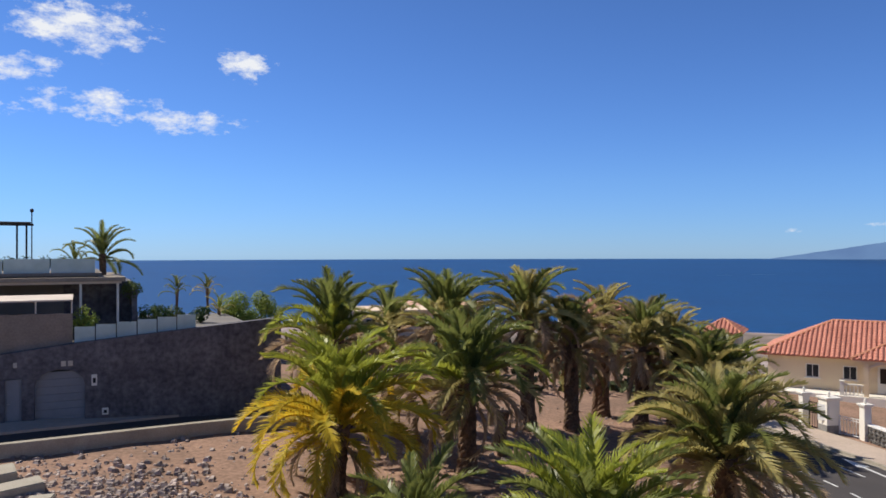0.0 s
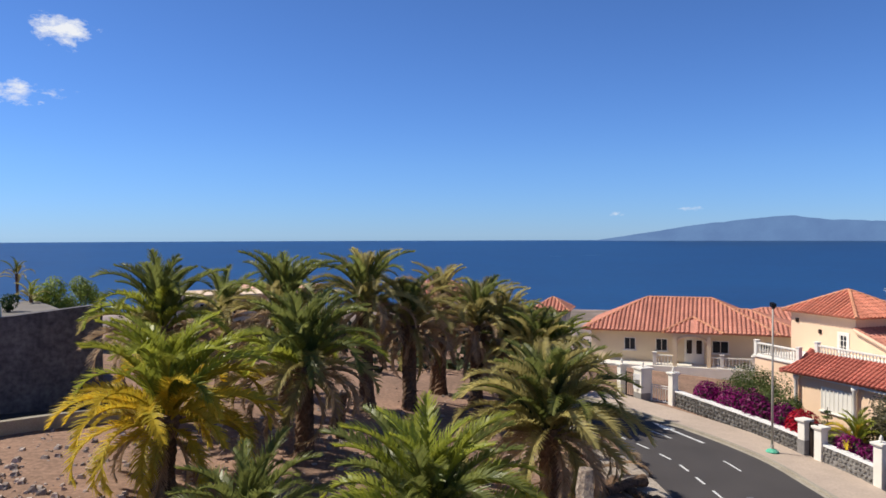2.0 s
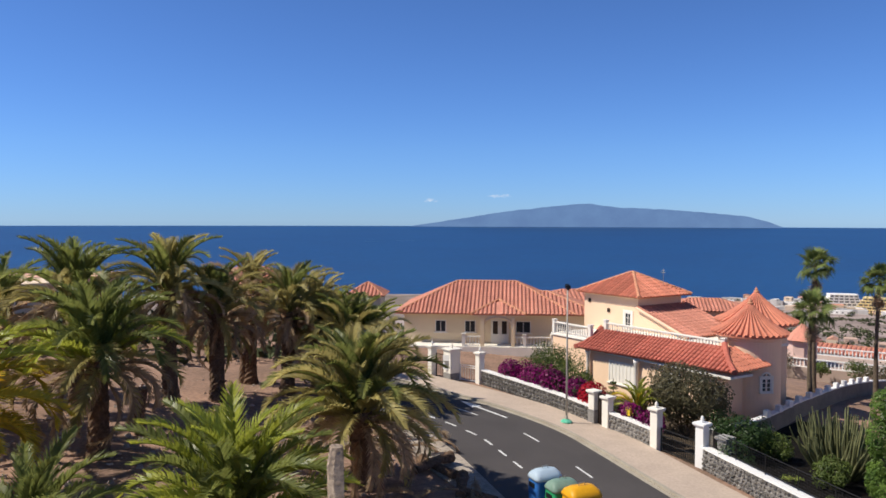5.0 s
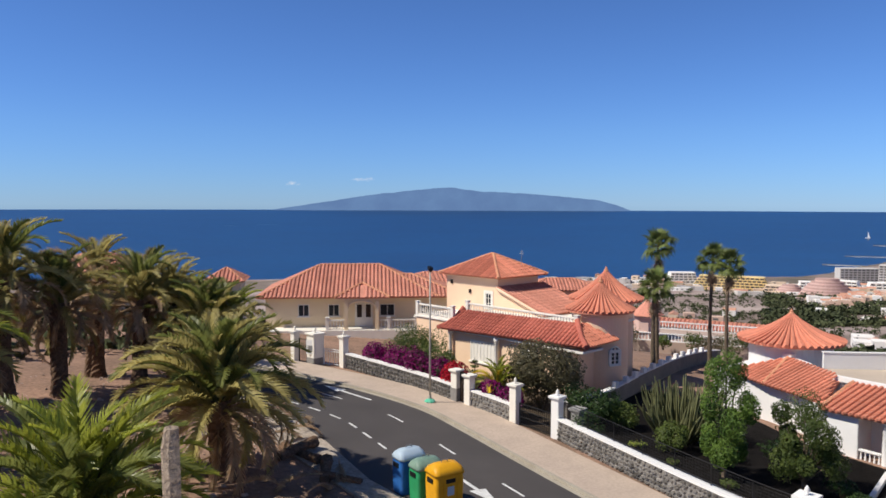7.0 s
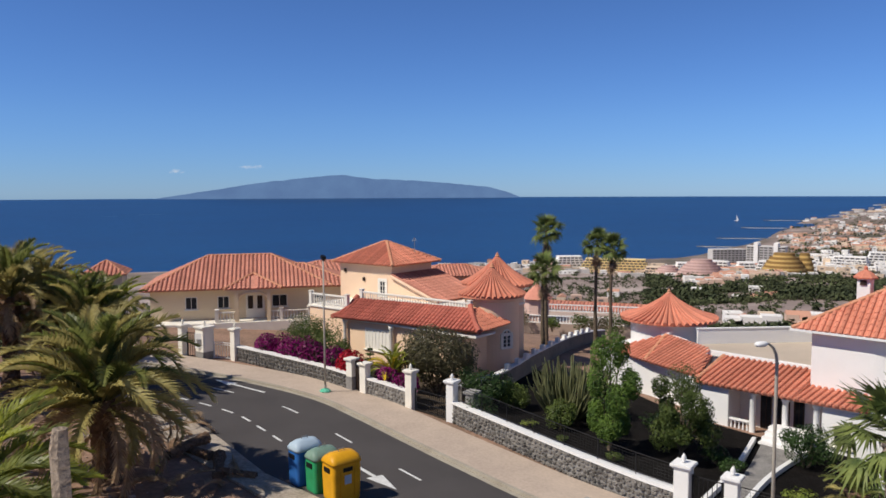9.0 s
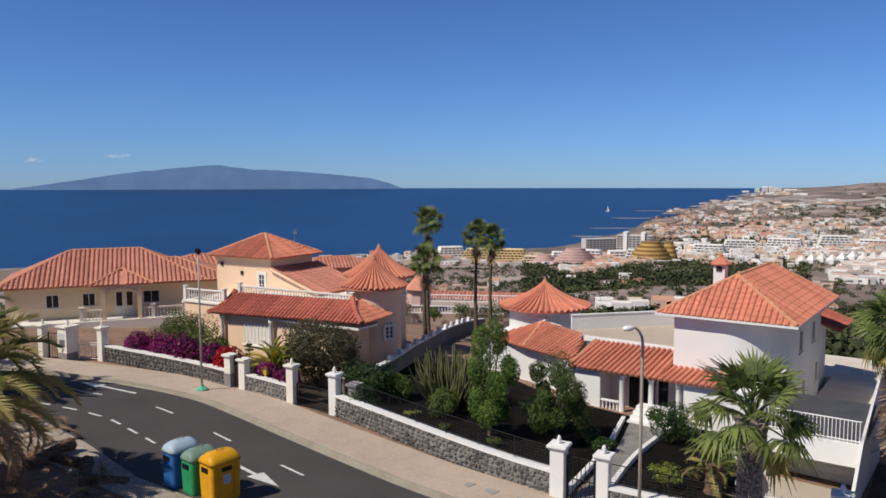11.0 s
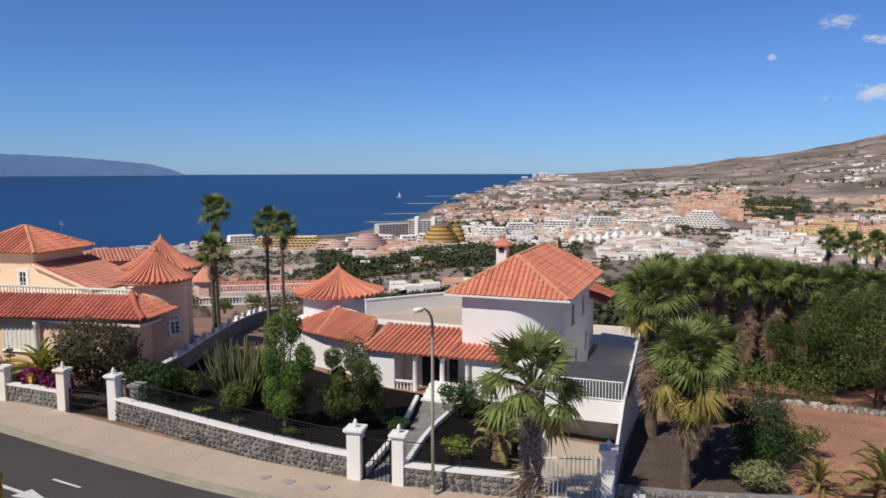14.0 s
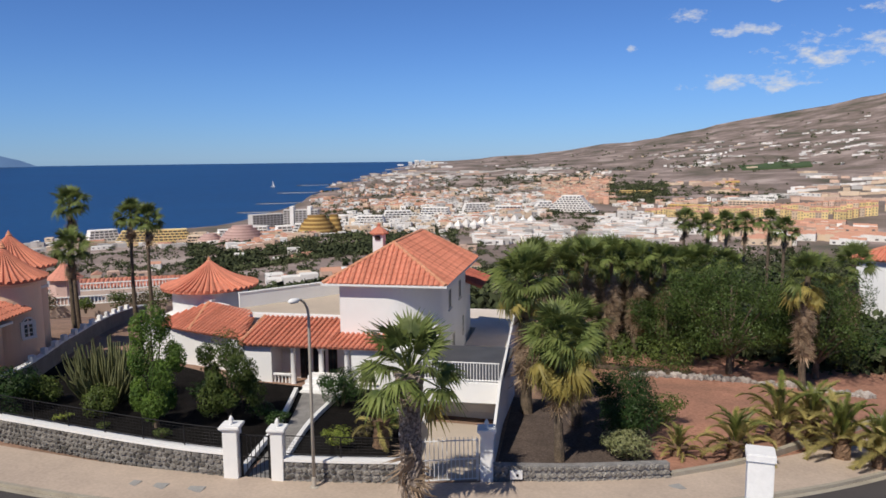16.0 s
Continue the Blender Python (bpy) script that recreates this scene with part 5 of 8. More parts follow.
def bottle_bank(x, y, rz, mat, lid, label, h=1.35, w=0.62, d=0.5):
    """A tall recycling container: tapering body with rounded corners, a humped lid, feed slots and a lifting loop."""
    root = thing("recycling_bin", label, "recycling bin", pose(x, y, ground(x, y) + 0.02, 0, 0, rz), group="recycling bins")

    def shell(levels):
        bm = bm_new()
        rings = []
        for z, sx, sy, rr in levels:
            ring = []
            for cx, cy, a0 in ((1, 1, 0), (-1, 1, 90), (-1, -1, 180), (1, -1, 270)):
                for k in range(5):
                    a = radians(a0 + 22.5 * k)
                    ring.append(bm.verts.new((cx * (sx - rr) + rr * math.cos(a), cy * (sy - rr) + rr * math.sin(a), z)))
            rings.append(ring)
        n = len(rings[0])
        for r0, r1 in zip(rings, rings[1:]):
            for k in range(n):
                bm.faces.new((r0[k], r0[(k + 1) % n], r1[(k + 1) % n], r1[k]))
        bm.faces.new(rings[-1])
        bm.faces.new(rings[0][::-1])
        return bm

    part("body", shell([(0.0, w * 0.9, d * 0.9, 0.1), (0.1, w * 0.94, d * 0.94, 0.12), (h * 0.75, w, d, 0.14), (h, w * 0.98, d * 0.98, 0.16)]), mat, root)
    part("lid", shell([(h - 0.02, w * 1.04, d * 1.06, 0.16), (h + 0.06, w * 1.05, d * 1.07, 0.18), (h + 0.2, w * 0.98, d * 0.86, 0.2), (h + 0.31, w * 0.8, d * 0.52, 0.2), (h + 0.35, w * 0.5, d * 0.3, 0.12)]), lid, root, smooth=True)
    for sx in (-1, 1):
        part("rib", box(bm_new(), sx * w * 0.5 - 0.03, -d - 0.02, 0.15, sx * w * 0.5 + 0.03, -d * 0.93, h * 0.85, 0.01), mat, root)
        part("feed_slot", box(bm_new(), sx * w - 0.03, -0.2, h - 0.32, sx * w + 0.012, 0.2, h - 0.14, 0.01), METAL_DARK, root)
    part("feed_slot", box(bm_new(), -0.2, -d - 0.014, h - 0.3, 0.2, -d + 0.03, h - 0.14, 0.01), METAL_DARK, root)
    part("sticker", box(bm_new(), -0.14, -d - 0.012, h - 0.75, 0.14, -d + 0.02, h - 0.42, 0.004), PALE_LID, root)
    part("lifting_loop", tube(bm_new(), [(-0.12, 0, h + 0.33), (-0.12, 0, h + 0.44), (0.12, 0, h + 0.44), (0.12, 0, h + 0.33)], 0.02, 6), METAL_GREY, root)
    return root


GREY_GREEN = material("grey_green_lid", (0.20, 0.30, 0.24), 0.5, (0.15, 0.24, 0.19), 2.0, 0.15)
bottle_bank(16.3, 23.4, -4, BLUE, PALE_LID, "blue recycling bin with pale humped lid", 1.38, 0.56, 0.4)
bottle_bank(16.4, 22.4, -4, GREEN, GREY_GREEN, "green recycling bin with grey-green humped lid", 1.3, 0.56, 0.4)
bottle_bank(16.5, 21.35, -6, YELLOW, YELLOW, "yellow recycling bin with rounded yellow lid", 1.42, 0.6, 0.46)


def street_lamp(x, y, h, rz, mat, label, head=True, reach=1.0):
    root = thing("street_lamp", label, "street lamp", pose(x, y, ground(x, y) + 0.13, 0, 0, rz), group="street lamps")
    pts = [(0, 0, 0), (0, 0, h * 0.55), (0, 0, h - 0.7)] + [(reach * (1 - math.cos(q)) * 0.62, 0, h - 0.7 + 0.7 * math.sin(q)) for q in (0.4, 0.8, 1.2, 1.57)]
    if not head:
        pts = [(0, 0, 0), (0, 0, h * 0.5), (0, 0, h)]
    n = len(pts)
    part("pole", tube(bm_new(), pts, [0.062 - 0.03 * i / n for i in range(n)], 10), mat, root, smooth=True)
    part("base_plate", lathe(bm_new(), [(0.18, 0.0), (0.18, 0.03), (0.09, 0.05), (0.085, 0.4), (0.06, 0.42)], 12), mat, root)
    if head:
        bm = bm_new()
        lathe(bm, [(0.05, -0.12), (0.13, -0.1), (0.17, 0.0), (0.13, 0.1), (0.03, 0.13)], 12)
        part("lamp_head", bm, WHITE, root, m=Matrix.Translation((reach * 0.62 + 0.12, 0, h - 0.03)) @ Matrix.Diagonal((1.6, 0.9, 0.7, 1)), smooth=True)
    else:
        bm = bm_new()
        box(bm, -0.45, -0.05, h - 0.02, 0.45, 0.05, h + 0.05, 0.01)
        part("bracket", bm, METAL_DARK, root)
        for sx in (-0.35, 0.3):
            bm = bm_new()
            box(bm, sx - 0.14, -0.12, h + 0.05, sx + 0.14, 0.12, h + 0.28, 0.03)
            part("floodlight", bm, METAL_DARK, root)
    return root


street_lamp(25.2, 9.2, 7.15, 160, LAMP_PAINT, "grey street lamp with curved arm and white head")
street_lamp(25.0, 34.2, 7.55, 60, LAMP_PAINT, "slim grey pole with dark floodlights on top", head=False)
bm = lathe(bm_new(), [(0.3, 0), (0.34, 0.06), (0.26, 0.14), (0.12, 0.2), (0.1, 0.22)], 9)
solid("pole_wrap", bm, material("green_sheet", (0.06, 0.42, 0.25), 0.6, (0.2, 0.5, 0.38), 3.0, 0.2), "green plastic sheet round the foot of a pole", "plastic sheet", pose(25.0, 34.2, ground(25, 34.2) + 0.14))
# white pillar close to the corner of the street
bm = bm_new()
box(bm, -0.085, -0.085, 0, 0.085, 0.085, 1.64, 0.008)
box(bm, -0.095, -0.095, 1.64, 0.095, 0.095, 1.70, 0.008)
solid("white_pillar", bm, WHITE, "plain white square pillar on the lower terrace", "pillar", pose(5.68, -1.75, 6.9, 0, 0, -8))
# slim post on the terrace edge
bm = tube(bm_new(), [(0, 0, 0), (0.004, 0, 0.3), (0.0, 0.003, 0.55), (0.004, 0, 0.62)], [0.032, 0.030, 0.031, 0.024], 9)
solid("fence_post", bm, material("weathered_post", (0.42, 0.33, 0.24), 0.9, (0.25, 0.19, 0.14), 14.0, 0.3, 0.6, 60), "weathered beige post on the terrace parapet", "post", pose(1.22, 2.35, 9.24))

bm = strip(bm_new(), offset_line(KERB_LINE, 0.0), offset_line(KERB_LINE, 0.26), -0.1, 0.036)
solid("gutter", bm, KERB, "pale concrete gutter strip beside the kerb", "gutter", kind="structure")


# ---------------------------------------------------------------- plants
LEAF_DARK = leaf_material("leaf_dark_green", (0.045, 0.085, 0.022), (0.028, 0.055, 0.016), 0.2, 2.0, 0.25)
LEAF_MID = leaf_material("leaf_green", (0.155, 0.20, 0.05), (0.05, 0.08, 0.022), 0.2, 1.2, 0.35)
LEAF_BRIGHT = leaf_material("leaf_bright_green", (0.17, 0.26, 0.05), (0.07, 0.125, 0.028), 0.2, 1.2, 0.4)
LEAF_LIGHT = leaf_material("leaf_light_green", (0.32, 0.37, 0.07), (0.18, 0.24, 0.05), 0.2, 2.0, 0.35)
LEAF_PALE = leaf_material("leaf_pale_variegated", (0.40, 0.40, 0.20), (0.14, 0.16, 0.06), 0.25, 6.0, 0.3)
LEAF_GREY = leaf_material("leaf_grey_green", (0.125, 0.105, 0.055), (0.06, 0.06, 0.032), 0.2, 2.0, 0.3)
FLOWER = leaf_material("bougainvillea_bract", (0.24, 0.006, 0.12), (0.12, 0.004, 0.07), 0.2, 3.0, 0.3)
FLOWER_RED = leaf_material("red_bract", (0.55, 0.012, 0.03), (0.36, 0.01, 0.03), 0.2, 3.0, 0.3)
FAN = leaf_material("fan_leaf_green", (0.225, 0.26, 0.08), (0.095, 0.135, 0.04), 0.35)
FAN_YELLOW = leaf_material("fan_leaf_yellow", (0.46, 0.37, 0.11), (0.30, 0.26, 0.08), 0.25)
FAN_DRY = leaf_material("fan_leaf_dry", (0.46, 0.34, 0.23), (0.23, 0.16, 0.105), 0.3, sheen=0.25)


def leaf_cloud(bm, rnd, centre, radii, count, size, slender=0.45, droop=0.0):
    """Leaves thrown through a lumpy ellipsoid, denser towards its skin."""
    lumps = [(Vector((rnd.gauss(0, 1), rnd.gauss(0, 1), rnd.gauss(0, 1))).normalized(), rnd.uniform(0.75, 1.12)) for _ in range(14)]
    for _ in range(count):
        d = Vector((rnd.gauss(0, 1), rnd.gauss(0, 1), rnd.gauss(0, 1))).normalized()
        lump = max(lumps, key=lambda q: q[0].dot(d))[1]
        r = lump * (0.45 + 0.55 * rnd.random() ** 0.45)
        p = Vector(centre) + Vector((d.x * radii[0], d.y * radii[1], d.z * radii[2])) * r
        n = (d + 0.9 * Vector((rnd.uniform(-1, 1), rnd.uniform(-1, 1), rnd.uniform(-0.4, 1)))).normalized()
        t = n.cross(Vector((rnd.uniform(-1, 1), rnd.uniform(-1, 1), rnd.uniform(-1, 1)))).normalized()
        t = (t + Vector((0, 0, -droop))).normalized()
        b = n.cross(t) * slender
        s = size * rnd.uniform(0.6, 1.3)
        bm.faces.new([bm.verts.new(p + s * q) for q in (-t * 0.5, b * 0.5, t * 0.5, -b * 0.5)])


def shrub(name, x, y, radii, mat, count, size, label, category="shrub", z=0.0, seed=1, stems=5, lumps=4, slender=0.45, flowers=None, group=""):
    rnd = random.Random(seed)
    root = thing(name, label, category, pose(x, y, ground(x, y) + z), group=group)
    bm = bm_new()
    for k in range(stems):
        a = 2 * math.pi * k / stems + rnd.uniform(-0.4, 0.4)
        q = Vector((math.cos(a) * radii[0] * 0.5, math.sin(a) * radii[1] * 0.5, radii[2] * 1.1))
        tube(bm, [(0.05 * math.cos(a), 0.05 * math.sin(a), -0.2), q * 0.4 + Vector((0, 0, 0.1)), q], [0.05, 0.035, 0.012], 5)
    part("woody_base", bm, BARK, root)
    bm = bm_new()
    leaf_cloud(bm, rnd, (0, 0, radii[2]), (radii[0] * 0.85, radii[1] * 0.85, radii[2] * 0.9), count // 2, size, slender)
    for k in range(lumps):
        a = 2 * math.pi * k / lumps + rnd.uniform(-0.5, 0.5)
        f = rnd.uniform(0.35, 0.55)
        leaf_cloud(bm, rnd, (math.cos(a) * radii[0] * 0.6, math.sin(a) * radii[1] * 0.6, radii[2] * rnd.uniform(0.7, 1.35)), [r * f for r in radii], count // (2 * lumps), size, slender)
    part("foliage", bm, mat, root)
    if flowers:
        bm = bm_new()
        leaf_cloud(bm, rnd, (0, 0, radii[2]), [r * 1.08 for r in radii], int(count * 1.3), size * 1.25, 0.8)
        part("blossom", bm, flowers, root)
    return root


def tree(x, y, height, trunk_h, radii, mat, count, size, label, seed=1, limbs=6, radius=0.14, slender=0.4, droop=0.0, lean=0.0, clump=(0.42, 0.62), core=2, low=0.3):
    rnd = random.Random(seed)
    root = thing("tree", label, "tree", pose(x, y, ground(x, y) - 0.05))
    bm = bm_new()
    tube(bm, [(0, 0, 0), (lean * 0.3, 0.03, trunk_h * 0.5), (lean * 0.6, 0, trunk_h), (lean, 0.05, height * 0.8)], [radius * 1.2, radius, radius * 0.85, radius * 0.25], 9)
    part("trunk", bm, BARK, root)
    crown = bm_new()
    for k in range(limbs):
        a = 2 * math.pi * k / limbs + rnd.uniform(-0.4, 0.4)
        z0 = trunk_h * rnd.uniform(0.75, 1.1)
        f = rnd.uniform(0.45, 0.8)
        tip = Vector((lean + math.cos(a) * radii[0] * f, math.sin(a) * radii[1] * f, trunk_h + (height - trunk_h) * rnd.uniform(low, 0.8)))
        bl = tube(bm_new(), [(lean * 0.6, 0, z0), Vector((lean * 0.6, 0, z0)).lerp(tip, 0.5) + Vector((0, 0, 0.15)), tip], [radius * 0.5, radius * 0.32, 0.02], 6)
        part("limb", bl, BARK, root)
        g = rnd.uniform(*clump)
        leaf_cloud(crown, rnd, tip, [r * g for r in radii], count // (limbs + 4), size, slender, droop)
    mid = (trunk_h + height) / 2
    leaf_cloud(crown, rnd, (lean, 0, mid), [r * 0.8 for r in radii], core * count // (limbs + 4), size, slender, droop)
    leaf_cloud(crown, rnd, (lean, 0, height - radii[2] * 0.45), [r * 0.55 for r in radii], core * count // (limbs + 4), size, slender, droop)
    part("crown", crown, mat, root)
    return root


def fan_leaf_mesh(name, mat, seed, droop):
    """A fan leaf on its stalk along +x, the blade split into drooping fingers."""
    rnd = random.Random(seed)
    bm = bm_new()
    tube(bm, [(0, 0, 0), (0.5, 0, 0.03), (0.95, 0, 0.0)], [0.035, 0.025, 0.02], 4, False)
    n = 30
    for k in range(n):
        a = radians(-122 + 244 * (k + 0.5 + rnd.uniform(-0.3, 0.3)) / n)
        L = 0.95 * (0.72 + 0.28 * math.cos(a * 0.75)) * rnd.uniform(0.78, 1.1)
        o = Vector((0.95, 0, 0))
        d = Vector((math.cos(a), math.sin(a), 0))
        side = Vector((-math.sin(a), math.cos(a), 0)) * (0.056 * L)
        fold = 0.035 * (1 if k % 2 else -1)
        m = o + d * L * 0.45 + Vector((0, 0, -0.10 * droop + fold))
        t = o + d * L * rnd.uniform(0.84, 0.98) + Vector((0, 0, -(0.55 + rnd.uniform(-0.15, 0.25)) * droop * L + rnd.uniform(-0.07, 0.07)))
        v = [bm.verts.new(q) for q in (o + d * 0.04, m + side, t, m - side)]
        bm.faces.new((v[0], v[1], v[3]))
        bm.faces.new((v[1], v[2], v[3]))
    return mesh_of(name, bm, mat)


FANS = {k: [fan_leaf_mesh("fan_" + k, m, 3 * i + 1, dr) for i, dr in enumerate((0.35, 0.8, 1.3))] for k, m in (("green", FAN), ("yellow", FAN_YELLOW), ("dry", FAN_DRY))}


SCARRED = material("scarred_palm_trunk", (0.46, 0.37, 0.30), 0.95, (0.085, 0.06, 0.045), 9.0, 0.5, 0.9, 16)


def fan_palm(x, y, crown_z, size, radius, label, seed, leaves=34, dry=10, yellow=0, rough=False, group="fan palms", spread=1.0, skirt=1.0):
    rnd = random.Random(seed)
    z0 = ground(x, y) - 0.1
    h = crown_z - z0
    root = thing("palm_tree", label, "palm tree", Matrix.Translation((x, y, z0)), group=group)
    if rough:
        part("trunk", palm_trunk_mesh(h, radius, seed, 1.1), SCARRED, root)
    else:
        n = max(6, int(h / 0.5))
        lean = rnd.uniform(-0.2, 0.2)
        part("trunk", tube(bm_new(), [(lean * (i / n) ** 2, 0.1 * math.sin(3 * i / n), h * i / n) for i in range(n + 1)], [radius * (1.25 - 0.45 * min(1, 2.2 * i / n)) * (1.05 if i % 2 else 0.97) for i in range(n + 1)], 10), BARK, root)
    for i in range(leaves + yellow + dry):
        t = (i + 0.5) / leaves
        kind = "green" if i < leaves else ("yellow" if i < leaves + yellow else "dry")
        if kind == "green":
            el = 80 - 95 * t * spread + rnd.uniform(-14, 14)
        elif kind == "yellow":
            el = rnd.uniform(-50, -15)
        else:
            el = rnd.uniform(-88, -72)
        s = size * rnd.uniform(0.75, 1.12) / 1.9
        zz = h - 0.05 if kind == "green" else h - 0.2 - (rnd.random() * 0.9 * size * skirt if kind == "dry" else rnd.random() * 0.3 * size)
        m = Matrix.Translation((0, 0, zz)) @ pose(0, 0, 0, 0, 0, i * 137.5 + rnd.uniform(-15, 15)) @ pose(0, 0, 0, 0, -el, 0) @ pose(0, 0, 0, rnd.uniform(-40, 40), 0, 0) @ Matrix.Translation((radius * 0.5, 0, 0)) @ Matrix.Diagonal((s, s * (0.72 if kind == "dry" else 1), s, 1))
        part("fan_leaf", FANS[kind][0 if el > 35 else (1 if el > -10 else 2)], None, root, m=m)
    return root


fan_palm(24.3, 5.3, 3.35, 2.35, 0.36, "fan palm with a thick scarred trunk at the kerb", 21, 26, 4, 1, rough=True, spread=1.0)
fan_palm(31.0, 0.45, 3.0, 1.95, 0.20, "fan palm with green top and yellowing lower leaves", 22, 36, 46, 34, skirt=0.75, spread=1.1)
fan_palm(38.0, 2.4, 4.3, 2.15, 0.27, "tall fan palm with a skirt of dry leaves", 23, 40, 70, 6, skirt=1.7, spread=1.2)
fan_palm(36.4, -0.2, 2.3, 1.9, 0.24, "fan palm with yellowing leaves and dry skirt", 24, 36, 30, 16, skirt=1.1, spread=1.2)
for i, (a, d, z, s) in enumerate(((86.6, 50, 3.7, 1.8), (87.7, 55, 3.1, 1.8), (88.7, 52, 3.2, 1.8), (89.7, 58, 2.6, 1.9), (90.6, 54, 3.3, 1.8), (91.6, 60, 2.5, 1.9), (92.4, 55, 3.2, 1.8), (93.4, 61, 2.4, 1.9), (94.2, 56, 3.0, 1.8), (95.3, 60, 2.4, 1.8), (96.2, 57, 2.9, 1.8), (97.6, 62, 2.0, 1.8), (98.8, 62, 2.2, 1.8), (105.8, 50, 3.4, 1.7), (108.5, 60, 2.9, 1.6), (100.4, 66, 1.6, 1.8))):
    fan_palm(*polar(a, d), z - 0.15, s * 1.15, 0.2, "fan palm with green crown above a long skirt of dry leaves", 30 + i, 24, 80, 1 if i != 13 else 12, skirt=2.0, spread=1.0)
for i, (a, d, z) in enumerate(((97.3, 112, 1.2), (98.9, 116, 0.2), (100.2, 112, 0.8), (101.4, 118, 0.4), (103.0, 112, 1.2), (104.0, 108, 0.6))):
    fan_palm(*polar(a, d), z, 2.3, 0.25, "distant fan palm with dark green crown", 50 + i, 26, 3, 0, skirt=0.5, spread=1.2, group="distant fan palms")
for i, (a, d, z, s) in enumerate(((53.05, 66, 7.2, 1.75), (52.85, 61, 4.2, 1.9), (56.75, 68, 6.0, 1.6), (57.9, 67, 5.6, 1.6))):
    fan_palm(*polar(a, d), z, s, 0.17, "tall slender fan palm with a round green crown", 60 + i, 34, 8, 0, spread=1.15, skirt=0.5, group="tall fan palms behind the villas")

# white villa's garden
tree(30.4, 18.8, 5.9, 0.8, (1.4, 1.4, 2.4), LEAF_BRIGHT, 17000, 0.17, "slender garden tree with bright green foliage", 71, 13, 0.12, 0.32, droop=0.5, clump=(0.26, 0.42), core=1, low=0.05)
tree(32.0, 16.0, 4.5, 0.5, (1.6, 1.6, 1.9), LEAF_MID, 16000, 0.16, "round-topped garden tree with olive green foliage", 72, 12, 0.10, 0.32, clump=(0.26, 0.44), core=1, low=0.05)
shrub("shrub", 31.0, 27.2, (1.7, 1.7, 1.25), LEAF_DARK, 4000, 0.16, "dense dark green shrub on black gravel", seed=73)
shrub("shrub", 31.3, 22.3, (0.95, 0.95, 0.85), LEAF_MID, 2600, 0.13, "rounded yellow-green shrub on black gravel", seed=74)
shrub("shrub", 36.4, 12.0, (1.4, 1.4, 1.1), LEAF_DARK, 4000, 0.13, "clipped dark green shrub by the porch", seed=75)
shrub("shrub", 34.5, 18.0, (1.2, 1.4, 0.9), LEAF_DARK, 1300, 0.16, "low dark shrub beside the house", seed=76)
shrub("shrub", 30.0, 9.9, (0.8, 0.8, 0.55), LEAF_LIGHT, 700, 0.14, "small yellow-green shrub on black gravel", seed=77)
shrub("shrub", 31.8, 9.2, (0.7, 0.7, 0.3), LEAF_GREY, 400, 0.12, "low dry shrub on black gravel", seed=78)
shrub("shrub", 33.4, 7.9, (1.0, 0.9, 0.6), LEAF_MID, 700, 0.15, "green shrub beside the driveway wall", seed=79)
shrub("shrub", 30.2, 23.6, (0.5, 0.5, 0.2), LEAF_LIGHT, 200, 0.1, "small low plant on black gravel", seed=80)
shrub("shrub", 33.0, 14.8, (0.8, 0.8, 0.5), LEAF_DARK, 600, 0.14, "dark low shrub on black gravel", seed=81)
date_palm(30.6, 8.2, ground(30.6, 8.2) + 1.3, 1.5, ["green", "green", "olive"], 82, 26, 0.9, "small young palm with pale green fronds")
cactus = thing("candelabra_cactus", "tall clump of grey-green candelabra cactus stems", "cactus", pose(33.7, 23.4, ground(33.7, 23.4)))
rc = random.Random(83)
CACTUS = material("cactus_skin", (0.19, 0.19, 0.085), 0.7, (0.11, 0.12, 0.055), 2.0, 0.2, vary=0.3)
for k in range(190):
    a, r = rc.uniform(0, 6.28), 1.75 * rc.random() ** 0.6
    foot = Vector((0.45 * r * math.cos(a), 0.45 * r * math.sin(a), 0.1))
    knee = Vector((r * math.cos(a), r * math.sin(a), rc.uniform(0.5, 1.3)))
    h = rc.uniform(2.5, 3.6) - 0.42 * r * r * rc.uniform(0.5, 1.1)
    part("stem", tube(bm_new(), [foot, knee, knee + Vector((0.3 * r * math.cos(a), 0.3 * r * math.sin(a), (h - knee.z) * 0.6)), knee + Vector((0.42 * r * math.cos(a + 0.2), 0.42 * r * math.sin(a + 0.2), h - knee.z))], [0.04, 0.055, 0.05, 0.025], 6), CACTUS, cactus)
cactus_low = shrub("shrub", 32.4, 26.3, (1.0, 1.0, 0.8), LEAF_MID, 2200, 0.14, "green shrub beside the cactus clump", seed=84)
shrub("shrub", 29.6, 21.0, (0.35, 0.35, 0.18), LEAF_MID, 300, 0.09, "tuft of low green plants on black gravel", seed=91)
shrub("shrub", 32.8, 20.3, (0.9, 0.8, 0.55), LEAF_DARK, 1200, 0.13, "dark low shrub on black gravel", seed=92)
shrub("shrub", 33.6, 17.0, (0.8, 0.8, 0.6), LEAF_DARK, 1200, 0.13, "dark low shrub between garden trees", seed=93)
shrub("shrub", 29.2, 17.8, (0.45, 0.45, 0.25), LEAF_MID, 400, 0.1, "small green shrub on black gravel", seed=94)
shrub("shrub", 32.2, 13.7, (0.7, 0.6, 0.4), LEAF_DARK, 900, 0.12, "dark green shrub beside the entrance path", seed=95)

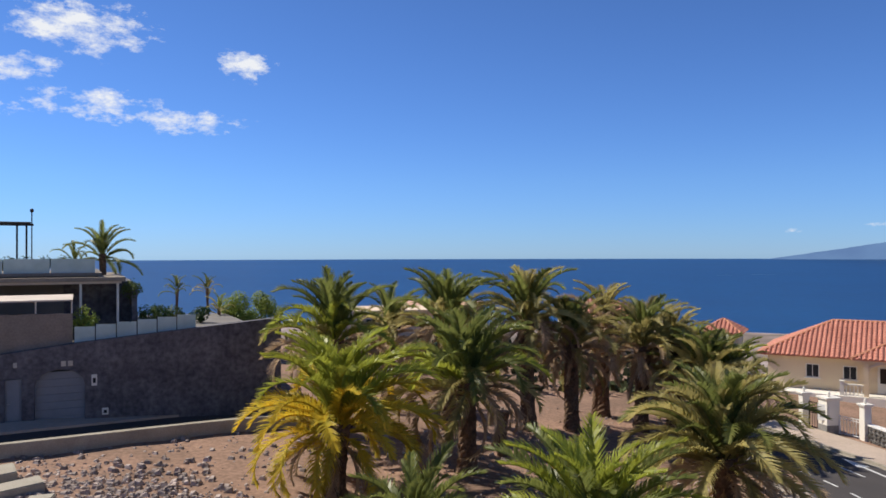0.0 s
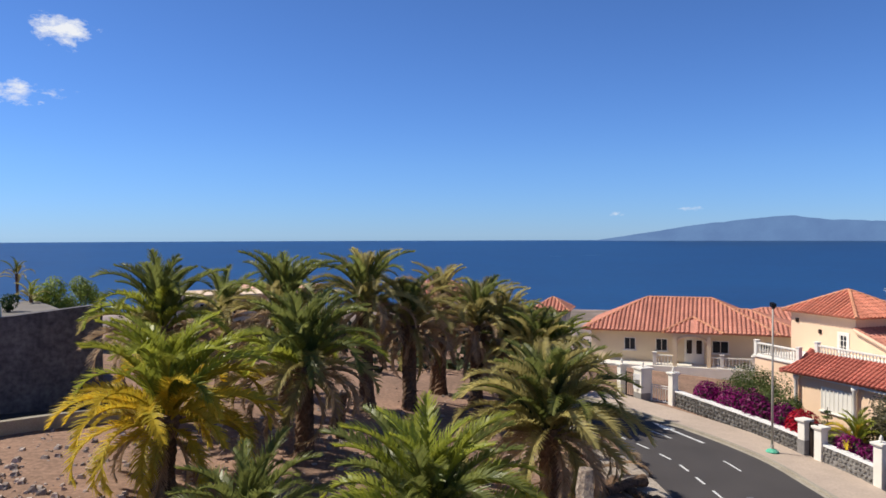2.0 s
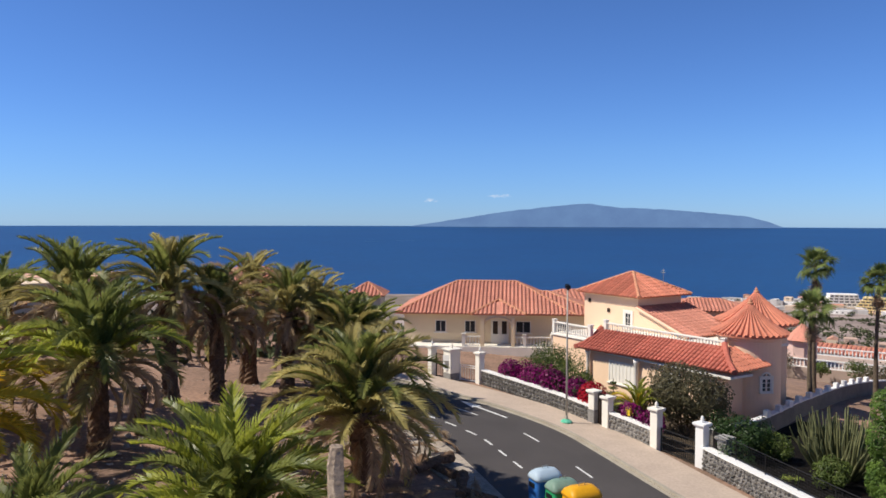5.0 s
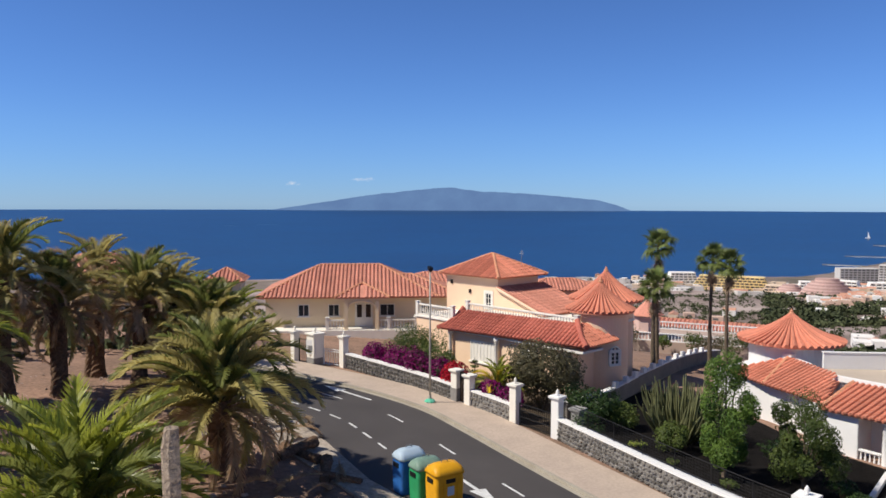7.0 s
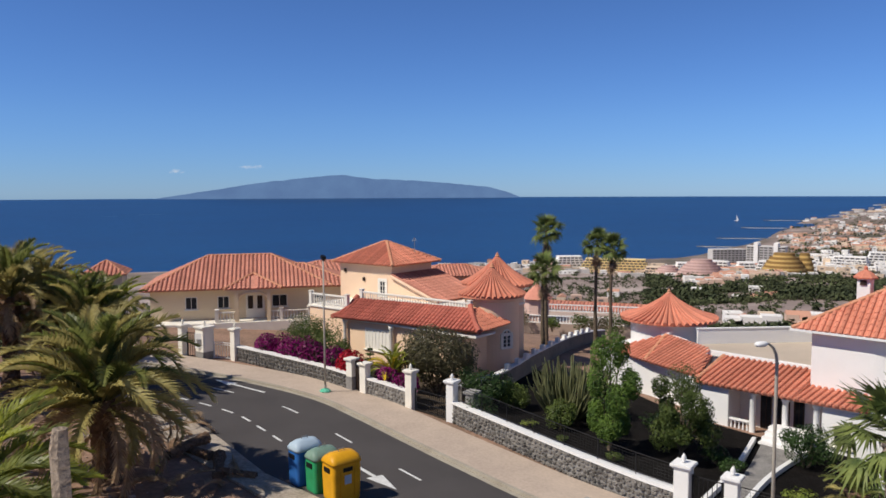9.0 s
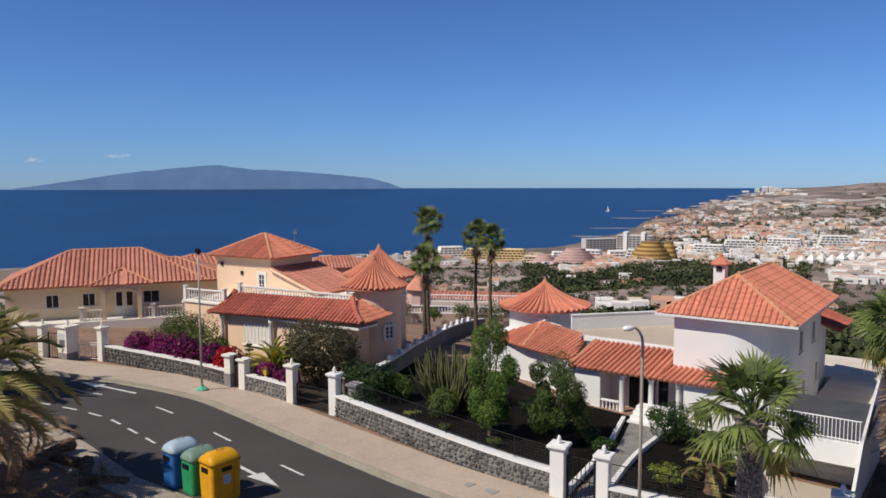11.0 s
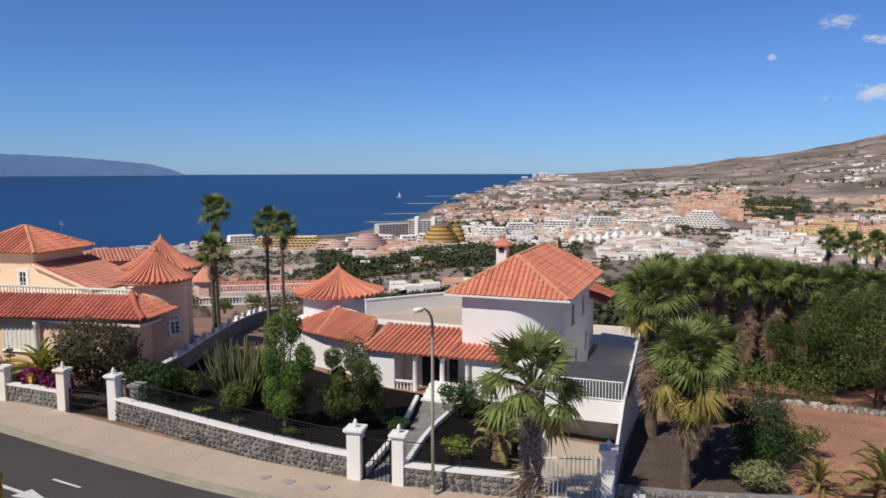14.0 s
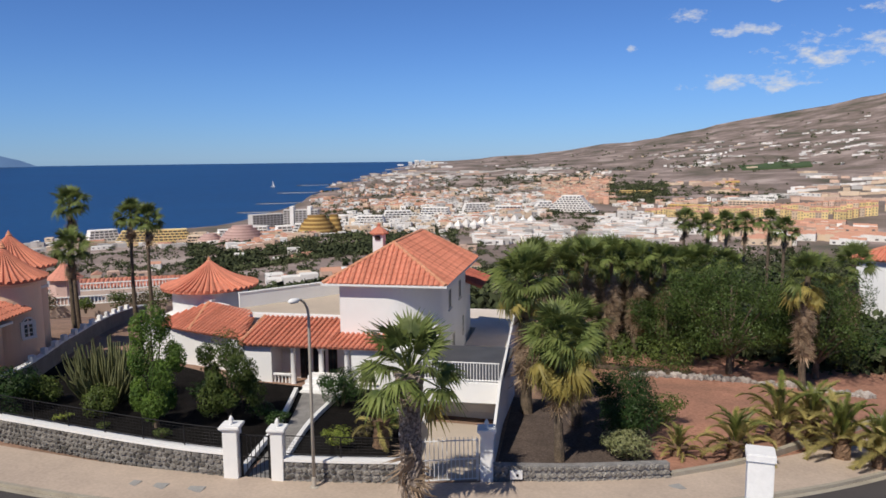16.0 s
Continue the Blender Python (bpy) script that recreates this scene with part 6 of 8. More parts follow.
# peach villa's garden
shrub("shrub", 30.7, 30.9, (2.3, 2.9, 2.25), LEAF_GREY, 16000, 0.17, "large round grey-brown bush behind the stone wall", seed=85, lumps=7)
shrub("shrub", 29.5, 42.5, (1.5, 3.0, 1.75), LEAF_MID, 9000, 0.13, "dark green shrub behind the flowering hedge", seed=86, lumps=6)
shrub("shrub", 28.6, 38.6, (1.2, 2.2, 1.5), LEAF_MID, 6000, 0.13, "dark green shrub behind the flowering hedge", seed=87)
shrub("shrub", 27.9, 24.9, (0.9, 1.1, 1.1), LEAF_DARK, 1000, 0.15, "dark shrub beside the gate pillar", seed=88)
date_palm(28.6, 32.4, ground(28.6, 32.4) + 1.25, 1.9, ["bright", "yellow", "bright"], 89, 34, 0.8, "low palm with yellow-green fronds behind the wall")
date_palm(29.2, 40.4, ground(29.2, 40.4) + 1.9, 1.0, ["green", "olive"], 90, 16, 0.9, "small palm by the villa's white corner")
conifer = thing("young_conifer", "small layered conifer with dark green tiers", "tree", pose(28.3, 34.2, ground(28.3, 34.2)))
part("trunk", tube(bm_new(), [(0, 0, 0), (0, 0, 2.6)], [0.06, 0.015], 6), BARK, conifer)
for k in range(7):
    bm = bm_new()
    rr = 0.85 * (1 - k / 7.5)
    for j in range(7):
        a = 2 * math.pi * j / 7 + 0.4 * k
        leaf_cloud(bm, rc, (0.55 * rr * math.cos(a), 0.55 * rr * math.sin(a), 0.6 + 0.29 * k), (0.4 * rr + 0.05, 0.4 * rr + 0.05, 0.07), 30, 0.09)
    part("tier", bm, LEAF_MID, conifer)
for i, (s0, s1, mat) in enumerate(((0.6, 2.2, FLOWER), (2.4, 4.4, FLOWER), (4.6, 6.6, FLOWER), (6.7, 8.3, FLOWER), (8.4, 9.6, FLOWER_RED))):
    p, d = along(smooth_line(WALL_A, 0.6), (s0 + s1) / 2 + 0.3)
    r = (s1 - s0) / 2 + 0.25
    shrub("bougainvillea", p.x + 1.0, p.y + 0.1, (0.85, r, 0.95 + 0.07 * (i % 3)), LEAF_DARK, 1700, 0.11, "bougainvillea in full %s bloom over the wall" % ("magenta" if mat is FLOWER else "red"), "flowering shrub", 0.15, 91 + i, 4, 5, flowers=mat, group="bougainvillea hedge")
for i, y in enumerate((31.9, 30.4)):
    shrub("bougainvillea", 27.75, y, (0.65, 0.95, 0.75), LEAF_DARK, 1000, 0.12, "bougainvillea in magenta bloom behind the wall", "flowering shrub", 0.3, 97 + i, 4, 4, flowers=FLOWER, group="bougainvillea hedge")

# garden beside the white villa
CROWN = leaf_material("crown_green", (0.105, 0.155, 0.038), (0.03, 0.05, 0.014), 0.25, 0.9, 0.3)
for x, y, h, th, rad, n, label, seed in ((51.6, -10.0, 7.6, 1.5, (4.6, 4.6, 3.2), 26000, "broad spreading tree with a loose green crown", 101),
                                         (53.0, -6.0, 5.4, 1.4, (2.8, 2.8, 2.2), 11000, "small spreading tree with grey trunk and green crown", 102),
                                         (52.0, -15.5, 7.3, 1.4, (3.8, 3.8, 3.2), 19000, "spreading green tree at the edge of the garden", 103),
                                         (57.0, -9.5, 6.4, 2.0, (3.0, 3.6, 2.2), 12000, "green tree at the back of the garden", 99)):
    tree(x, y, h, th, rad, CROWN, n, 0.17, label, seed, 20, 0.2, 0.4, 0.35, clump=(0.28, 0.46), core=1, low=0.08)
shrub("shrub", 35.0, -2.4, (2.2, 1.7, 1.9), LEAF_DARK, 12000, 0.17, "dark oleander bush beside the fan palms", seed=104, lumps=6, slender=0.25)
shrub("shrub", 32.0, -2.4, (1.1, 1.2, 0.75), LEAF_PALE, 2400, 0.17, "pale variegated shrub above the stone wall", seed=105, slender=0.3)
shrub("shrub", 37.8, -4.4, (1.2, 1.2, 1.0), LEAF_MID, 1300, 0.2, "green shrub on the edge of red earth", seed=106, slender=0.3)
for i, (a, d, s, h) in enumerate(((97.9, 33.4, 1.2, 0.5), (101.9, 34.0, 1.9, 0.9), (104.6, 37.5, 2.3, 1.2), (106.6, 38.5, 2.3, 1.3), (108.6, 36.5, 2.2, 1.1), (111.0, 36.0, 2.0, 1.0))):
    x, y = polar(a, d)
    date_palm(x, y, ground(x, y) + h, s, ["green", "olive", "olive"], 107 + i, 30, 0.8, "small bushy date palm on red earth")
rh = random.Random(120)


def hedge(name, pts, w, h, mat, count, size, label):
    line = smooth_line(pts, 1.0)
    bm = bm_new()
    total = sum((b - a).length for a, b in zip(line, line[1:]))
    for k in range(int(total / 1.2) + 1):
        p, d = along(line, 1.2 * k)
        leaf_cloud(bm, rh, (p.x, p.y, ground(p.x, p.y) + h * 0.5), (w * rh.uniform(0.9, 1.15), w * rh.uniform(0.9, 1.15), h * 0.56 * rh.uniform(0.9, 1.1)), count, size)
    root = thing(name, label, "hedge")
    part("foliage", bm, mat, root)
    part("woody_base", strip(bm_new(), offset_line(line, 0.25), offset_line(line, -0.25), -0.1, h * 0.12), BARK, root)


hedge("hedge", [polar(a, 50.5) for a in (88.0, 90.5, 93, 96, 98.5)], 0.9, 2.6, LEAF_MID, 800, 0.17, "clipped green hedge in front of the fan palms")
hedge("hedge", [(60, 4), (63, -2), (64, -9), (62, -17)], 1.4, 3.4, LEAF_DARK, 330, 0.32, "tall dark green hedge at the back of the garden")
hedge("hedge", [(56.5, -15.5), (56, -20), (53, -27)], 1.3, 2.9, LEAF_DARK, 330, 0.32, "tall dark green hedge at the back of the garden")
ROCK = material("pale_rock", (0.42, 0.37, 0.33), 0.95, (0.24, 0.21, 0.19), 1.5, 0.25, 0.5, 9, vary=0.3)
rocks = []
for k in range(5):
    bm = bm_new()
    bmesh.ops.create_icosphere(bm, subdivisions=1, radius=0.5)
    for v in bm.verts:
        v.co = v.co * (1 + 0.45 * noise.noise(v.co * 2.3 + Vector((7 * k, 3, 1))))
        v.co.z *= 0.75
    rocks.append(mesh_of("rock", bm, ROCK))
border = thing("stone_border", "loose border of pale rubble stones below the trees", "stone border")
l2 = smooth_line([(48.8, -3.5), (49.4, -7.0), (49.2, -12.0), (47.5, -17)], 0.5)
for k in range(90):
    p, d = along(l2, 14.5 * k / 90)
    x, y, q = p.x + rh.uniform(-0.3, 0.3), p.y, rh.uniform(0.3, 0.75)
    part("rock", rocks[k % 5], None, border, m=Matrix.Translation((x, y, ground(x, y) + 0.2 * q)) @ Matrix.Rotation(rh.uniform(0, 6.28), 4, "Z") @ Matrix.Diagonal((q, q * 0.8, q, 1)))

# ---------------------------------------------------------------- the house above the dark wall
LEFT = pose(-21, 35.5, 0, 0, 0, 25.97)


def left_pt(u, v, z=0.0):
    return LEFT @ Vector((u, v, z))


WOODPANEL = material("grey_timber_panel", (0.30, 0.25, 0.20), 0.85, (0.24, 0.20, 0.16), 1.0, 0.12, 0.2, 10)
FROST = material("frosted_glass", (0.50, 0.63, 0.61), 0.25, (0.40, 0.52, 0.50), 0.8, 0.05)
CANVAS = material("awning_canvas", (0.66, 0.58, 0.50), 0.9, (0.60, 0.52, 0.44), 1.0, 0.06)
DOORGREY = material("grey_door_paint", (0.27, 0.28, 0.30), 0.6, (0.23, 0.24, 0.26), 1.0, 0.06)
wallroot = thing("retaining_wall", "high dark basalt retaining wall with garage and door", "wall", LEFT)
bm = bm_new()
WTOP = lambda u, v=0: piecewise(u, (-12, 4.9), (0, 5.9), (3, 6.27), (8.9, 6.78), (13.3, 7.15))
us = [-12, -6, 0.05, 0.75, 1.3, 3.5, 6, 9, 13.3]
gz0 = lambda u: ground(*left_pt(u, 0).to_2d())
# wall in pieces round the openings: side door and arched garage
for a, b in zip(us, us[1:]):
    lo_a, lo_b = gz0(a) - 0.5, gz0(b) - 0.5
    if (a, b) == (0.05, 0.75):
        lo_a = lo_b = gz0(a) + 2.15
    if (a, b) == (1.3, 3.5):
        lo_a = lo_b = gz0(a) + 2.55
    q = [(a, lo_a), (b, lo_b), (b, WTOP(b)), (a, WTOP(a))]
    f0 = [bm.verts.new((u, 0, z)) for u, z in q]
    f1 = [bm.verts.new((u, 0.6, z)) for u, z in q]
    bm.faces.new(f0)
    bm.faces.new(f1[::-1])
    for k in range(4):
        bm.faces.new((f0[(k + 1) % 4], f0[k], f1[k], f1[(k + 1) % 4]))
bmesh.ops.recalc_face_normals(bm, faces=bm.faces)
part("masonry", bm, DARKWALL, wallroot)
bm = bm_new()
for k in range(8):
    a0, a1 = math.pi * k / 8, math.pi * (k + 1) / 8
    zt = gz0(1.3) + 2.55
    pts = [(2.4 - 1.1 * math.cos(a0), zt - 0.8 + 0.8 * math.sin(a0)), (2.4 - 1.1 * math.cos(a1), zt - 0.8 + 0.8 * math.sin(a1))]
    v = [bm.verts.new(p) for p in ((pts[0][0], 0.02, pts[0][1]), (pts[1][0], 0.02, pts[1][1]), (pts[1][0], 0.02, zt + 0.02), (pts[0][0], 0.02, zt + 0.02))]
    w = [bm.verts.new(p.co + Vector((0, 0.5, 0))) for p in v]
    bm.faces.new(v)
    bm.faces.new(w[::-1])
    for j in range(4):
        bm.faces.new((v[(j + 1) % 4], v[j], w[j], w[(j + 1) % 4]))
bmesh.ops.recalc_face_normals(bm, faces=bm.faces)
part("arch", bm, DARKWALL, wallroot)
bm = bm_new()
for k in range(7):
    box(bm, 1.3, 0.25, gz0(2.4) - 0.1 + 0.37 * k, 3.5, 0.32, gz0(2.4) + 0.26 + 0.37 * k, 0.01)
solid("garage_door", bm, DOORGREY, "grey panelled garage door in the dark wall", "garage door", LEFT)
bm = bm_new()
box(bm, 0.05, 0.12, gz0(0.8) - 0.1, 0.75, 0.2, gz0(0.8) + 2.15, 0.01)
box(bm, 0.13, 0.10, gz0(0.8) + 0.15, 0.67, 0.13, gz0(0.8) + 1.95, 0.01)
dr = solid("side_door", bm, DOORGREY, "grey metal side door in the dark wall", "door", LEFT)
part("handle", tube(bm_new(), [(0.14, 0.05, gz0(0.8) + 1.0), (0.26, 0.05, gz0(0.8) + 1.0)], 0.02, 6), METAL_GREY, dr)
# the number plates become plain pale bars
for u, z, w, h in ((2.55, 5.3, 0.22, 0.26), (2.85, 5.3, 0.22, 0.26), (0.48, 5.35, 0.16, 0.24)):
    bm = bm_new()
    box(bm, u - w / 2, -0.03, z - h / 2, u + w / 2, 0.01, z + h / 2, 0.008)
    solid("number_plate", bm, material("pale_plate", (0.62, 0.56, 0.46), 0.7), "pale plain house number plate on the wall", "plate", LEFT)
for u, z, w, h in ((3.92, 4.4, 0.26, 0.56), (4.42, 2.8, 0.3, 0.34)):
    bm = bm_new()
    box(bm, u - w / 2, -0.05, z - h / 2, u + w / 2, 0.01, z + h / 2, 0.01)
    mb = solid("meter_box", bm, TRIM, "small white meter box on the dark wall", "meter box", LEFT)
    bm = bm_new()
    box(bm, u - w * 0.25, -0.07, z - h * 0.25, u + w * 0.25, -0.05, z + h * 0.2, 0.008)
    part("hatch", bm, METAL_DARK, mb)
# glass parapet
gl = thing("glass_balustrade", "frosted glass balustrade with slim posts on the wall", "balustrade", LEFT)
for k in range(6):
    a, b = 3.03 + 0.973 * k, 3.03 + 0.973 * (k + 1) - 0.05
    bm = bm_new()
    f0 = [bm.verts.new((u, 0.4, z)) for u, z in ((a, WTOP(a) - 0.02), (b, WTOP(b) - 0.02), (b, WTOP(b) + 0.68), (a, WTOP(a) + 0.78))]
    f1 = [bm.verts.new(v.co + Vector((0, 0.03, 0))) for v in f0]
    bm.faces.new(f0)
    bm.faces.new(f1[::-1])
    for j in range(4):
        bm.faces.new((f0[(j + 1) % 4], f0[j], f1[j], f1[(j + 1) % 4]))
    bmesh.ops.recalc_face_normals(bm, faces=bm.faces)
    part("pane", bm, FROST, gl)
    part("post", tube(bm_new(), [(a - 0.03, 0.42, WTOP(a) - 0.05), (a - 0.03, 0.42, WTOP(a) + 0.85)], 0.025, 6), METAL_DARK, gl)
# timber-clad box and awning
tb = thing("timber_screen", "grey timber-clad screen wall on the terrace", "screen", LEFT)
for k in range(37):
    u = -11.85 + 0.4 * k
    bm = bm_new()
    box(bm, u, 0.5, WTOP(u) - 0.1, u + 0.40, 0.62, 7.72 + 0.02 * (k % 3), 0.006)
    part("board", bm, WOODPANEL, tb)
aw = thing("awning", "pale canvas awning on thin posts", "awning", LEFT)
bm = bm_new()
box(bm, -12, 0.9, 8.30, 2.95, 3.6, 8.38)
bm.transform(Matrix.Translation((0, 0, 0)) @ pose(0, 0, 0, 3, 0, 0))
part("canvas", bm, CANVAS, aw)
for u in (-8, -3, 1.3, 2.9):
    part("post", tube(bm_new(), [(u, 1.0, 6.2), (u, 1.0, 8.38)], 0.04, 6), TRIM, aw)
# the house itself
hr = thing("house", "modern flat-roofed house with dark shaded veranda and glass roof terrace", "house", LEFT)
HOUSEGREY = material("grey_render_dark", (0.22, 0.20, 0.18), 0.85, (0.18, 0.165, 0.15), 0.6, 0.1)
# veranda walls borrow the dark basalt colour to show the shaded interior
for name, mat, q in (("wall", HOUSEGREY, (-16, 8.0, 3.0, 2.4, 18, 9.1)), ("veranda_wall", DARKWALL, (2.4, 8.2, 3.0, 6.2, 18, 9.0)), ("veranda_side", DARKWALL, (6.0, 6.2, 3.0, 6.3, 8.2, 8.6)),
                     ("floor", HOUSEGREY, (-16, 0.6, 3.0, 13.2, 18, 6.15)), ("roof_slab", WOODPANEL, (-16, 4.8, 9.15, 5.6, 18.5, 9.38)), ("soffit", CANVAS, (-16, 5.0, 9.02, 5.4, 18, 9.15)),
                     ("upper_slab", WOODPANEL, (-16, 5.8, 9.45, 4.4, 18, 9.62)), ("upper_base", HOUSEGREY, (-16, 6.0, 9.38, 4.2, 17.5, 9.45))):
    bm = bm_new()
    box(bm, q[0], q[1], q[2], q[3], q[4], q[5])
    part(name, bm, mat, hr)
for u in (3.3, 5.2):
    part("post", tube(bm_new(), [(u, 5.2, 6.1), (u, 5.2, 9.1)], 0.07, 8), TRIM, hr)
for k in range(7):
    a = -12 + 2.3 * k
    bm = bm_new()
    box(bm, a, 6.0, 9.62, a + 2.24, 6.04, 10.42)
    part("glass_panel", bm, FROST, hr)
pg = thing("pergola", "thin steel pergola frame on the roof terrace", "pergola", LEFT)
for u in (-8, -3.6, 0.0, 0.48):
    part("post", tube(bm_new(), [(u, 8.2, 9.6), (u, 8.2, 12.5)], 0.055, 6), METAL_DARK, pg)
for v in (8.2, 11.0):
    part("beam", tube(bm_new(), [(-9, v, 12.5), (0.7, v, 12.5)], 0.07, 6), METAL_DARK, pg)
part("mast", tube(bm_new(), [(0.75, 8.2, 9.6), (0.75, 8.2, 13.2)], 0.035, 6), METAL_DARK, pg)
part("mast_head", lathe(bm_new(), [(0.02, 0), (0.1, 0.05), (0.1, 0.2), (0.02, 0.25)], 8), METAL_DARK, pg, m=Matrix.Translation((0.75, 8.2, 13.1)))


def on_terrace(fn, u, v, z, *args, **kw):
    p = left_pt(u, v)
    ob = fn(*args, **kw)
    ob.matrix_basis = Matrix.Translation((p.x, p.y, z))
    return ob


for i, u in enumerate((-8.5, -5, -2, -0.4, 0.5, 1.5, 2.4)):
    on_terrace(shrub, u, 7.2, 9.6, "potted_shrub", 0, 0, (0.6, 0.5, 0.55), LEAF_DARK, 500, 0.14, "dark green shrub in a planter on the roof terrace", seed=130 + i, lumps=3)
p = left_pt(4.6, 10.5)
date_palm(p.x, p.y, 10.7, 2.4, ["green", "green", "green"], 140, 22, 0.95, "feathery palm standing beside the house", stem=0.16)
p = left_pt(3.0, 11.0)
date_palm(p.x, p.y, 10.3, 1.7, ["green", "green"], 141, 12, 0.85, "feathery palm behind the roof terrace", stem=0.14)
on_terrace(shrub, 3.5, 1.8, 6.1, "shrub", 0, 0, (0.8, 0.6, 1.0), LEAF_LIGHT, 900, 0.18, "yellow-green shrub beside the awning", seed=142)
for i, (u, v, s) in enumerate(((7.2, 9.0, 0.9), (8.0, 11.0, 0.8), (9.0, 12.0, 0.7), (10.4, 10, 0.7), (6.9, 6.5, 0.5))):
    on_terrace(shrub, u, v, 6.1, "shrub", 0, 0, (s, s, s * 0.9), LEAF_DARK if i % 2 else LEAF_MID, 700, 0.18, "green shrub growing on the terrace", seed=143 + i)
on_terrace(shrub, 6.0, 6.4, 7.9, "climbing_plant", 0, 0, (0.6, 0.9, 0.7), LEAF_MID, 700, 0.15, "climbing plant over the corner of the veranda", seed=149)
for i, (a, d, z, s, mix) in enumerate(((-19.8, 62, 8.2, 1.5, ["green"]), (-17.7, 64, 8.1, 1.7, ["green", "olive"]), (-16.8, 58, 6.8, 1.6, ["bright", "olive"]))):
    x, y = polar(a, d)
    date_palm(x, y, z - 0.2, s * 0.9, mix, 150 + i, 13, 0.7, "small feathery palm beyond the terrace", stem=0.09)

# low wall, rubble and scraps on the plot
l2 = offset_line(LEFT_LINE, 0.02)
low = strip(bm_new(), l2, offset_line(LEFT_LINE, 0.32), -0.6, 0.62)
solid("low_wall", low, KERB, "low beige concrete wall along the side street", "wall", kind="structure")
rr = random.Random(160)
bm = bm_new()
for k in range(5200):
    a = rr.uniform(-33, 24)
    d = rr.uniform(23, 37) if k % 3 else rr.uniform(35, 48)
    x, y = polar(a, d)
    s = rr.choice((0.03, 0.04, 0.06, 0.09, 0.15)) * rr.uniform(0.7, 1.2)
    if k % 2:
        x, y = -13.5 + rr.gauss(0, 3.5), 27.0 + rr.gauss(0, 2.0)
    if (x + 18.4) * 6.1 - (y - 31) * 7.5 < 3 or x > 15.5:
        continue
    z = ground(x, y)
    vs = [bm.verts.new((x + s * q[0] * rr.uniform(0.6, 1.2), y + s * q[1] * rr.uniform(0.6, 1.2), z - 0.04 + s * q[2] * rr.uniform(0.6, 1.1))) for q in ((-1, -1, 0), (1, -1, 0), (1, 1, 0), (-1, 1, 0), (-0.6, -0.6, 1), (0.6, -0.6, 1), (0.6, 0.6, 1), (-0.6, 0.6, 1))]
    for f in ((4, 5, 6, 7), (0, 1, 5, 4), (1, 2, 6, 5), (2, 3, 7, 6), (3, 0, 4, 7)):
        bm.faces.new([vs[i] for i in f])
solid("rubble", bm, material("rubble_stone", (0.46, 0.38, 0.33), 0.95, (0.28, 0.22, 0.19), 2.0, 0.3, vary=0.4, island=True), "loose brown and grey rubble on bare earth", "rubble", kind="stuff")
for i, (x, y, w, d, h, rz) in enumerate(((-15.6, 27.4, 1.5, 0.9, 0.35, 40), (-17.0, 28.0, 1.6, 1.2, 0.5, 35), (-14.4, 26.6, 0.9, 0.5, 0.22, 10))):
    bm = bm_new()
    box(bm, -w / 2, -d / 2, -0.1, w / 2, d / 2, h, 0.04)
    solid("concrete_block", bm, KERB, "broken pale concrete block lying on rubble", "concrete block", pose(x, y, ground(x, y), 4, -3, rz))
# fallen trunks and dry fronds beside the street
for i, (x, y, L, rz, r) in enumerate(((14.6, 27.5, 2.6, 100, 0.24), (13.8, 25.6, 2.0, 60, 0.2), (15.0, 24.8, 1.6, 130, 0.17), (13.2, 28.6, 2.2, 20, 0.2))):
    bm = palm_trunk_mesh(L, r, 170 + i, 1.0)
    solid("felled_trunk", bm, TRUNK, "felled palm trunk lying on the ground", "log", Matrix.Translation((x, y, ground(x, y) + r * 0.8)) @ pose(0, 0, 0, 0, 0, rz) @ pose(0, 0, 0, 0, 90, 0))
for i in range(16):
    x, y = rr.uniform(9.0, 15.6), rr.uniform(23, 34)
    m = Matrix.Translation((x, y, ground(x, y) + 0.5)) @ pose(0, 0, 0, 0, rr.uniform(-12, 8), rr.uniform(0, 360)) @ Matrix.Diagonal((0.7, 0.7, 0.7, 1))
    solid("fallen_frond", FRONDS["dry"][i % 2 + 1], None, "dry brown palm frond lying on the ground", "palm frond", m, group="fallen fronds")
bed("plot_edge", [(15.9, 20), (14.2, 22), (14.0, 30), (15.6, 40), (16.6, 38), (16.2, 30), (15.5, 25)], material("pale_dust", (0.40, 0.34, 0.28), 0.95, (0.30, 0.25, 0.20), 1.2, 0.25, 0.5, 8), "pale dusty verge beside the street", 0.06)
for i, (x, y, h) in enumerate(((2.9, 36.5, 2.2), (9.5, 46.5, 1.9), (12.9, 49.5, 2.2))):
    bm = palm_trunk_mesh(h, 0.24, 180 + i, 1.1)
    solid("palm_stump", bm, TRUNK, "cut palm stump with rough brown bark", "stump", pose(x, y, ground(x, y) - 0.1))

for i, (a, d, h) in enumerate(((-15.4, 60, 5.6), (-13.8, 61, 5.9))):
    x, y = polar(a, d)
    tree(x, y, 7.7 - ground(x, y), 1.0, (1.5, 1.5, 1.6), LEAF_LIGHT, 5000, 0.2, "bright yellow-green tree beyond the dark wall", 190 + i, 6, 0.12)


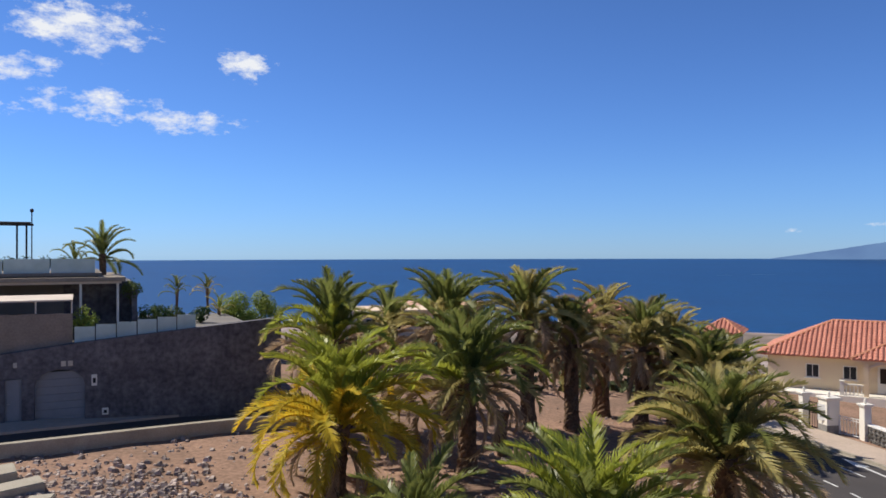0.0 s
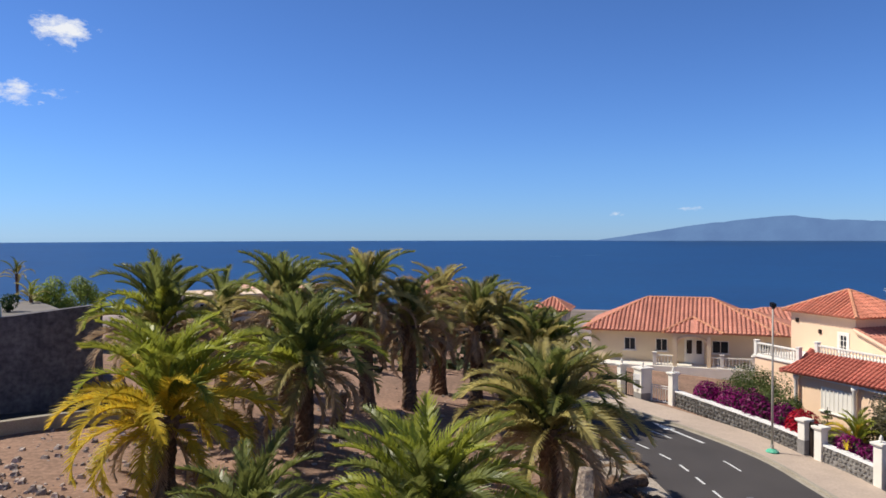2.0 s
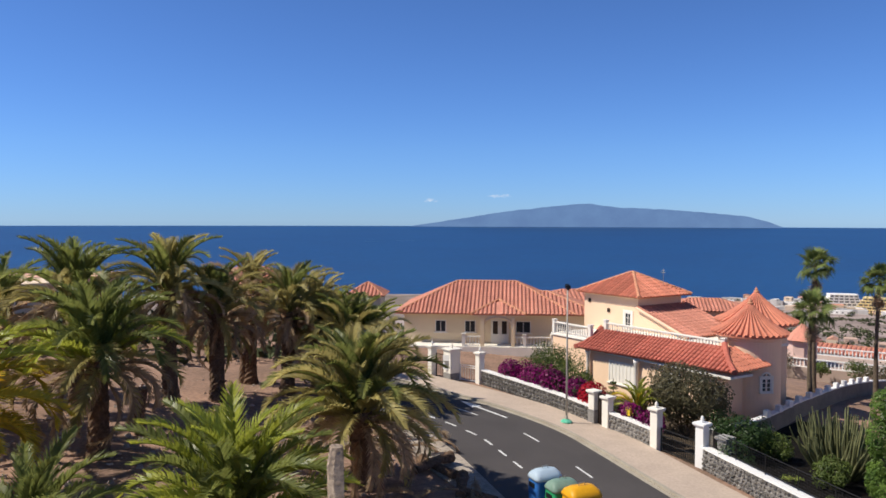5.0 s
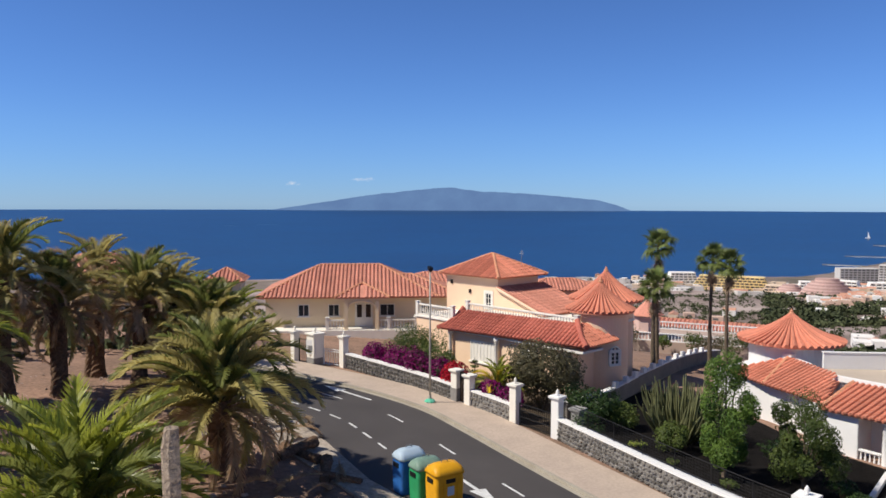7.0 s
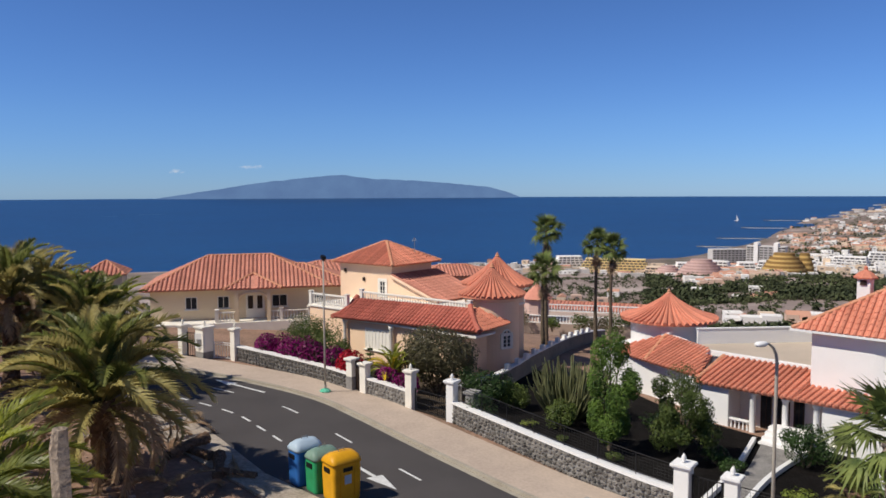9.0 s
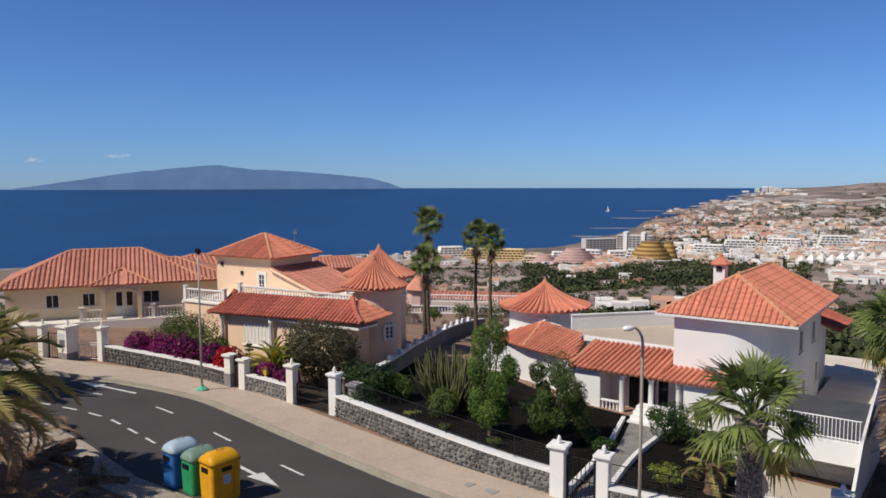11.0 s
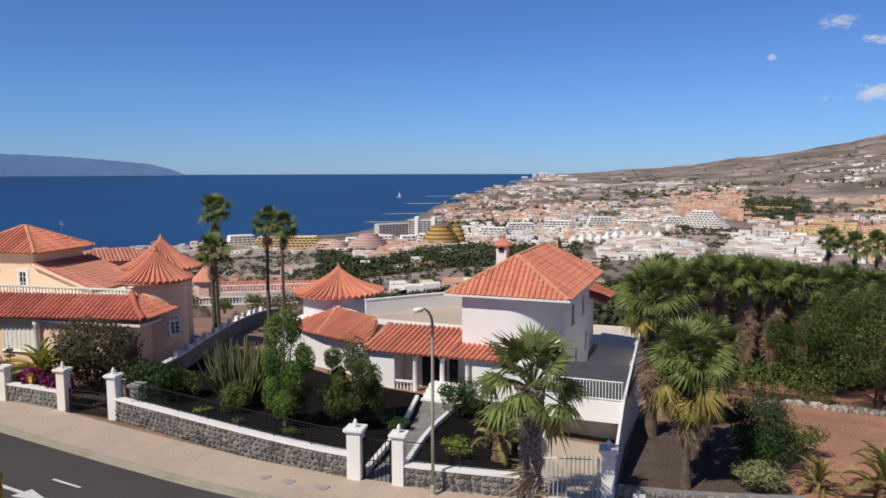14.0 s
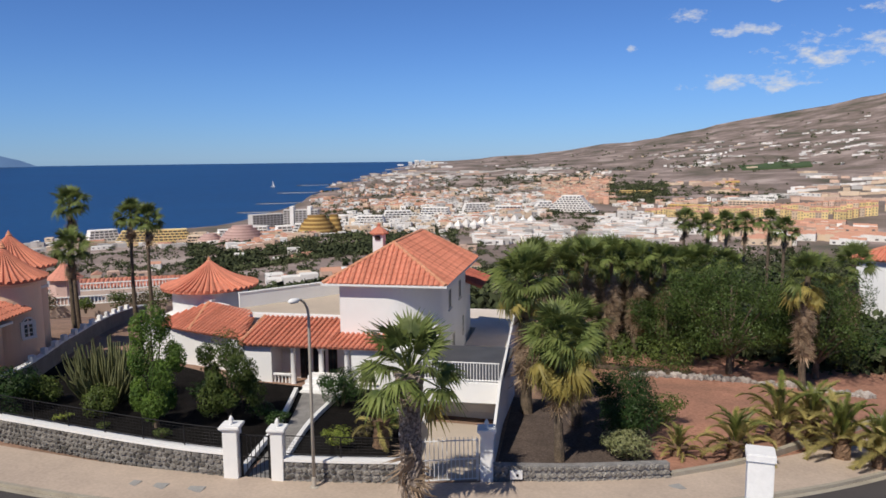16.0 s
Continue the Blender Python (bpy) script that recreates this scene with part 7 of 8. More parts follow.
# ---------------------------------------------------------------- the coast and the towns
TOWN_WHITE = material("town_white", (0.80, 0.77, 0.73), 0.85, (0.70, 0.66, 0.61), 0.05, 0.08, vary=0.2, island=True)
TOWN_CREAM = material("town_cream", (0.66, 0.52, 0.38), 0.85, (0.58, 0.44, 0.32), 0.05, 0.08, vary=0.2, island=True)
TOWN_PINK = material("town_terracotta", (0.62, 0.37, 0.26), 0.85, (0.54, 0.31, 0.22), 0.05, 0.08, vary=0.2, island=True)
TOWN_OCHRE = material("town_ochre", (0.62, 0.42, 0.15), 0.85, (0.54, 0.36, 0.13), 0.05, 0.08, vary=0.15, island=True)
TOWN_ROOF = material("town_roof", (0.54, 0.29, 0.20), 0.85, (0.46, 0.24, 0.165), 0.05, 0.1, vary=0.2, island=True)
TOWN_DARK = material("town_openings", (0.19, 0.17, 0.16), 0.4, (0.13, 0.12, 0.115), 0.1)
SCRUB = material("scrub_green", (0.08, 0.092, 0.04), 0.9, (0.035, 0.045, 0.02), 0.02, 0.3, vary=0.35, island=True)
TOWN_GREY = material("town_grey_white", (0.52, 0.49, 0.46), 0.85, (0.42, 0.39, 0.36), 0.05, 0.1, vary=0.25, island=True)
TOWN_SALMON = material("town_salmon", (0.60, 0.43, 0.33), 0.85, (0.52, 0.36, 0.28), 0.05, 0.1, vary=0.25, island=True)
TOWN_YELLOW = material("town_yellow", (0.74, 0.57, 0.28), 0.85, (0.66, 0.50, 0.24), 0.05, 0.08, vary=0.15, island=True)
TOWN_MATS = [TOWN_WHITE, TOWN_CREAM, TOWN_PINK, TOWN_OCHRE, TOWN_ROOF, TOWN_DARK, TOWN_GREY, TOWN_SALMON, TOWN_YELLOW]


class Batch:
    """Collects simple solids as plain lists and makes one mesh of them."""

    def __init__(self):
        self.v, self.f, self.m = [], [], []

    def quad(self, pts, mat):
        n = len(self.v)
        self.v += [tuple(p) for p in pts]
        self.f.append(tuple(range(n, n + len(pts))))
        self.m.append(mat)

    def block(self, x, y, z, rz, w, d, h, mat, roof=None, openings=0, pitch=0.0):
        """A house: four walls, a flat or pitched roof, and rows of dark openings set a little proud on two sides."""
        c, s = math.cos(rz), math.sin(rz)
        P = lambda a, b, k: (x + a * c - b * s, y + a * s + b * c, z + k)
        n = len(self.v)
        self.v += [P(a, b, k) for k in (-4, h) for a, b in ((-w / 2, -d / 2), (w / 2, -d / 2), (w / 2, d / 2), (-w / 2, d / 2))]
        for q in ((0, 1, 5, 4), (1, 2, 6, 5), (2, 3, 7, 6), (3, 0, 4, 7)):
            self.f.append(tuple(n + i for i in q))
            self.m.append(mat)
        if pitch:
            self.v += [P(-w / 2, 0, h + pitch), P(w / 2, 0, h + pitch)]
            for q in ((4, 5, 9, 8), (6, 7, 8, 9), (5, 6, 9), (7, 4, 8)):
                self.f.append(tuple(n + i for i in q))
                self.m.append(roof if roof is not None else mat)
        else:
            self.f.append((n + 4, n + 5, n + 6, n + 7))
            self.m.append(roof if roof is not None else mat)
        if openings:
            floors = max(1, int(h / 3))
            for fl in range(floors):
                z0 = fl * h / floors + 0.9
                z1 = z0 + 1.4
                k = max(1, int(w / openings))
                for j in range(k):
                    a0 = -w / 2 + w * (j + 0.32) / k
                    a1 = -w / 2 + w * (j + 0.68) / k
                    for sg in (-1, 1):
                        b = sg * (d / 2 + 0.06)
                        self.quad([P(a0, b, z0), P(a1, b, z0), P(a1, b, z1), P(a0, b, z1)], 5)
                k = max(1, int(d / openings))
                for j in range(k):
                    a0 = -d / 2 + d * (j + 0.3) / k
                    a1 = -d / 2 + d * (j + 0.7) / k
                    for sg in (-1, 1):
                        b = sg * (w / 2 + 0.06)
                        self.quad([P(b, a0, z0), P(b, a1, z0), P(b, a1, z1), P(b, a0, z1)], 5)

    def tuft(self, rnd, x, y, z, r, h, n=26):
        """A bush or tree crown far off: ragged leaf clumps at all angles."""
        n = int(n * 1.8)
        for _ in range(n):
            d = Vector((rnd.gauss(0, 1), rnd.gauss(0, 1), rnd.gauss(0, 0.8))).normalized()
            q = rnd.random() ** 0.4
            p = Vector((x + d.x * r * q, y + d.y * r * q, z + h * 0.5 + d.z * h * 0.5 * q))
            a = Vector((rnd.uniform(-1, 1), rnd.uniform(-1, 1), rnd.uniform(-1, 1))).normalized()
            b = a.cross(d + Vector((0.01, 0.02, 0.3))).normalized()
            s = r * rnd.uniform(0.14, 0.32)
            self.quad([p - a * s, p + b * s * 0.7, p + a * s, p - b * s * 0.7], 0)

    def mesh(self, name, mats):
        me = bpy.data.meshes.new(name)
        me.from_pydata(self.v, [], self.f)
        for m in mats:
            me.materials.append(m)
        me.polygons.foreach_set("material_index", self.m)
        me.update()
        return me


TINTS = ("white", "cream", "terracotta", "ochre", "red", "dark", "pale grey", "salmon", "yellow")
rt = random.Random(200)
town, woods = Batch(), Batch()


def scatter(count, a0, a1, r0, r1, mats, w=(6, 11), d=(6, 9), h=(3, 6.5), roof=0.0, rows=1, clump=0.0, turn=(0, 0, 10, -14, 90), openings=True, trees=0.3):
    """Houses thrown over a sector of the slope; clump: how far they keep to patches; roof: share with tiled pitched roofs."""
    k = 0
    tries = 0
    while k < count and tries < count * 30:
        tries += 1
        a = rt.uniform(a0, a1)
        r = 1 / (1 / r1 + rt.random() * (1 / r0 - 1 / r1))
        if r > coast(a) - 45:
            continue
        x, y = polar(a, r)
        if clump and noise.noise((x / 130, y / 130, 11)) + 0.6 * noise.noise((x / 45, y / 45, 4)) < clump:
            continue
        rz = radians(-a + rt.choice(turn)) + 0.35 * noise.noise((x / 300, y / 300, 57))
        ww, dd, hh = rt.uniform(*w), rt.uniform(*d), rt.uniform(*h)
        mat = rt.choice(mats)
        tiled = rt.random() < roof
        for q in range(rt.randint(1, rows)):
            xx, yy = x + math.cos(rz) * ww * 1.01 * q, y + math.sin(rz) * ww * 1.01 * q
            if math.hypot(xx, yy) > coast(math.degrees(math.atan2(xx, yy))) - 35:
                break
            k += 1
            lot = Batch() if r < 760 else town
            lot.block(xx, yy, ground(xx, yy), rz, ww, dd, hh * rt.uniform(0.85, 1.15), mat, roof=4 if tiled else None, openings=5.0 if openings and r < 1500 and rt.random() < 0.7 else 0, pitch=1.5 if tiled else 0)
            if lot is not town:
                tagged(new("house", lot.mesh("house", TOWN_MATS)), ("%s house with a pitched red tiled roof on the slope" if tiled else "flat-roofed %s house on the slope") % TINTS[mat], "house", group="houses down the slope")
        if rt.random() < trees:
            s = rt.uniform(1.4, 2.8) * (1 + r / 2500)
            woods.tuft(rt, x + rt.uniform(-12, 12), y + rt.uniform(-12, 12), ground(x, y) - 0.5, s, s * 1.3, 14)


W, C, T, Y, R, D, G, P_, YW = range(9)
# along the shore below the hotels
scatter(260, 44, 66, 860, 1130, (W, W, C, G, P_), rows=3, clump=-0.1, roof=0.15)
scatter(170, 62, 70, 700, 1000, (W, W, G, P_, C), rows=3, clump=-0.05, roof=0.2)
scatter(260, 71.0, 79.2, 780, 1150, (W, W, W, C), w=(5, 8), rows=2, clump=-0.22, h=(3, 8), trees=0.8)
scatter(260, 70, 79, 1150, 1500, (W, C, P_, W, T), rows=2, clump=-0.1, roof=0.25, trees=0.8)
scatter(620, 69, 79.5, 1450, 2700, (P_, C, W, G, W, T), rows=2, clump=-0.14, roof=0.3, openings=False, trees=0.7)
scatter(190, 72, 79.5, 2600, 4300, (G, C, G, W), rows=2, w=(10, 24), clump=-0.05, openings=False)
# scattered white and tiled houses between the villas and the hotels
scatter(70, 44, 82, 260, 720, (W, W, P_, C), w=(6, 10), d=(6, 9), h=(2.6, 4.2), rows=2, roof=0.35, clump=-0.1, trees=0.6)
scatter(26, 50, 60, 170, 260, (W, P_, P_), w=(5, 7), d=(5, 7), h=(2.6, 3.2), rows=4, roof=0.9, turn=(0, 5), trees=0.5)
# the white quarter
scatter(680, 78.4, 86.8, 870, 1500, (W, W, W, G, C, P_), w=(5, 9), rows=2, clump=-0.16, h=(3, 8), roof=0.1, trees=0.9)
scatter(420, 78.5, 87, 1500, 2150, (W, W, G, P_, C), rows=2, w=(6, 12), clump=-0.14, roof=0.15, openings=False, trees=0.7)
# the terracotta hill
scatter(620, 86.6, 91.5, 1290, 2300, (T, P_, C, C, P_), rows=2, roof=0.45, openings=False, w=(7, 12), h=(4, 9), trees=0.7)
scatter(90, 86, 91.5, 2300, 2700, (P_, C, W), rows=2, clump=0.0, openings=False)
# long pale sheds and greenhouses on the plain
scatter(46, 78.8, 88, 2500, 3200, (G, G, W, P_), w=(40, 110), d=(20, 40), h=(3, 5), turn=(0, 5, -6), openings=False, trees=0)
scatter(150, 80, 112, 2300, 4300, (W, G, G, C), w=(7, 15), d=(8, 16), h=(3, 6), clump=0.12, rows=2, openings=False, trees=0.6)
scatter(240, 95.5, 110, 2500, 4000, (W, W, G), w=(7, 13), d=(8, 12), h=(4, 6), clump=0.16, rows=3, openings=False, turn=(0, 8, -8), trees=0.1)
# ochre blocks, white rows and pale terraces on the open ground
scatter(60, 95.6, 100.4, 1500, 1950, (Y, C, C, P_), w=(9, 20), h=(4, 8), rows=3, clump=-0.1, roof=0.2, openings=False)
scatter(46, 100.2, 104.6, 1250, 1400, (W, W, G), w=(9, 15), h=(4, 7), rows=4, turn=(0, 4, -4))
scatter(150, 104.0, 112, 1250, 2100, (W, G, P_, P_, C), w=(10, 20), h=(4, 7), rows=4, clump=-0.1, openings=False, turn=(0, 10, -12))
scatter(80, 92, 100, 1150, 1330, (C, W, P_), rows=2, clump=0.05, roof=0.3)
# the long yellow row with red roofs, and tiled terraces in front of it
for k in range(46):
    a = 94.4 + 16.6 * k / 45
    for d_, mat, hh in ((915 + 25 * math.sin(k * 0.35), YW, 9.0), (1010 + 30 * math.sin(k * 0.5 + 1), YW, 7.5), (1090, P_, 6.5)):
        if rt.random() < 0.1:
            continue
        x, y = polar(a, d_)
        town.block(x, y, ground(x, y), radians(-a + 6 * math.sin(k * 0.8)), 6.2, 9, hh + rt.uniform(-0.6, 0.9), mat if rt.random() < 0.8 else C, roof=4, openings=2.8, pitch=1.4)
        town.block(x + 2, y - 3, ground(x, y), radians(-a), 2.6, 6, hh + rt.uniform(0.8, 2.6), T, openings=0)
scatter(120, 97.5, 112, 690, 860, (C, P_, W, T), rows=5, w=(6, 8), h=(4.5, 6.5), roof=0.85, turn=(0, 5, -5))
scatter(60, 98.6, 108, 590, 680, (W, W, C), rows=6, w=(5.5, 7), h=(4.5, 5.5), roof=0.9, turn=(0, 3, -3))
# white terraced mounds with small dark openings
for a0, a1, d0, d1 in ((81.6, 88.9, 590, 800), (90.2, 96.6, 580, 880)):
    for k in range(170):
        u, v = rt.random(), rt.random()
        a, r = a0 + (a1 - a0) * u, d0 + (d1 - d0) * v
        bow = 9 * math.sin(math.pi * u) * (0.3 + v)
        x, y = polar(a, r)
        town.block(x, y, ground(x, y) + bow * 0.5, radians(-a + rt.uniform(-8, 8)), rt.uniform(9, 14), rt.uniform(7, 10), 3.2 + bow * 0.35, G if rt.random() < 0.25 else W, roof=P_ if rt.random() < 0.45 else None, openings=6.5, pitch=0)
# a row of pointed white tent roofs
for k in range(11):
    x, y = polar(79.6 + 0.62 * k, 835 + 6 * (k % 3))
    z = ground(x, y)
    for q in range(4):
        p0, p1 = (Vector((x, y, z + 4)) + 6 * Vector((math.cos(q * 1.5708 + j), math.sin(q * 1.5708 + j), 0)) for j in (0.4, 1.9708))
        town.quad([p0, p1, (x, y, z + 10)], W)
        town.quad([p0 - Vector((0, 0, 6)), p1 - Vector((0, 0, 6)), p1, p0], W)
tagged(new("town", town.mesh("town", TOWN_MATS)), "dense white, cream and terracotta coastal town on the slope", "town", kind="stuff")


def plant(count, a0, a1, r0, r1, size, thresh=-9.0, n=16, scale=60):
    for _ in range(count):
        a, r = rt.uniform(a0, a1), 1 / (1 / r1 + rt.random() * (1 / r0 - 1 / r1))
        x, y = polar(a, r)
        if r > coast(a) - 50 or noise.noise((x / scale, y / scale, 17)) + 0.5 * noise.noise((x / 22, y / 22, 5)) < thresh:
            continue
        if x < 71 and 1.0 < y < 15:  # the villa's yard stays clear
            continue
        s = rt.uniform(0.6, 1.3) * size
        woods.tuft(rt, x, y, ground(x, y) - 0.4, s, s * rt.uniform(0.7, 1.5), n)


# scrub, orchards and street trees between the villas and the shore
plant(5200, 36, 82, 110, 560, 2.2, -0.5, 14)
plant(1500, 36, 82, 130, 560, 3.6, -0.05)
plant(1900, 60, 80, 480, 850, 4.6, -0.1)
plant(700, 40, 66, 560, 900, 3.2, -0.2)
plant(1500, 80, 122, 60, 300, 1.9, -0.4)
plant(260, 83, 112, 56, 120, 1.7, -0.9)
plant(2200, 92, 113, 75, 430, 2.5, -0.9)
plant(1300, 92, 113, 190, 560, 4.0, -0.9, 12)
plant(1300, 79, 112, 300, 560, 2.4, -0.25)
plant(1300, 70, 98, 780, 1100, 3.2, -0.2)
plant(600, 91.3, 95.8, 1290, 2050, 6.5, -0.35, 14)
plant(3600, 69, 88, 1000, 2600, 4.2, -0.3, 9)
plant(420, 78, 92, 2050, 2700, 8.0, 0.0, 12)
plant(420, 95.5, 104, 1150, 1800, 5.5, 0.05, 12)
plant(700, 82, 110, 2200, 4300, 11.0, 0.08, 9)
plant(500, -30, 40, 80, 900, 2.0)
plant(170, -10, 21, 53, 92, 1.5)
tagged(new("woods", woods.mesh("woods", [SCRUB])), "dark green scrub, orchards and street trees down the slope", "vegetation", kind="stuff")
# a watered field on the plain
bm = bm_new()
line = [Vector(polar(100.8 + 0.5 * k, 2290)) for k in range(10)]
back = [Vector(polar(100.6 + 0.5 * k, 2480)) for k in range(10)]
strip(bm, line, back, -3, 3)
solid("field", bm, material("field_green", (0.075, 0.115, 0.045), 0.95, (0.055, 0.085, 0.035), 0.01, 0.2), "watered dark green field on the plain", "field", kind="structure")


def on_land(a, d):
    x, y = polar(a, d)
    return x, y, ground(x, y)


def hotel(a, d, w, depth, floors, turn, mat, label, storey=3.1, step=0.0, shafts=0, bay=5.0):
    """A long hotel: body, a balcony slab and a dark recess for each storey, parapets, and lift shafts."""
    x, y, z = on_land(a, d)
    root = thing("hotel", label, "hotel", pose(x, y, z - 2, 0, 0, -a + turn))
    for k in range(floors):
        q = step * k
        bm = bm_new()
        box(bm, -w / 2 + q, 0 + q * 0.6, storey * k, w / 2 - q, depth, storey * (k + 1) + (0 if k < floors - 1 else 0.8))
        part("storey", bm, mat, root)
    for k in range(floors):
        q = step * k
        bm = bm_new()
        box(bm, -w / 2 + q + 1, -1.4 + q * 0.6, storey * k + 2.7, w / 2 - q - 1, -0.05 + q * 0.6, storey * k + 3.9)
        part("balcony", bm, mat, root)
        n = max(2, int((w - 2 * q) / bay))
        bm = bm_new()
        for j in range(n):
            x0 = -w / 2 + q + (w - 2 * q) * (j + 0.15) / n
            x1 = -w / 2 + q + (w - 2 * q) * (j + 0.85) / n
            box(bm, x0, -0.12 + q * 0.6, storey * k + 0.3, x1, 0.2 + q * 0.6, storey * k + 2.6)
        tagged(part("window_band", bm, TOWN_DARK, root), kind="stuff")
    for j in range(shafts):
        xx = -w / 2 + w * (j + 0.5) / shafts
        bm = bm_new()
        box(bm, xx - 2.5, -3, 0, xx + 2.5, depth + 1, storey * floors + 5)
        part("lift_shaft", bm, TOWN_WHITE, root)
    return root


# first two hotels are white; grey bodies hold the shade of their fronts
hotel(68.2, 1010, 46, 16, 9, -8, TOWN_GREY, "large white seafront hotel with balcony rows", shafts=2)
hotel(65.8, 1060, 46, 16, 7, 24, TOWN_GREY, "white seafront hotel slab with balconies")
hotel(71.9, 1060, 50, 14, 2, 0, TOWN_WHITE, "low white hotel wing near the shore")
hotel(54.5, 960, 40, 18, 6, 14, TOWN_WHITE, "white stepped hotel near the shore", step=1.0)
hotel(57.7, 930, 92, 20, 6, -6, TOWN_YELLOW, "yellow stepped holiday hotel with long balconies", step=2.0)
hotel(61.0, 900, 40, 18, 4, -14, TOWN_CREAM, "cream holiday apartments near the shore", step=1.0)
hotel(88.6, 1120, 74, 34, 8, -14, TOWN_WHITE, "white pyramid-shaped terraced hotel", step=3.2)
hotel(86.9, 1100, 40, 30, 5, 6, TOWN_WHITE, "white terraced hotel wing", step=2.6)
hotel(97.3, 1150, 60, 14, 3, -4, TOWN_OCHRE, "ochre apartment block with balconies")
hotel(101.5, 1160, 62, 14, 3, -12, TOWN_CREAM, "cream apartment block with balconies")
hotel(93.5, 1500, 60, 16, 3, -5, TOWN_OCHRE, "ochre hotel on the plain")
for a, d, w, dep, fl, turn in ((62.8, 960, 26, 14, 4, 10), (65.0, 900, 30, 14, 5, -16), (67.0, 880, 24, 14, 4, 12), (68.4, 860, 28, 14, 4, -6), (70.6, 930, 34, 14, 4, 8), (73.4, 960, 40, 16, 4, -10), (75.6, 1000, 44, 16, 5, 6), (78.4, 1020, 46, 18, 5, -8), (81.6, 1080, 40, 18, 5, 12), (84.0, 1060, 44, 18, 4, -6)):
    hotel(a, d, w, dep, fl, turn, TOWN_WHITE, "white terraced apartment block near the shore", step=1.2).name = "apartment_block"
# the horizon towers
for i, (a, h, w) in enumerate(((76.55, 20, 22), (77.05, 28, 26), (77.5, 25, 24), (77.9, 18, 30), (75.8, 10, 34), (78.7, 9, 60))):
    x, y, z = on_land(a, 4250)
    root = thing("tower_block", "pale tower block on the far headland", "building", pose(x, y, z - 3, 0, 0, -a), group="far tower blocks")
    bm = bm_new()
    box(bm, -w / 2, 0, 0, w / 2, 20, h + 3)
    part("body", bm, TOWN_WHITE, root)
    for k in range(int(h / 6)):
        bm = bm_new()
        box(bm, -w / 2 + 2, -0.4, 3 + 6 * k, w / 2 - 2, 0.1, 5.5 + 6 * k)
        part("window_band", bm, TOWN_DARK, root)


def dome_hotel(a, d, w, h, tiers, mat, band, label):
    """A hotel in rounded tiers that step back towards the top; band: darker colour that shades the recesses."""
    x, y, z = on_land(a, d)
    root = thing("hotel", label, "hotel", pose(x, y, z - 2, 0, 0, -a))
    for k in range(tiers):
        t = k / tiers
        r = w / 2 * (0.5 * math.sqrt(max(1 - t * t, 0.03)) + 0.5 * (1 - 0.8 * t))
        z0, z1 = h * t, h * (k + 1) / tiers
        m = Matrix.Diagonal((1, 0.8, 1, 1))
        bm = lathe(bm_new(), [(r, z0), (r, z0 + (z1 - z0) * 0.45)], 28)
        part("balcony_tier", bm, mat, root, m=m)
        bm = lathe(bm_new(), [(r * 0.95, z0 + (z1 - z0) * 0.45), (r * 0.95, z1)], 28)
        part("recess_tier", bm, band, root, m=m)


PINKISH = material("pink_render", (0.64, 0.45, 0.39), 0.85, (0.57, 0.39, 0.34), 0.05, 0.1)
# darker copies of the pink and ochre render: recess shade as colour
PINKDARK = material("pink_shade", (0.50, 0.34, 0.30), 0.85, (0.44, 0.29, 0.26), 0.05, 0.1)
GOLDSHADE = material("ochre_shade", (0.30, 0.18, 0.06), 0.85, (0.24, 0.14, 0.05), 0.05, 0.1)
dome_hotel(63.9, 850, 56, 21, 7, PINKISH, PINKDARK, "pink dome-shaped stepped hotel")
dome_hotel(61.6, 880, 40, 16, 7, PINKISH, PINKDARK, "low pink dome-shaped hotel wing")
dome_hotel(69.4, 790, 46, 24, 6, TOWN_OCHRE, GOLDSHADE, "golden stepped round hotel")
dome_hotel(70.7, 800, 20, 24, 5, TOWN_OCHRE, GOLDSHADE, "golden stepped round hotel wing")

# nearer neighbours down the slope
def small_house(a, d, w, depth, eave, turn, wall, roof, label, rise=1.5, spacing=0.5, windows=True):
    """A plain house down the slope; eave: the height of its eaves."""
    x, y, z = on_land(a, d)
    z0 = eave - 3.2
    root = thing("house", label, "house", pose(x, y, z0, 0, 0, -a + turn))
    bm = bm_new()
    box(bm, -w / 2 + 0.5, 0.5, min(z - z0 - 2, -1), w / 2 - 0.5, depth - 0.5, 3.2)
    part("wall", bm, wall, root)
    if roof:
        hip_roof(root, -w / 2, w / 2, 0, depth, 3.2, rise, "x", -w / 2 + depth / 2 * 0.9 if w > depth else -0.1, w / 2 - depth / 2 * 0.9 if w > depth else 0.1, roof, spacing=spacing)
    n = max(1, int(w / 3.5))
    for k in range(n if windows else 0):
        window(root, wall_at(-w / 2 + w * (k + 0.5) / n, 0.5, 1.0, 270), 1.2, 1.3, bars=(2, 1))
    return root


small_house(56.3, 152, 30, 7, -13.4, -10, WHITE, TILE_PALE, "long white terrace of houses with red tiled roofs", 1.2, 0.8)
small_house(12.2, 92, 11, 9, 3.0, 8, CREAM, TILE_PALE, "cream house with red hipped roof beyond the palms", 1.8)
small_house(20.3, 96, 5, 6, 1.0, -8, CREAM, TILE_PALE, "cream house with red hipped roof beyond the palms", 1.5)
small_house(-4.4, 85, 14, 9, 4.2, 6, TOWN_CREAM, None, "flat-roofed house among palms", 0)
small_house(-1.0, 100, 14, 9, 3.8, -6, TOWN_PINK, None, "flat-roofed terracotta house among palms", 0)
small_house(37.2, 88, 12, 9, 0.9, 12, CREAM, TILE_PALE, "house with red tiled roof behind the villas", 1.4)
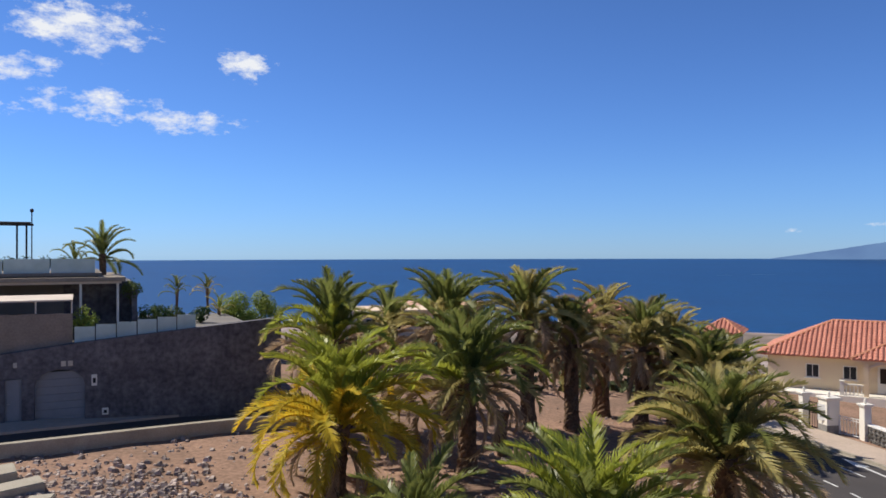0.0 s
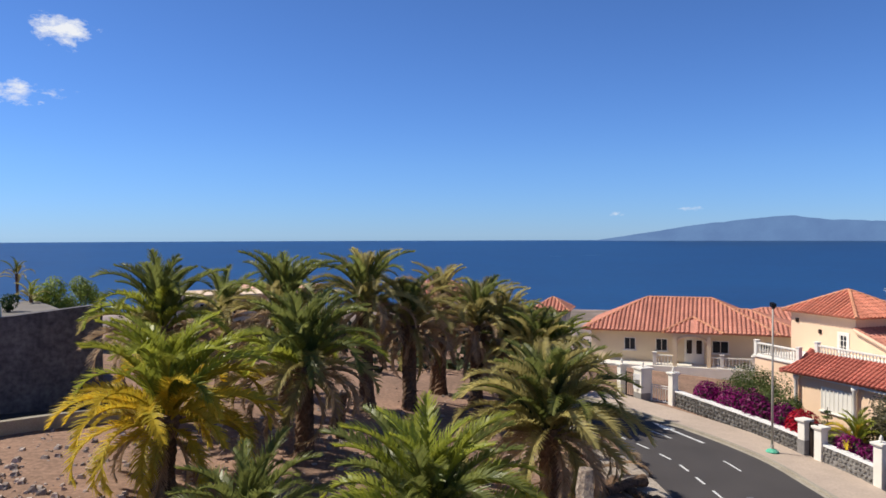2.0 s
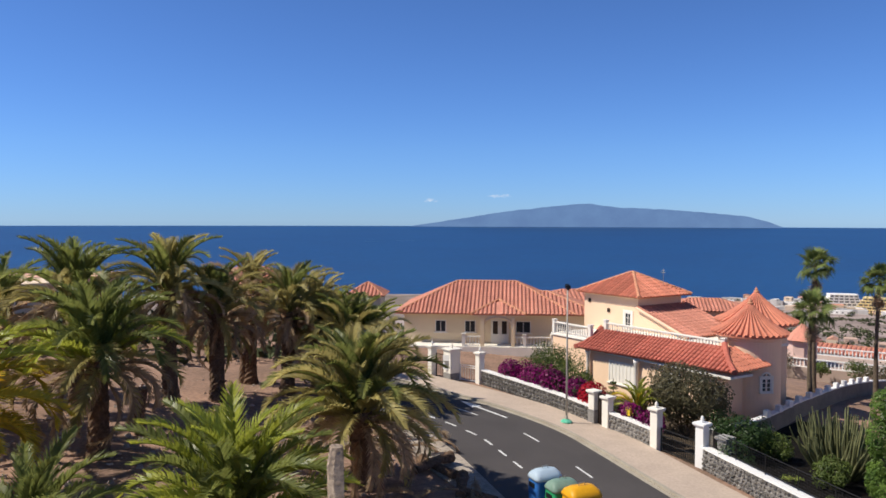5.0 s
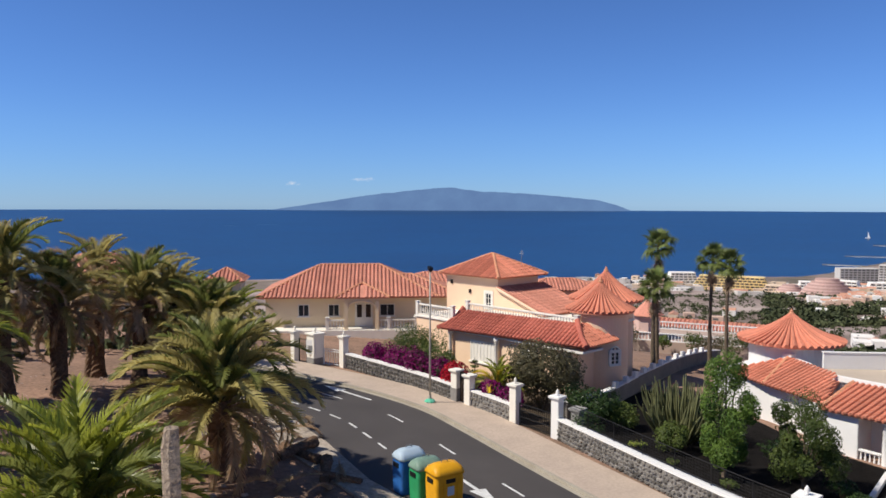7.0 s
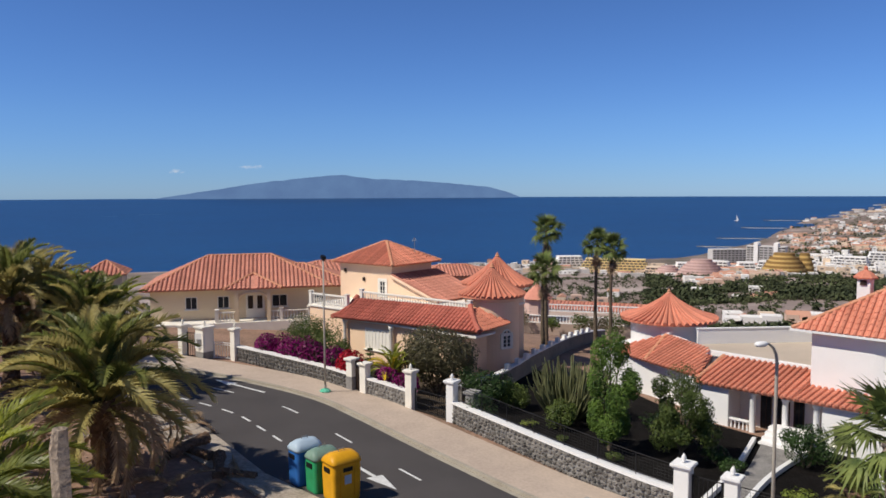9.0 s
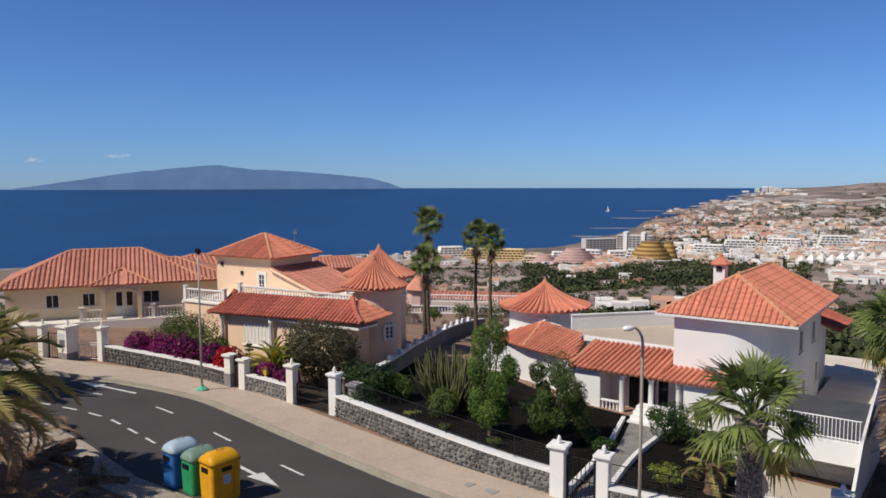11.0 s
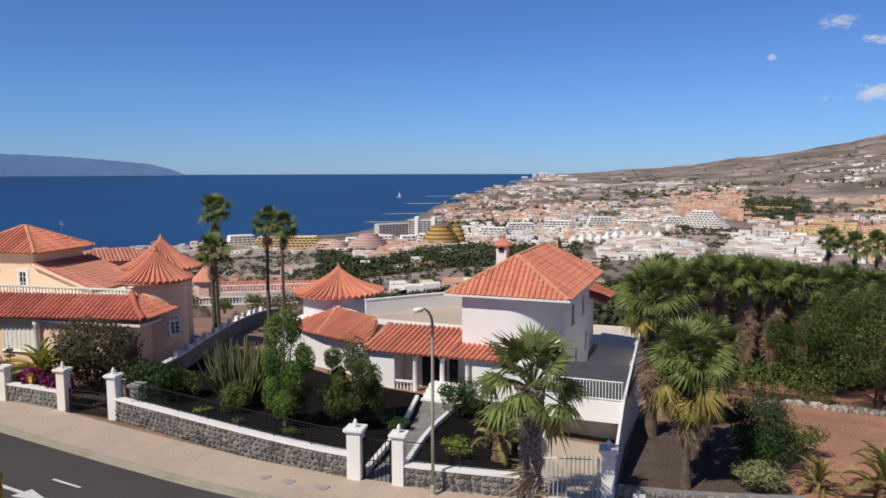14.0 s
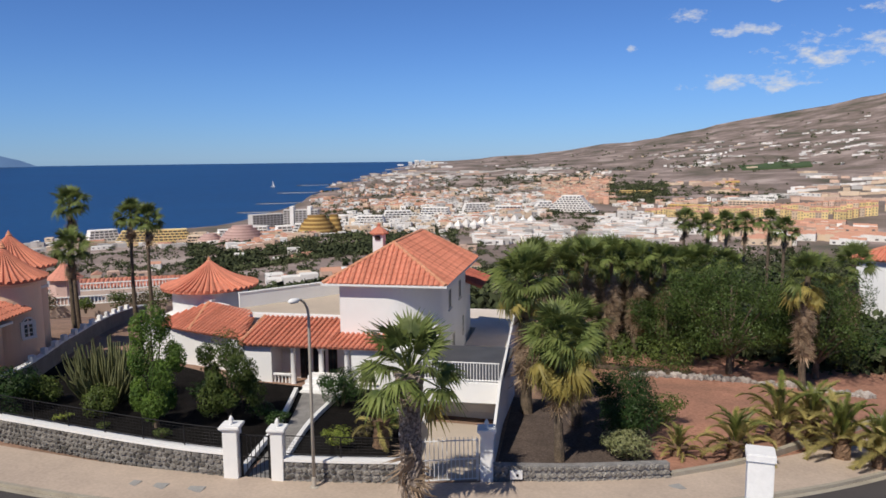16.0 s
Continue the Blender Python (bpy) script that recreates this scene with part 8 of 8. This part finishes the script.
small_house(46.0, 108, 12, 9, -1.6, 8, TOWN_PINK, TILE_PALE, "terracotta house with tiled roof down the slope", 1.3)
small_house(112.0, 80, 12, 10, 0.5, -14, WHITE, TILE, "white house with orange hipped roof", 1.7, windows=False)
# terrace with white balustrade behind the peach villa
tr = thing("terrace", "pale terrace with white balustrade on the slope", "terrace", pose(*polar(54.5, 84), 0, 0, 0, -54.5 - 6))
tz = -4.2
bm = bm_new()
box(bm, -9, 0, tz - 6, 11, 9, tz)
part("slab", bm, material("terrace_paving", (0.46, 0.35, 0.29), 0.85, (0.38, 0.29, 0.24), 0.4, 0.12), tr)
balustrade(tr, (-9, 0.2, tz), (11, 0.2, tz), WHITE, "w", 0.35)
balustrade(tr, (-9, 8.8, tz), (11, 8.8, tz), WHITE, "w", 0.35)
gzb = thing("gazebo", "small pink gazebo with a pointed tiled roof", "gazebo", pose(*polar(52.2, 86), tz))
part("wall", lathe(bm_new(), [(1.4, 0), (1.4, 2.6), (1.6, 2.65)], 8), PINKISH, gzb)
part("roof", lathe(bm_new(), [(1.9, 2.65), (1.1, 3.3), (0.1, 4.3)], 8), TILE_PALE, gzb)
for i, (a, d, s) in enumerate(((50.9, 83, 1.6), (55.6, 82, 1.3), (56.9, 80, 1.5), (58.2, 82, 1.7), (59.4, 84, 1.6), (53.4, 82.5, 1.0))):
    x, y = polar(a, d)
    on_terrace_z = -4.6 if i != 3 else -4.9
    shrub("shrub", x, y, (s, s, s * 0.8), LEAF_MID if i % 2 else LEAF_GREY, 900, 0.22, "green shrub beside the balustraded terrace", seed=210 + i).matrix_basis = Matrix.Translation((x, y, on_terrace_z))
# breakwaters with a line of surf off the headland
for a, d, L, turn in ((65.2, 1560, 90, 62), (66.6, 1850, 110, 70), (68.3, 2250, 140, 66), (69.6, 2600, 150, 70)):
    x, y = polar(a, d)
    bw = thing("breakwater", "low dark rock breakwater with white surf", "breakwater", pose(x, y, sea_level(d), 0, 0, -a + turn - 60), group="breakwaters")
    part("rock_mole", prism(bm_new(), [(-L / 2, -4), (L * 0.3, -5), (L / 2, 0), (L * 0.3, 5), (-L / 2, 4)], -2, lambda px, py: 2.2 - 0.25 * abs(py)), BASALT, bw)
    part("surf", prism(bm_new(), [(-L * 0.4, -9), (L * 0.4, -8), (L * 0.56, 0), (L * 0.4, -5), (-L * 0.4, -5)], -0.4, 0.3), ROADPAINT, bw)
# sail and wakes
for a, el, L, w in ((23.2, -2.05, 40, 1.6), (20.6, -2.1, 26, 1.2)):
    d = 110 / math.tan(radians(-el))
    x, y = polar(a, d)
    bm = bm_new()
    pts = [(-L, -w), (-L * 0.3, -w * 0.6), (L, 0), (-L * 0.2, w * 0.7), (-L, w)]
    prism(bm, pts, -0.2, 0.25)
    solid("boat_wake", bm, WHITE, "white wake of a boat on the sea", "wake", pose(x, y, sea_level(d) + 0.1, 0, 0, -a))
x, y = polar(66.2, 2550)
sb = thing("sailing_boat", "small white sailing boat off the shore", "boat", pose(x, y, sea_level(2550), 0, 0, -66))
part("hull", box(bm_new(), -7, -2, -0.5, 7, 2, 1.8, 0.4), WHITE, sb)
bm = bm_new()
prism(bm, [(-0.2, -0.1), (5.5, -0.1), (5.5, 0.1), (-0.2, 0.1)], 2.2, lambda px, py: 20 - px * 3.1)
part("sail", bm, WHITE, sb)
part("mast", tube(bm_new(), [(-0.3, 0, 1), (-0.3, 0, 21)], 0.15, 6), METAL_GREY, sb)

# ---------------------------------------------------------------- the terrace under the camera
bm = bm_new()
box(bm, -5, -4, -0.6, 1.6, 2.55, 7.9)
box(bm, 1.6, -4, -0.8, 6.2, 0.5, 6.9)
solid("terrace_block", bm, WHITE, "white rendered terrace building", "building", kind="structure")
bm = bm_new()
box(bm, -5, 2.25, 7.9, 1.6, 2.5, 9.25, 0.02)
box(bm, 1.35, -4, 7.9, 1.6, 2.25, 9.25, 0.02)
solid("parapet", bm, WHITE, "white rendered terrace parapet", "wall", kind="structure")

# ---------------------------------------------------------------- single stones of the garden walls
for args in LATE_STONES:
    lay_stones(*args)
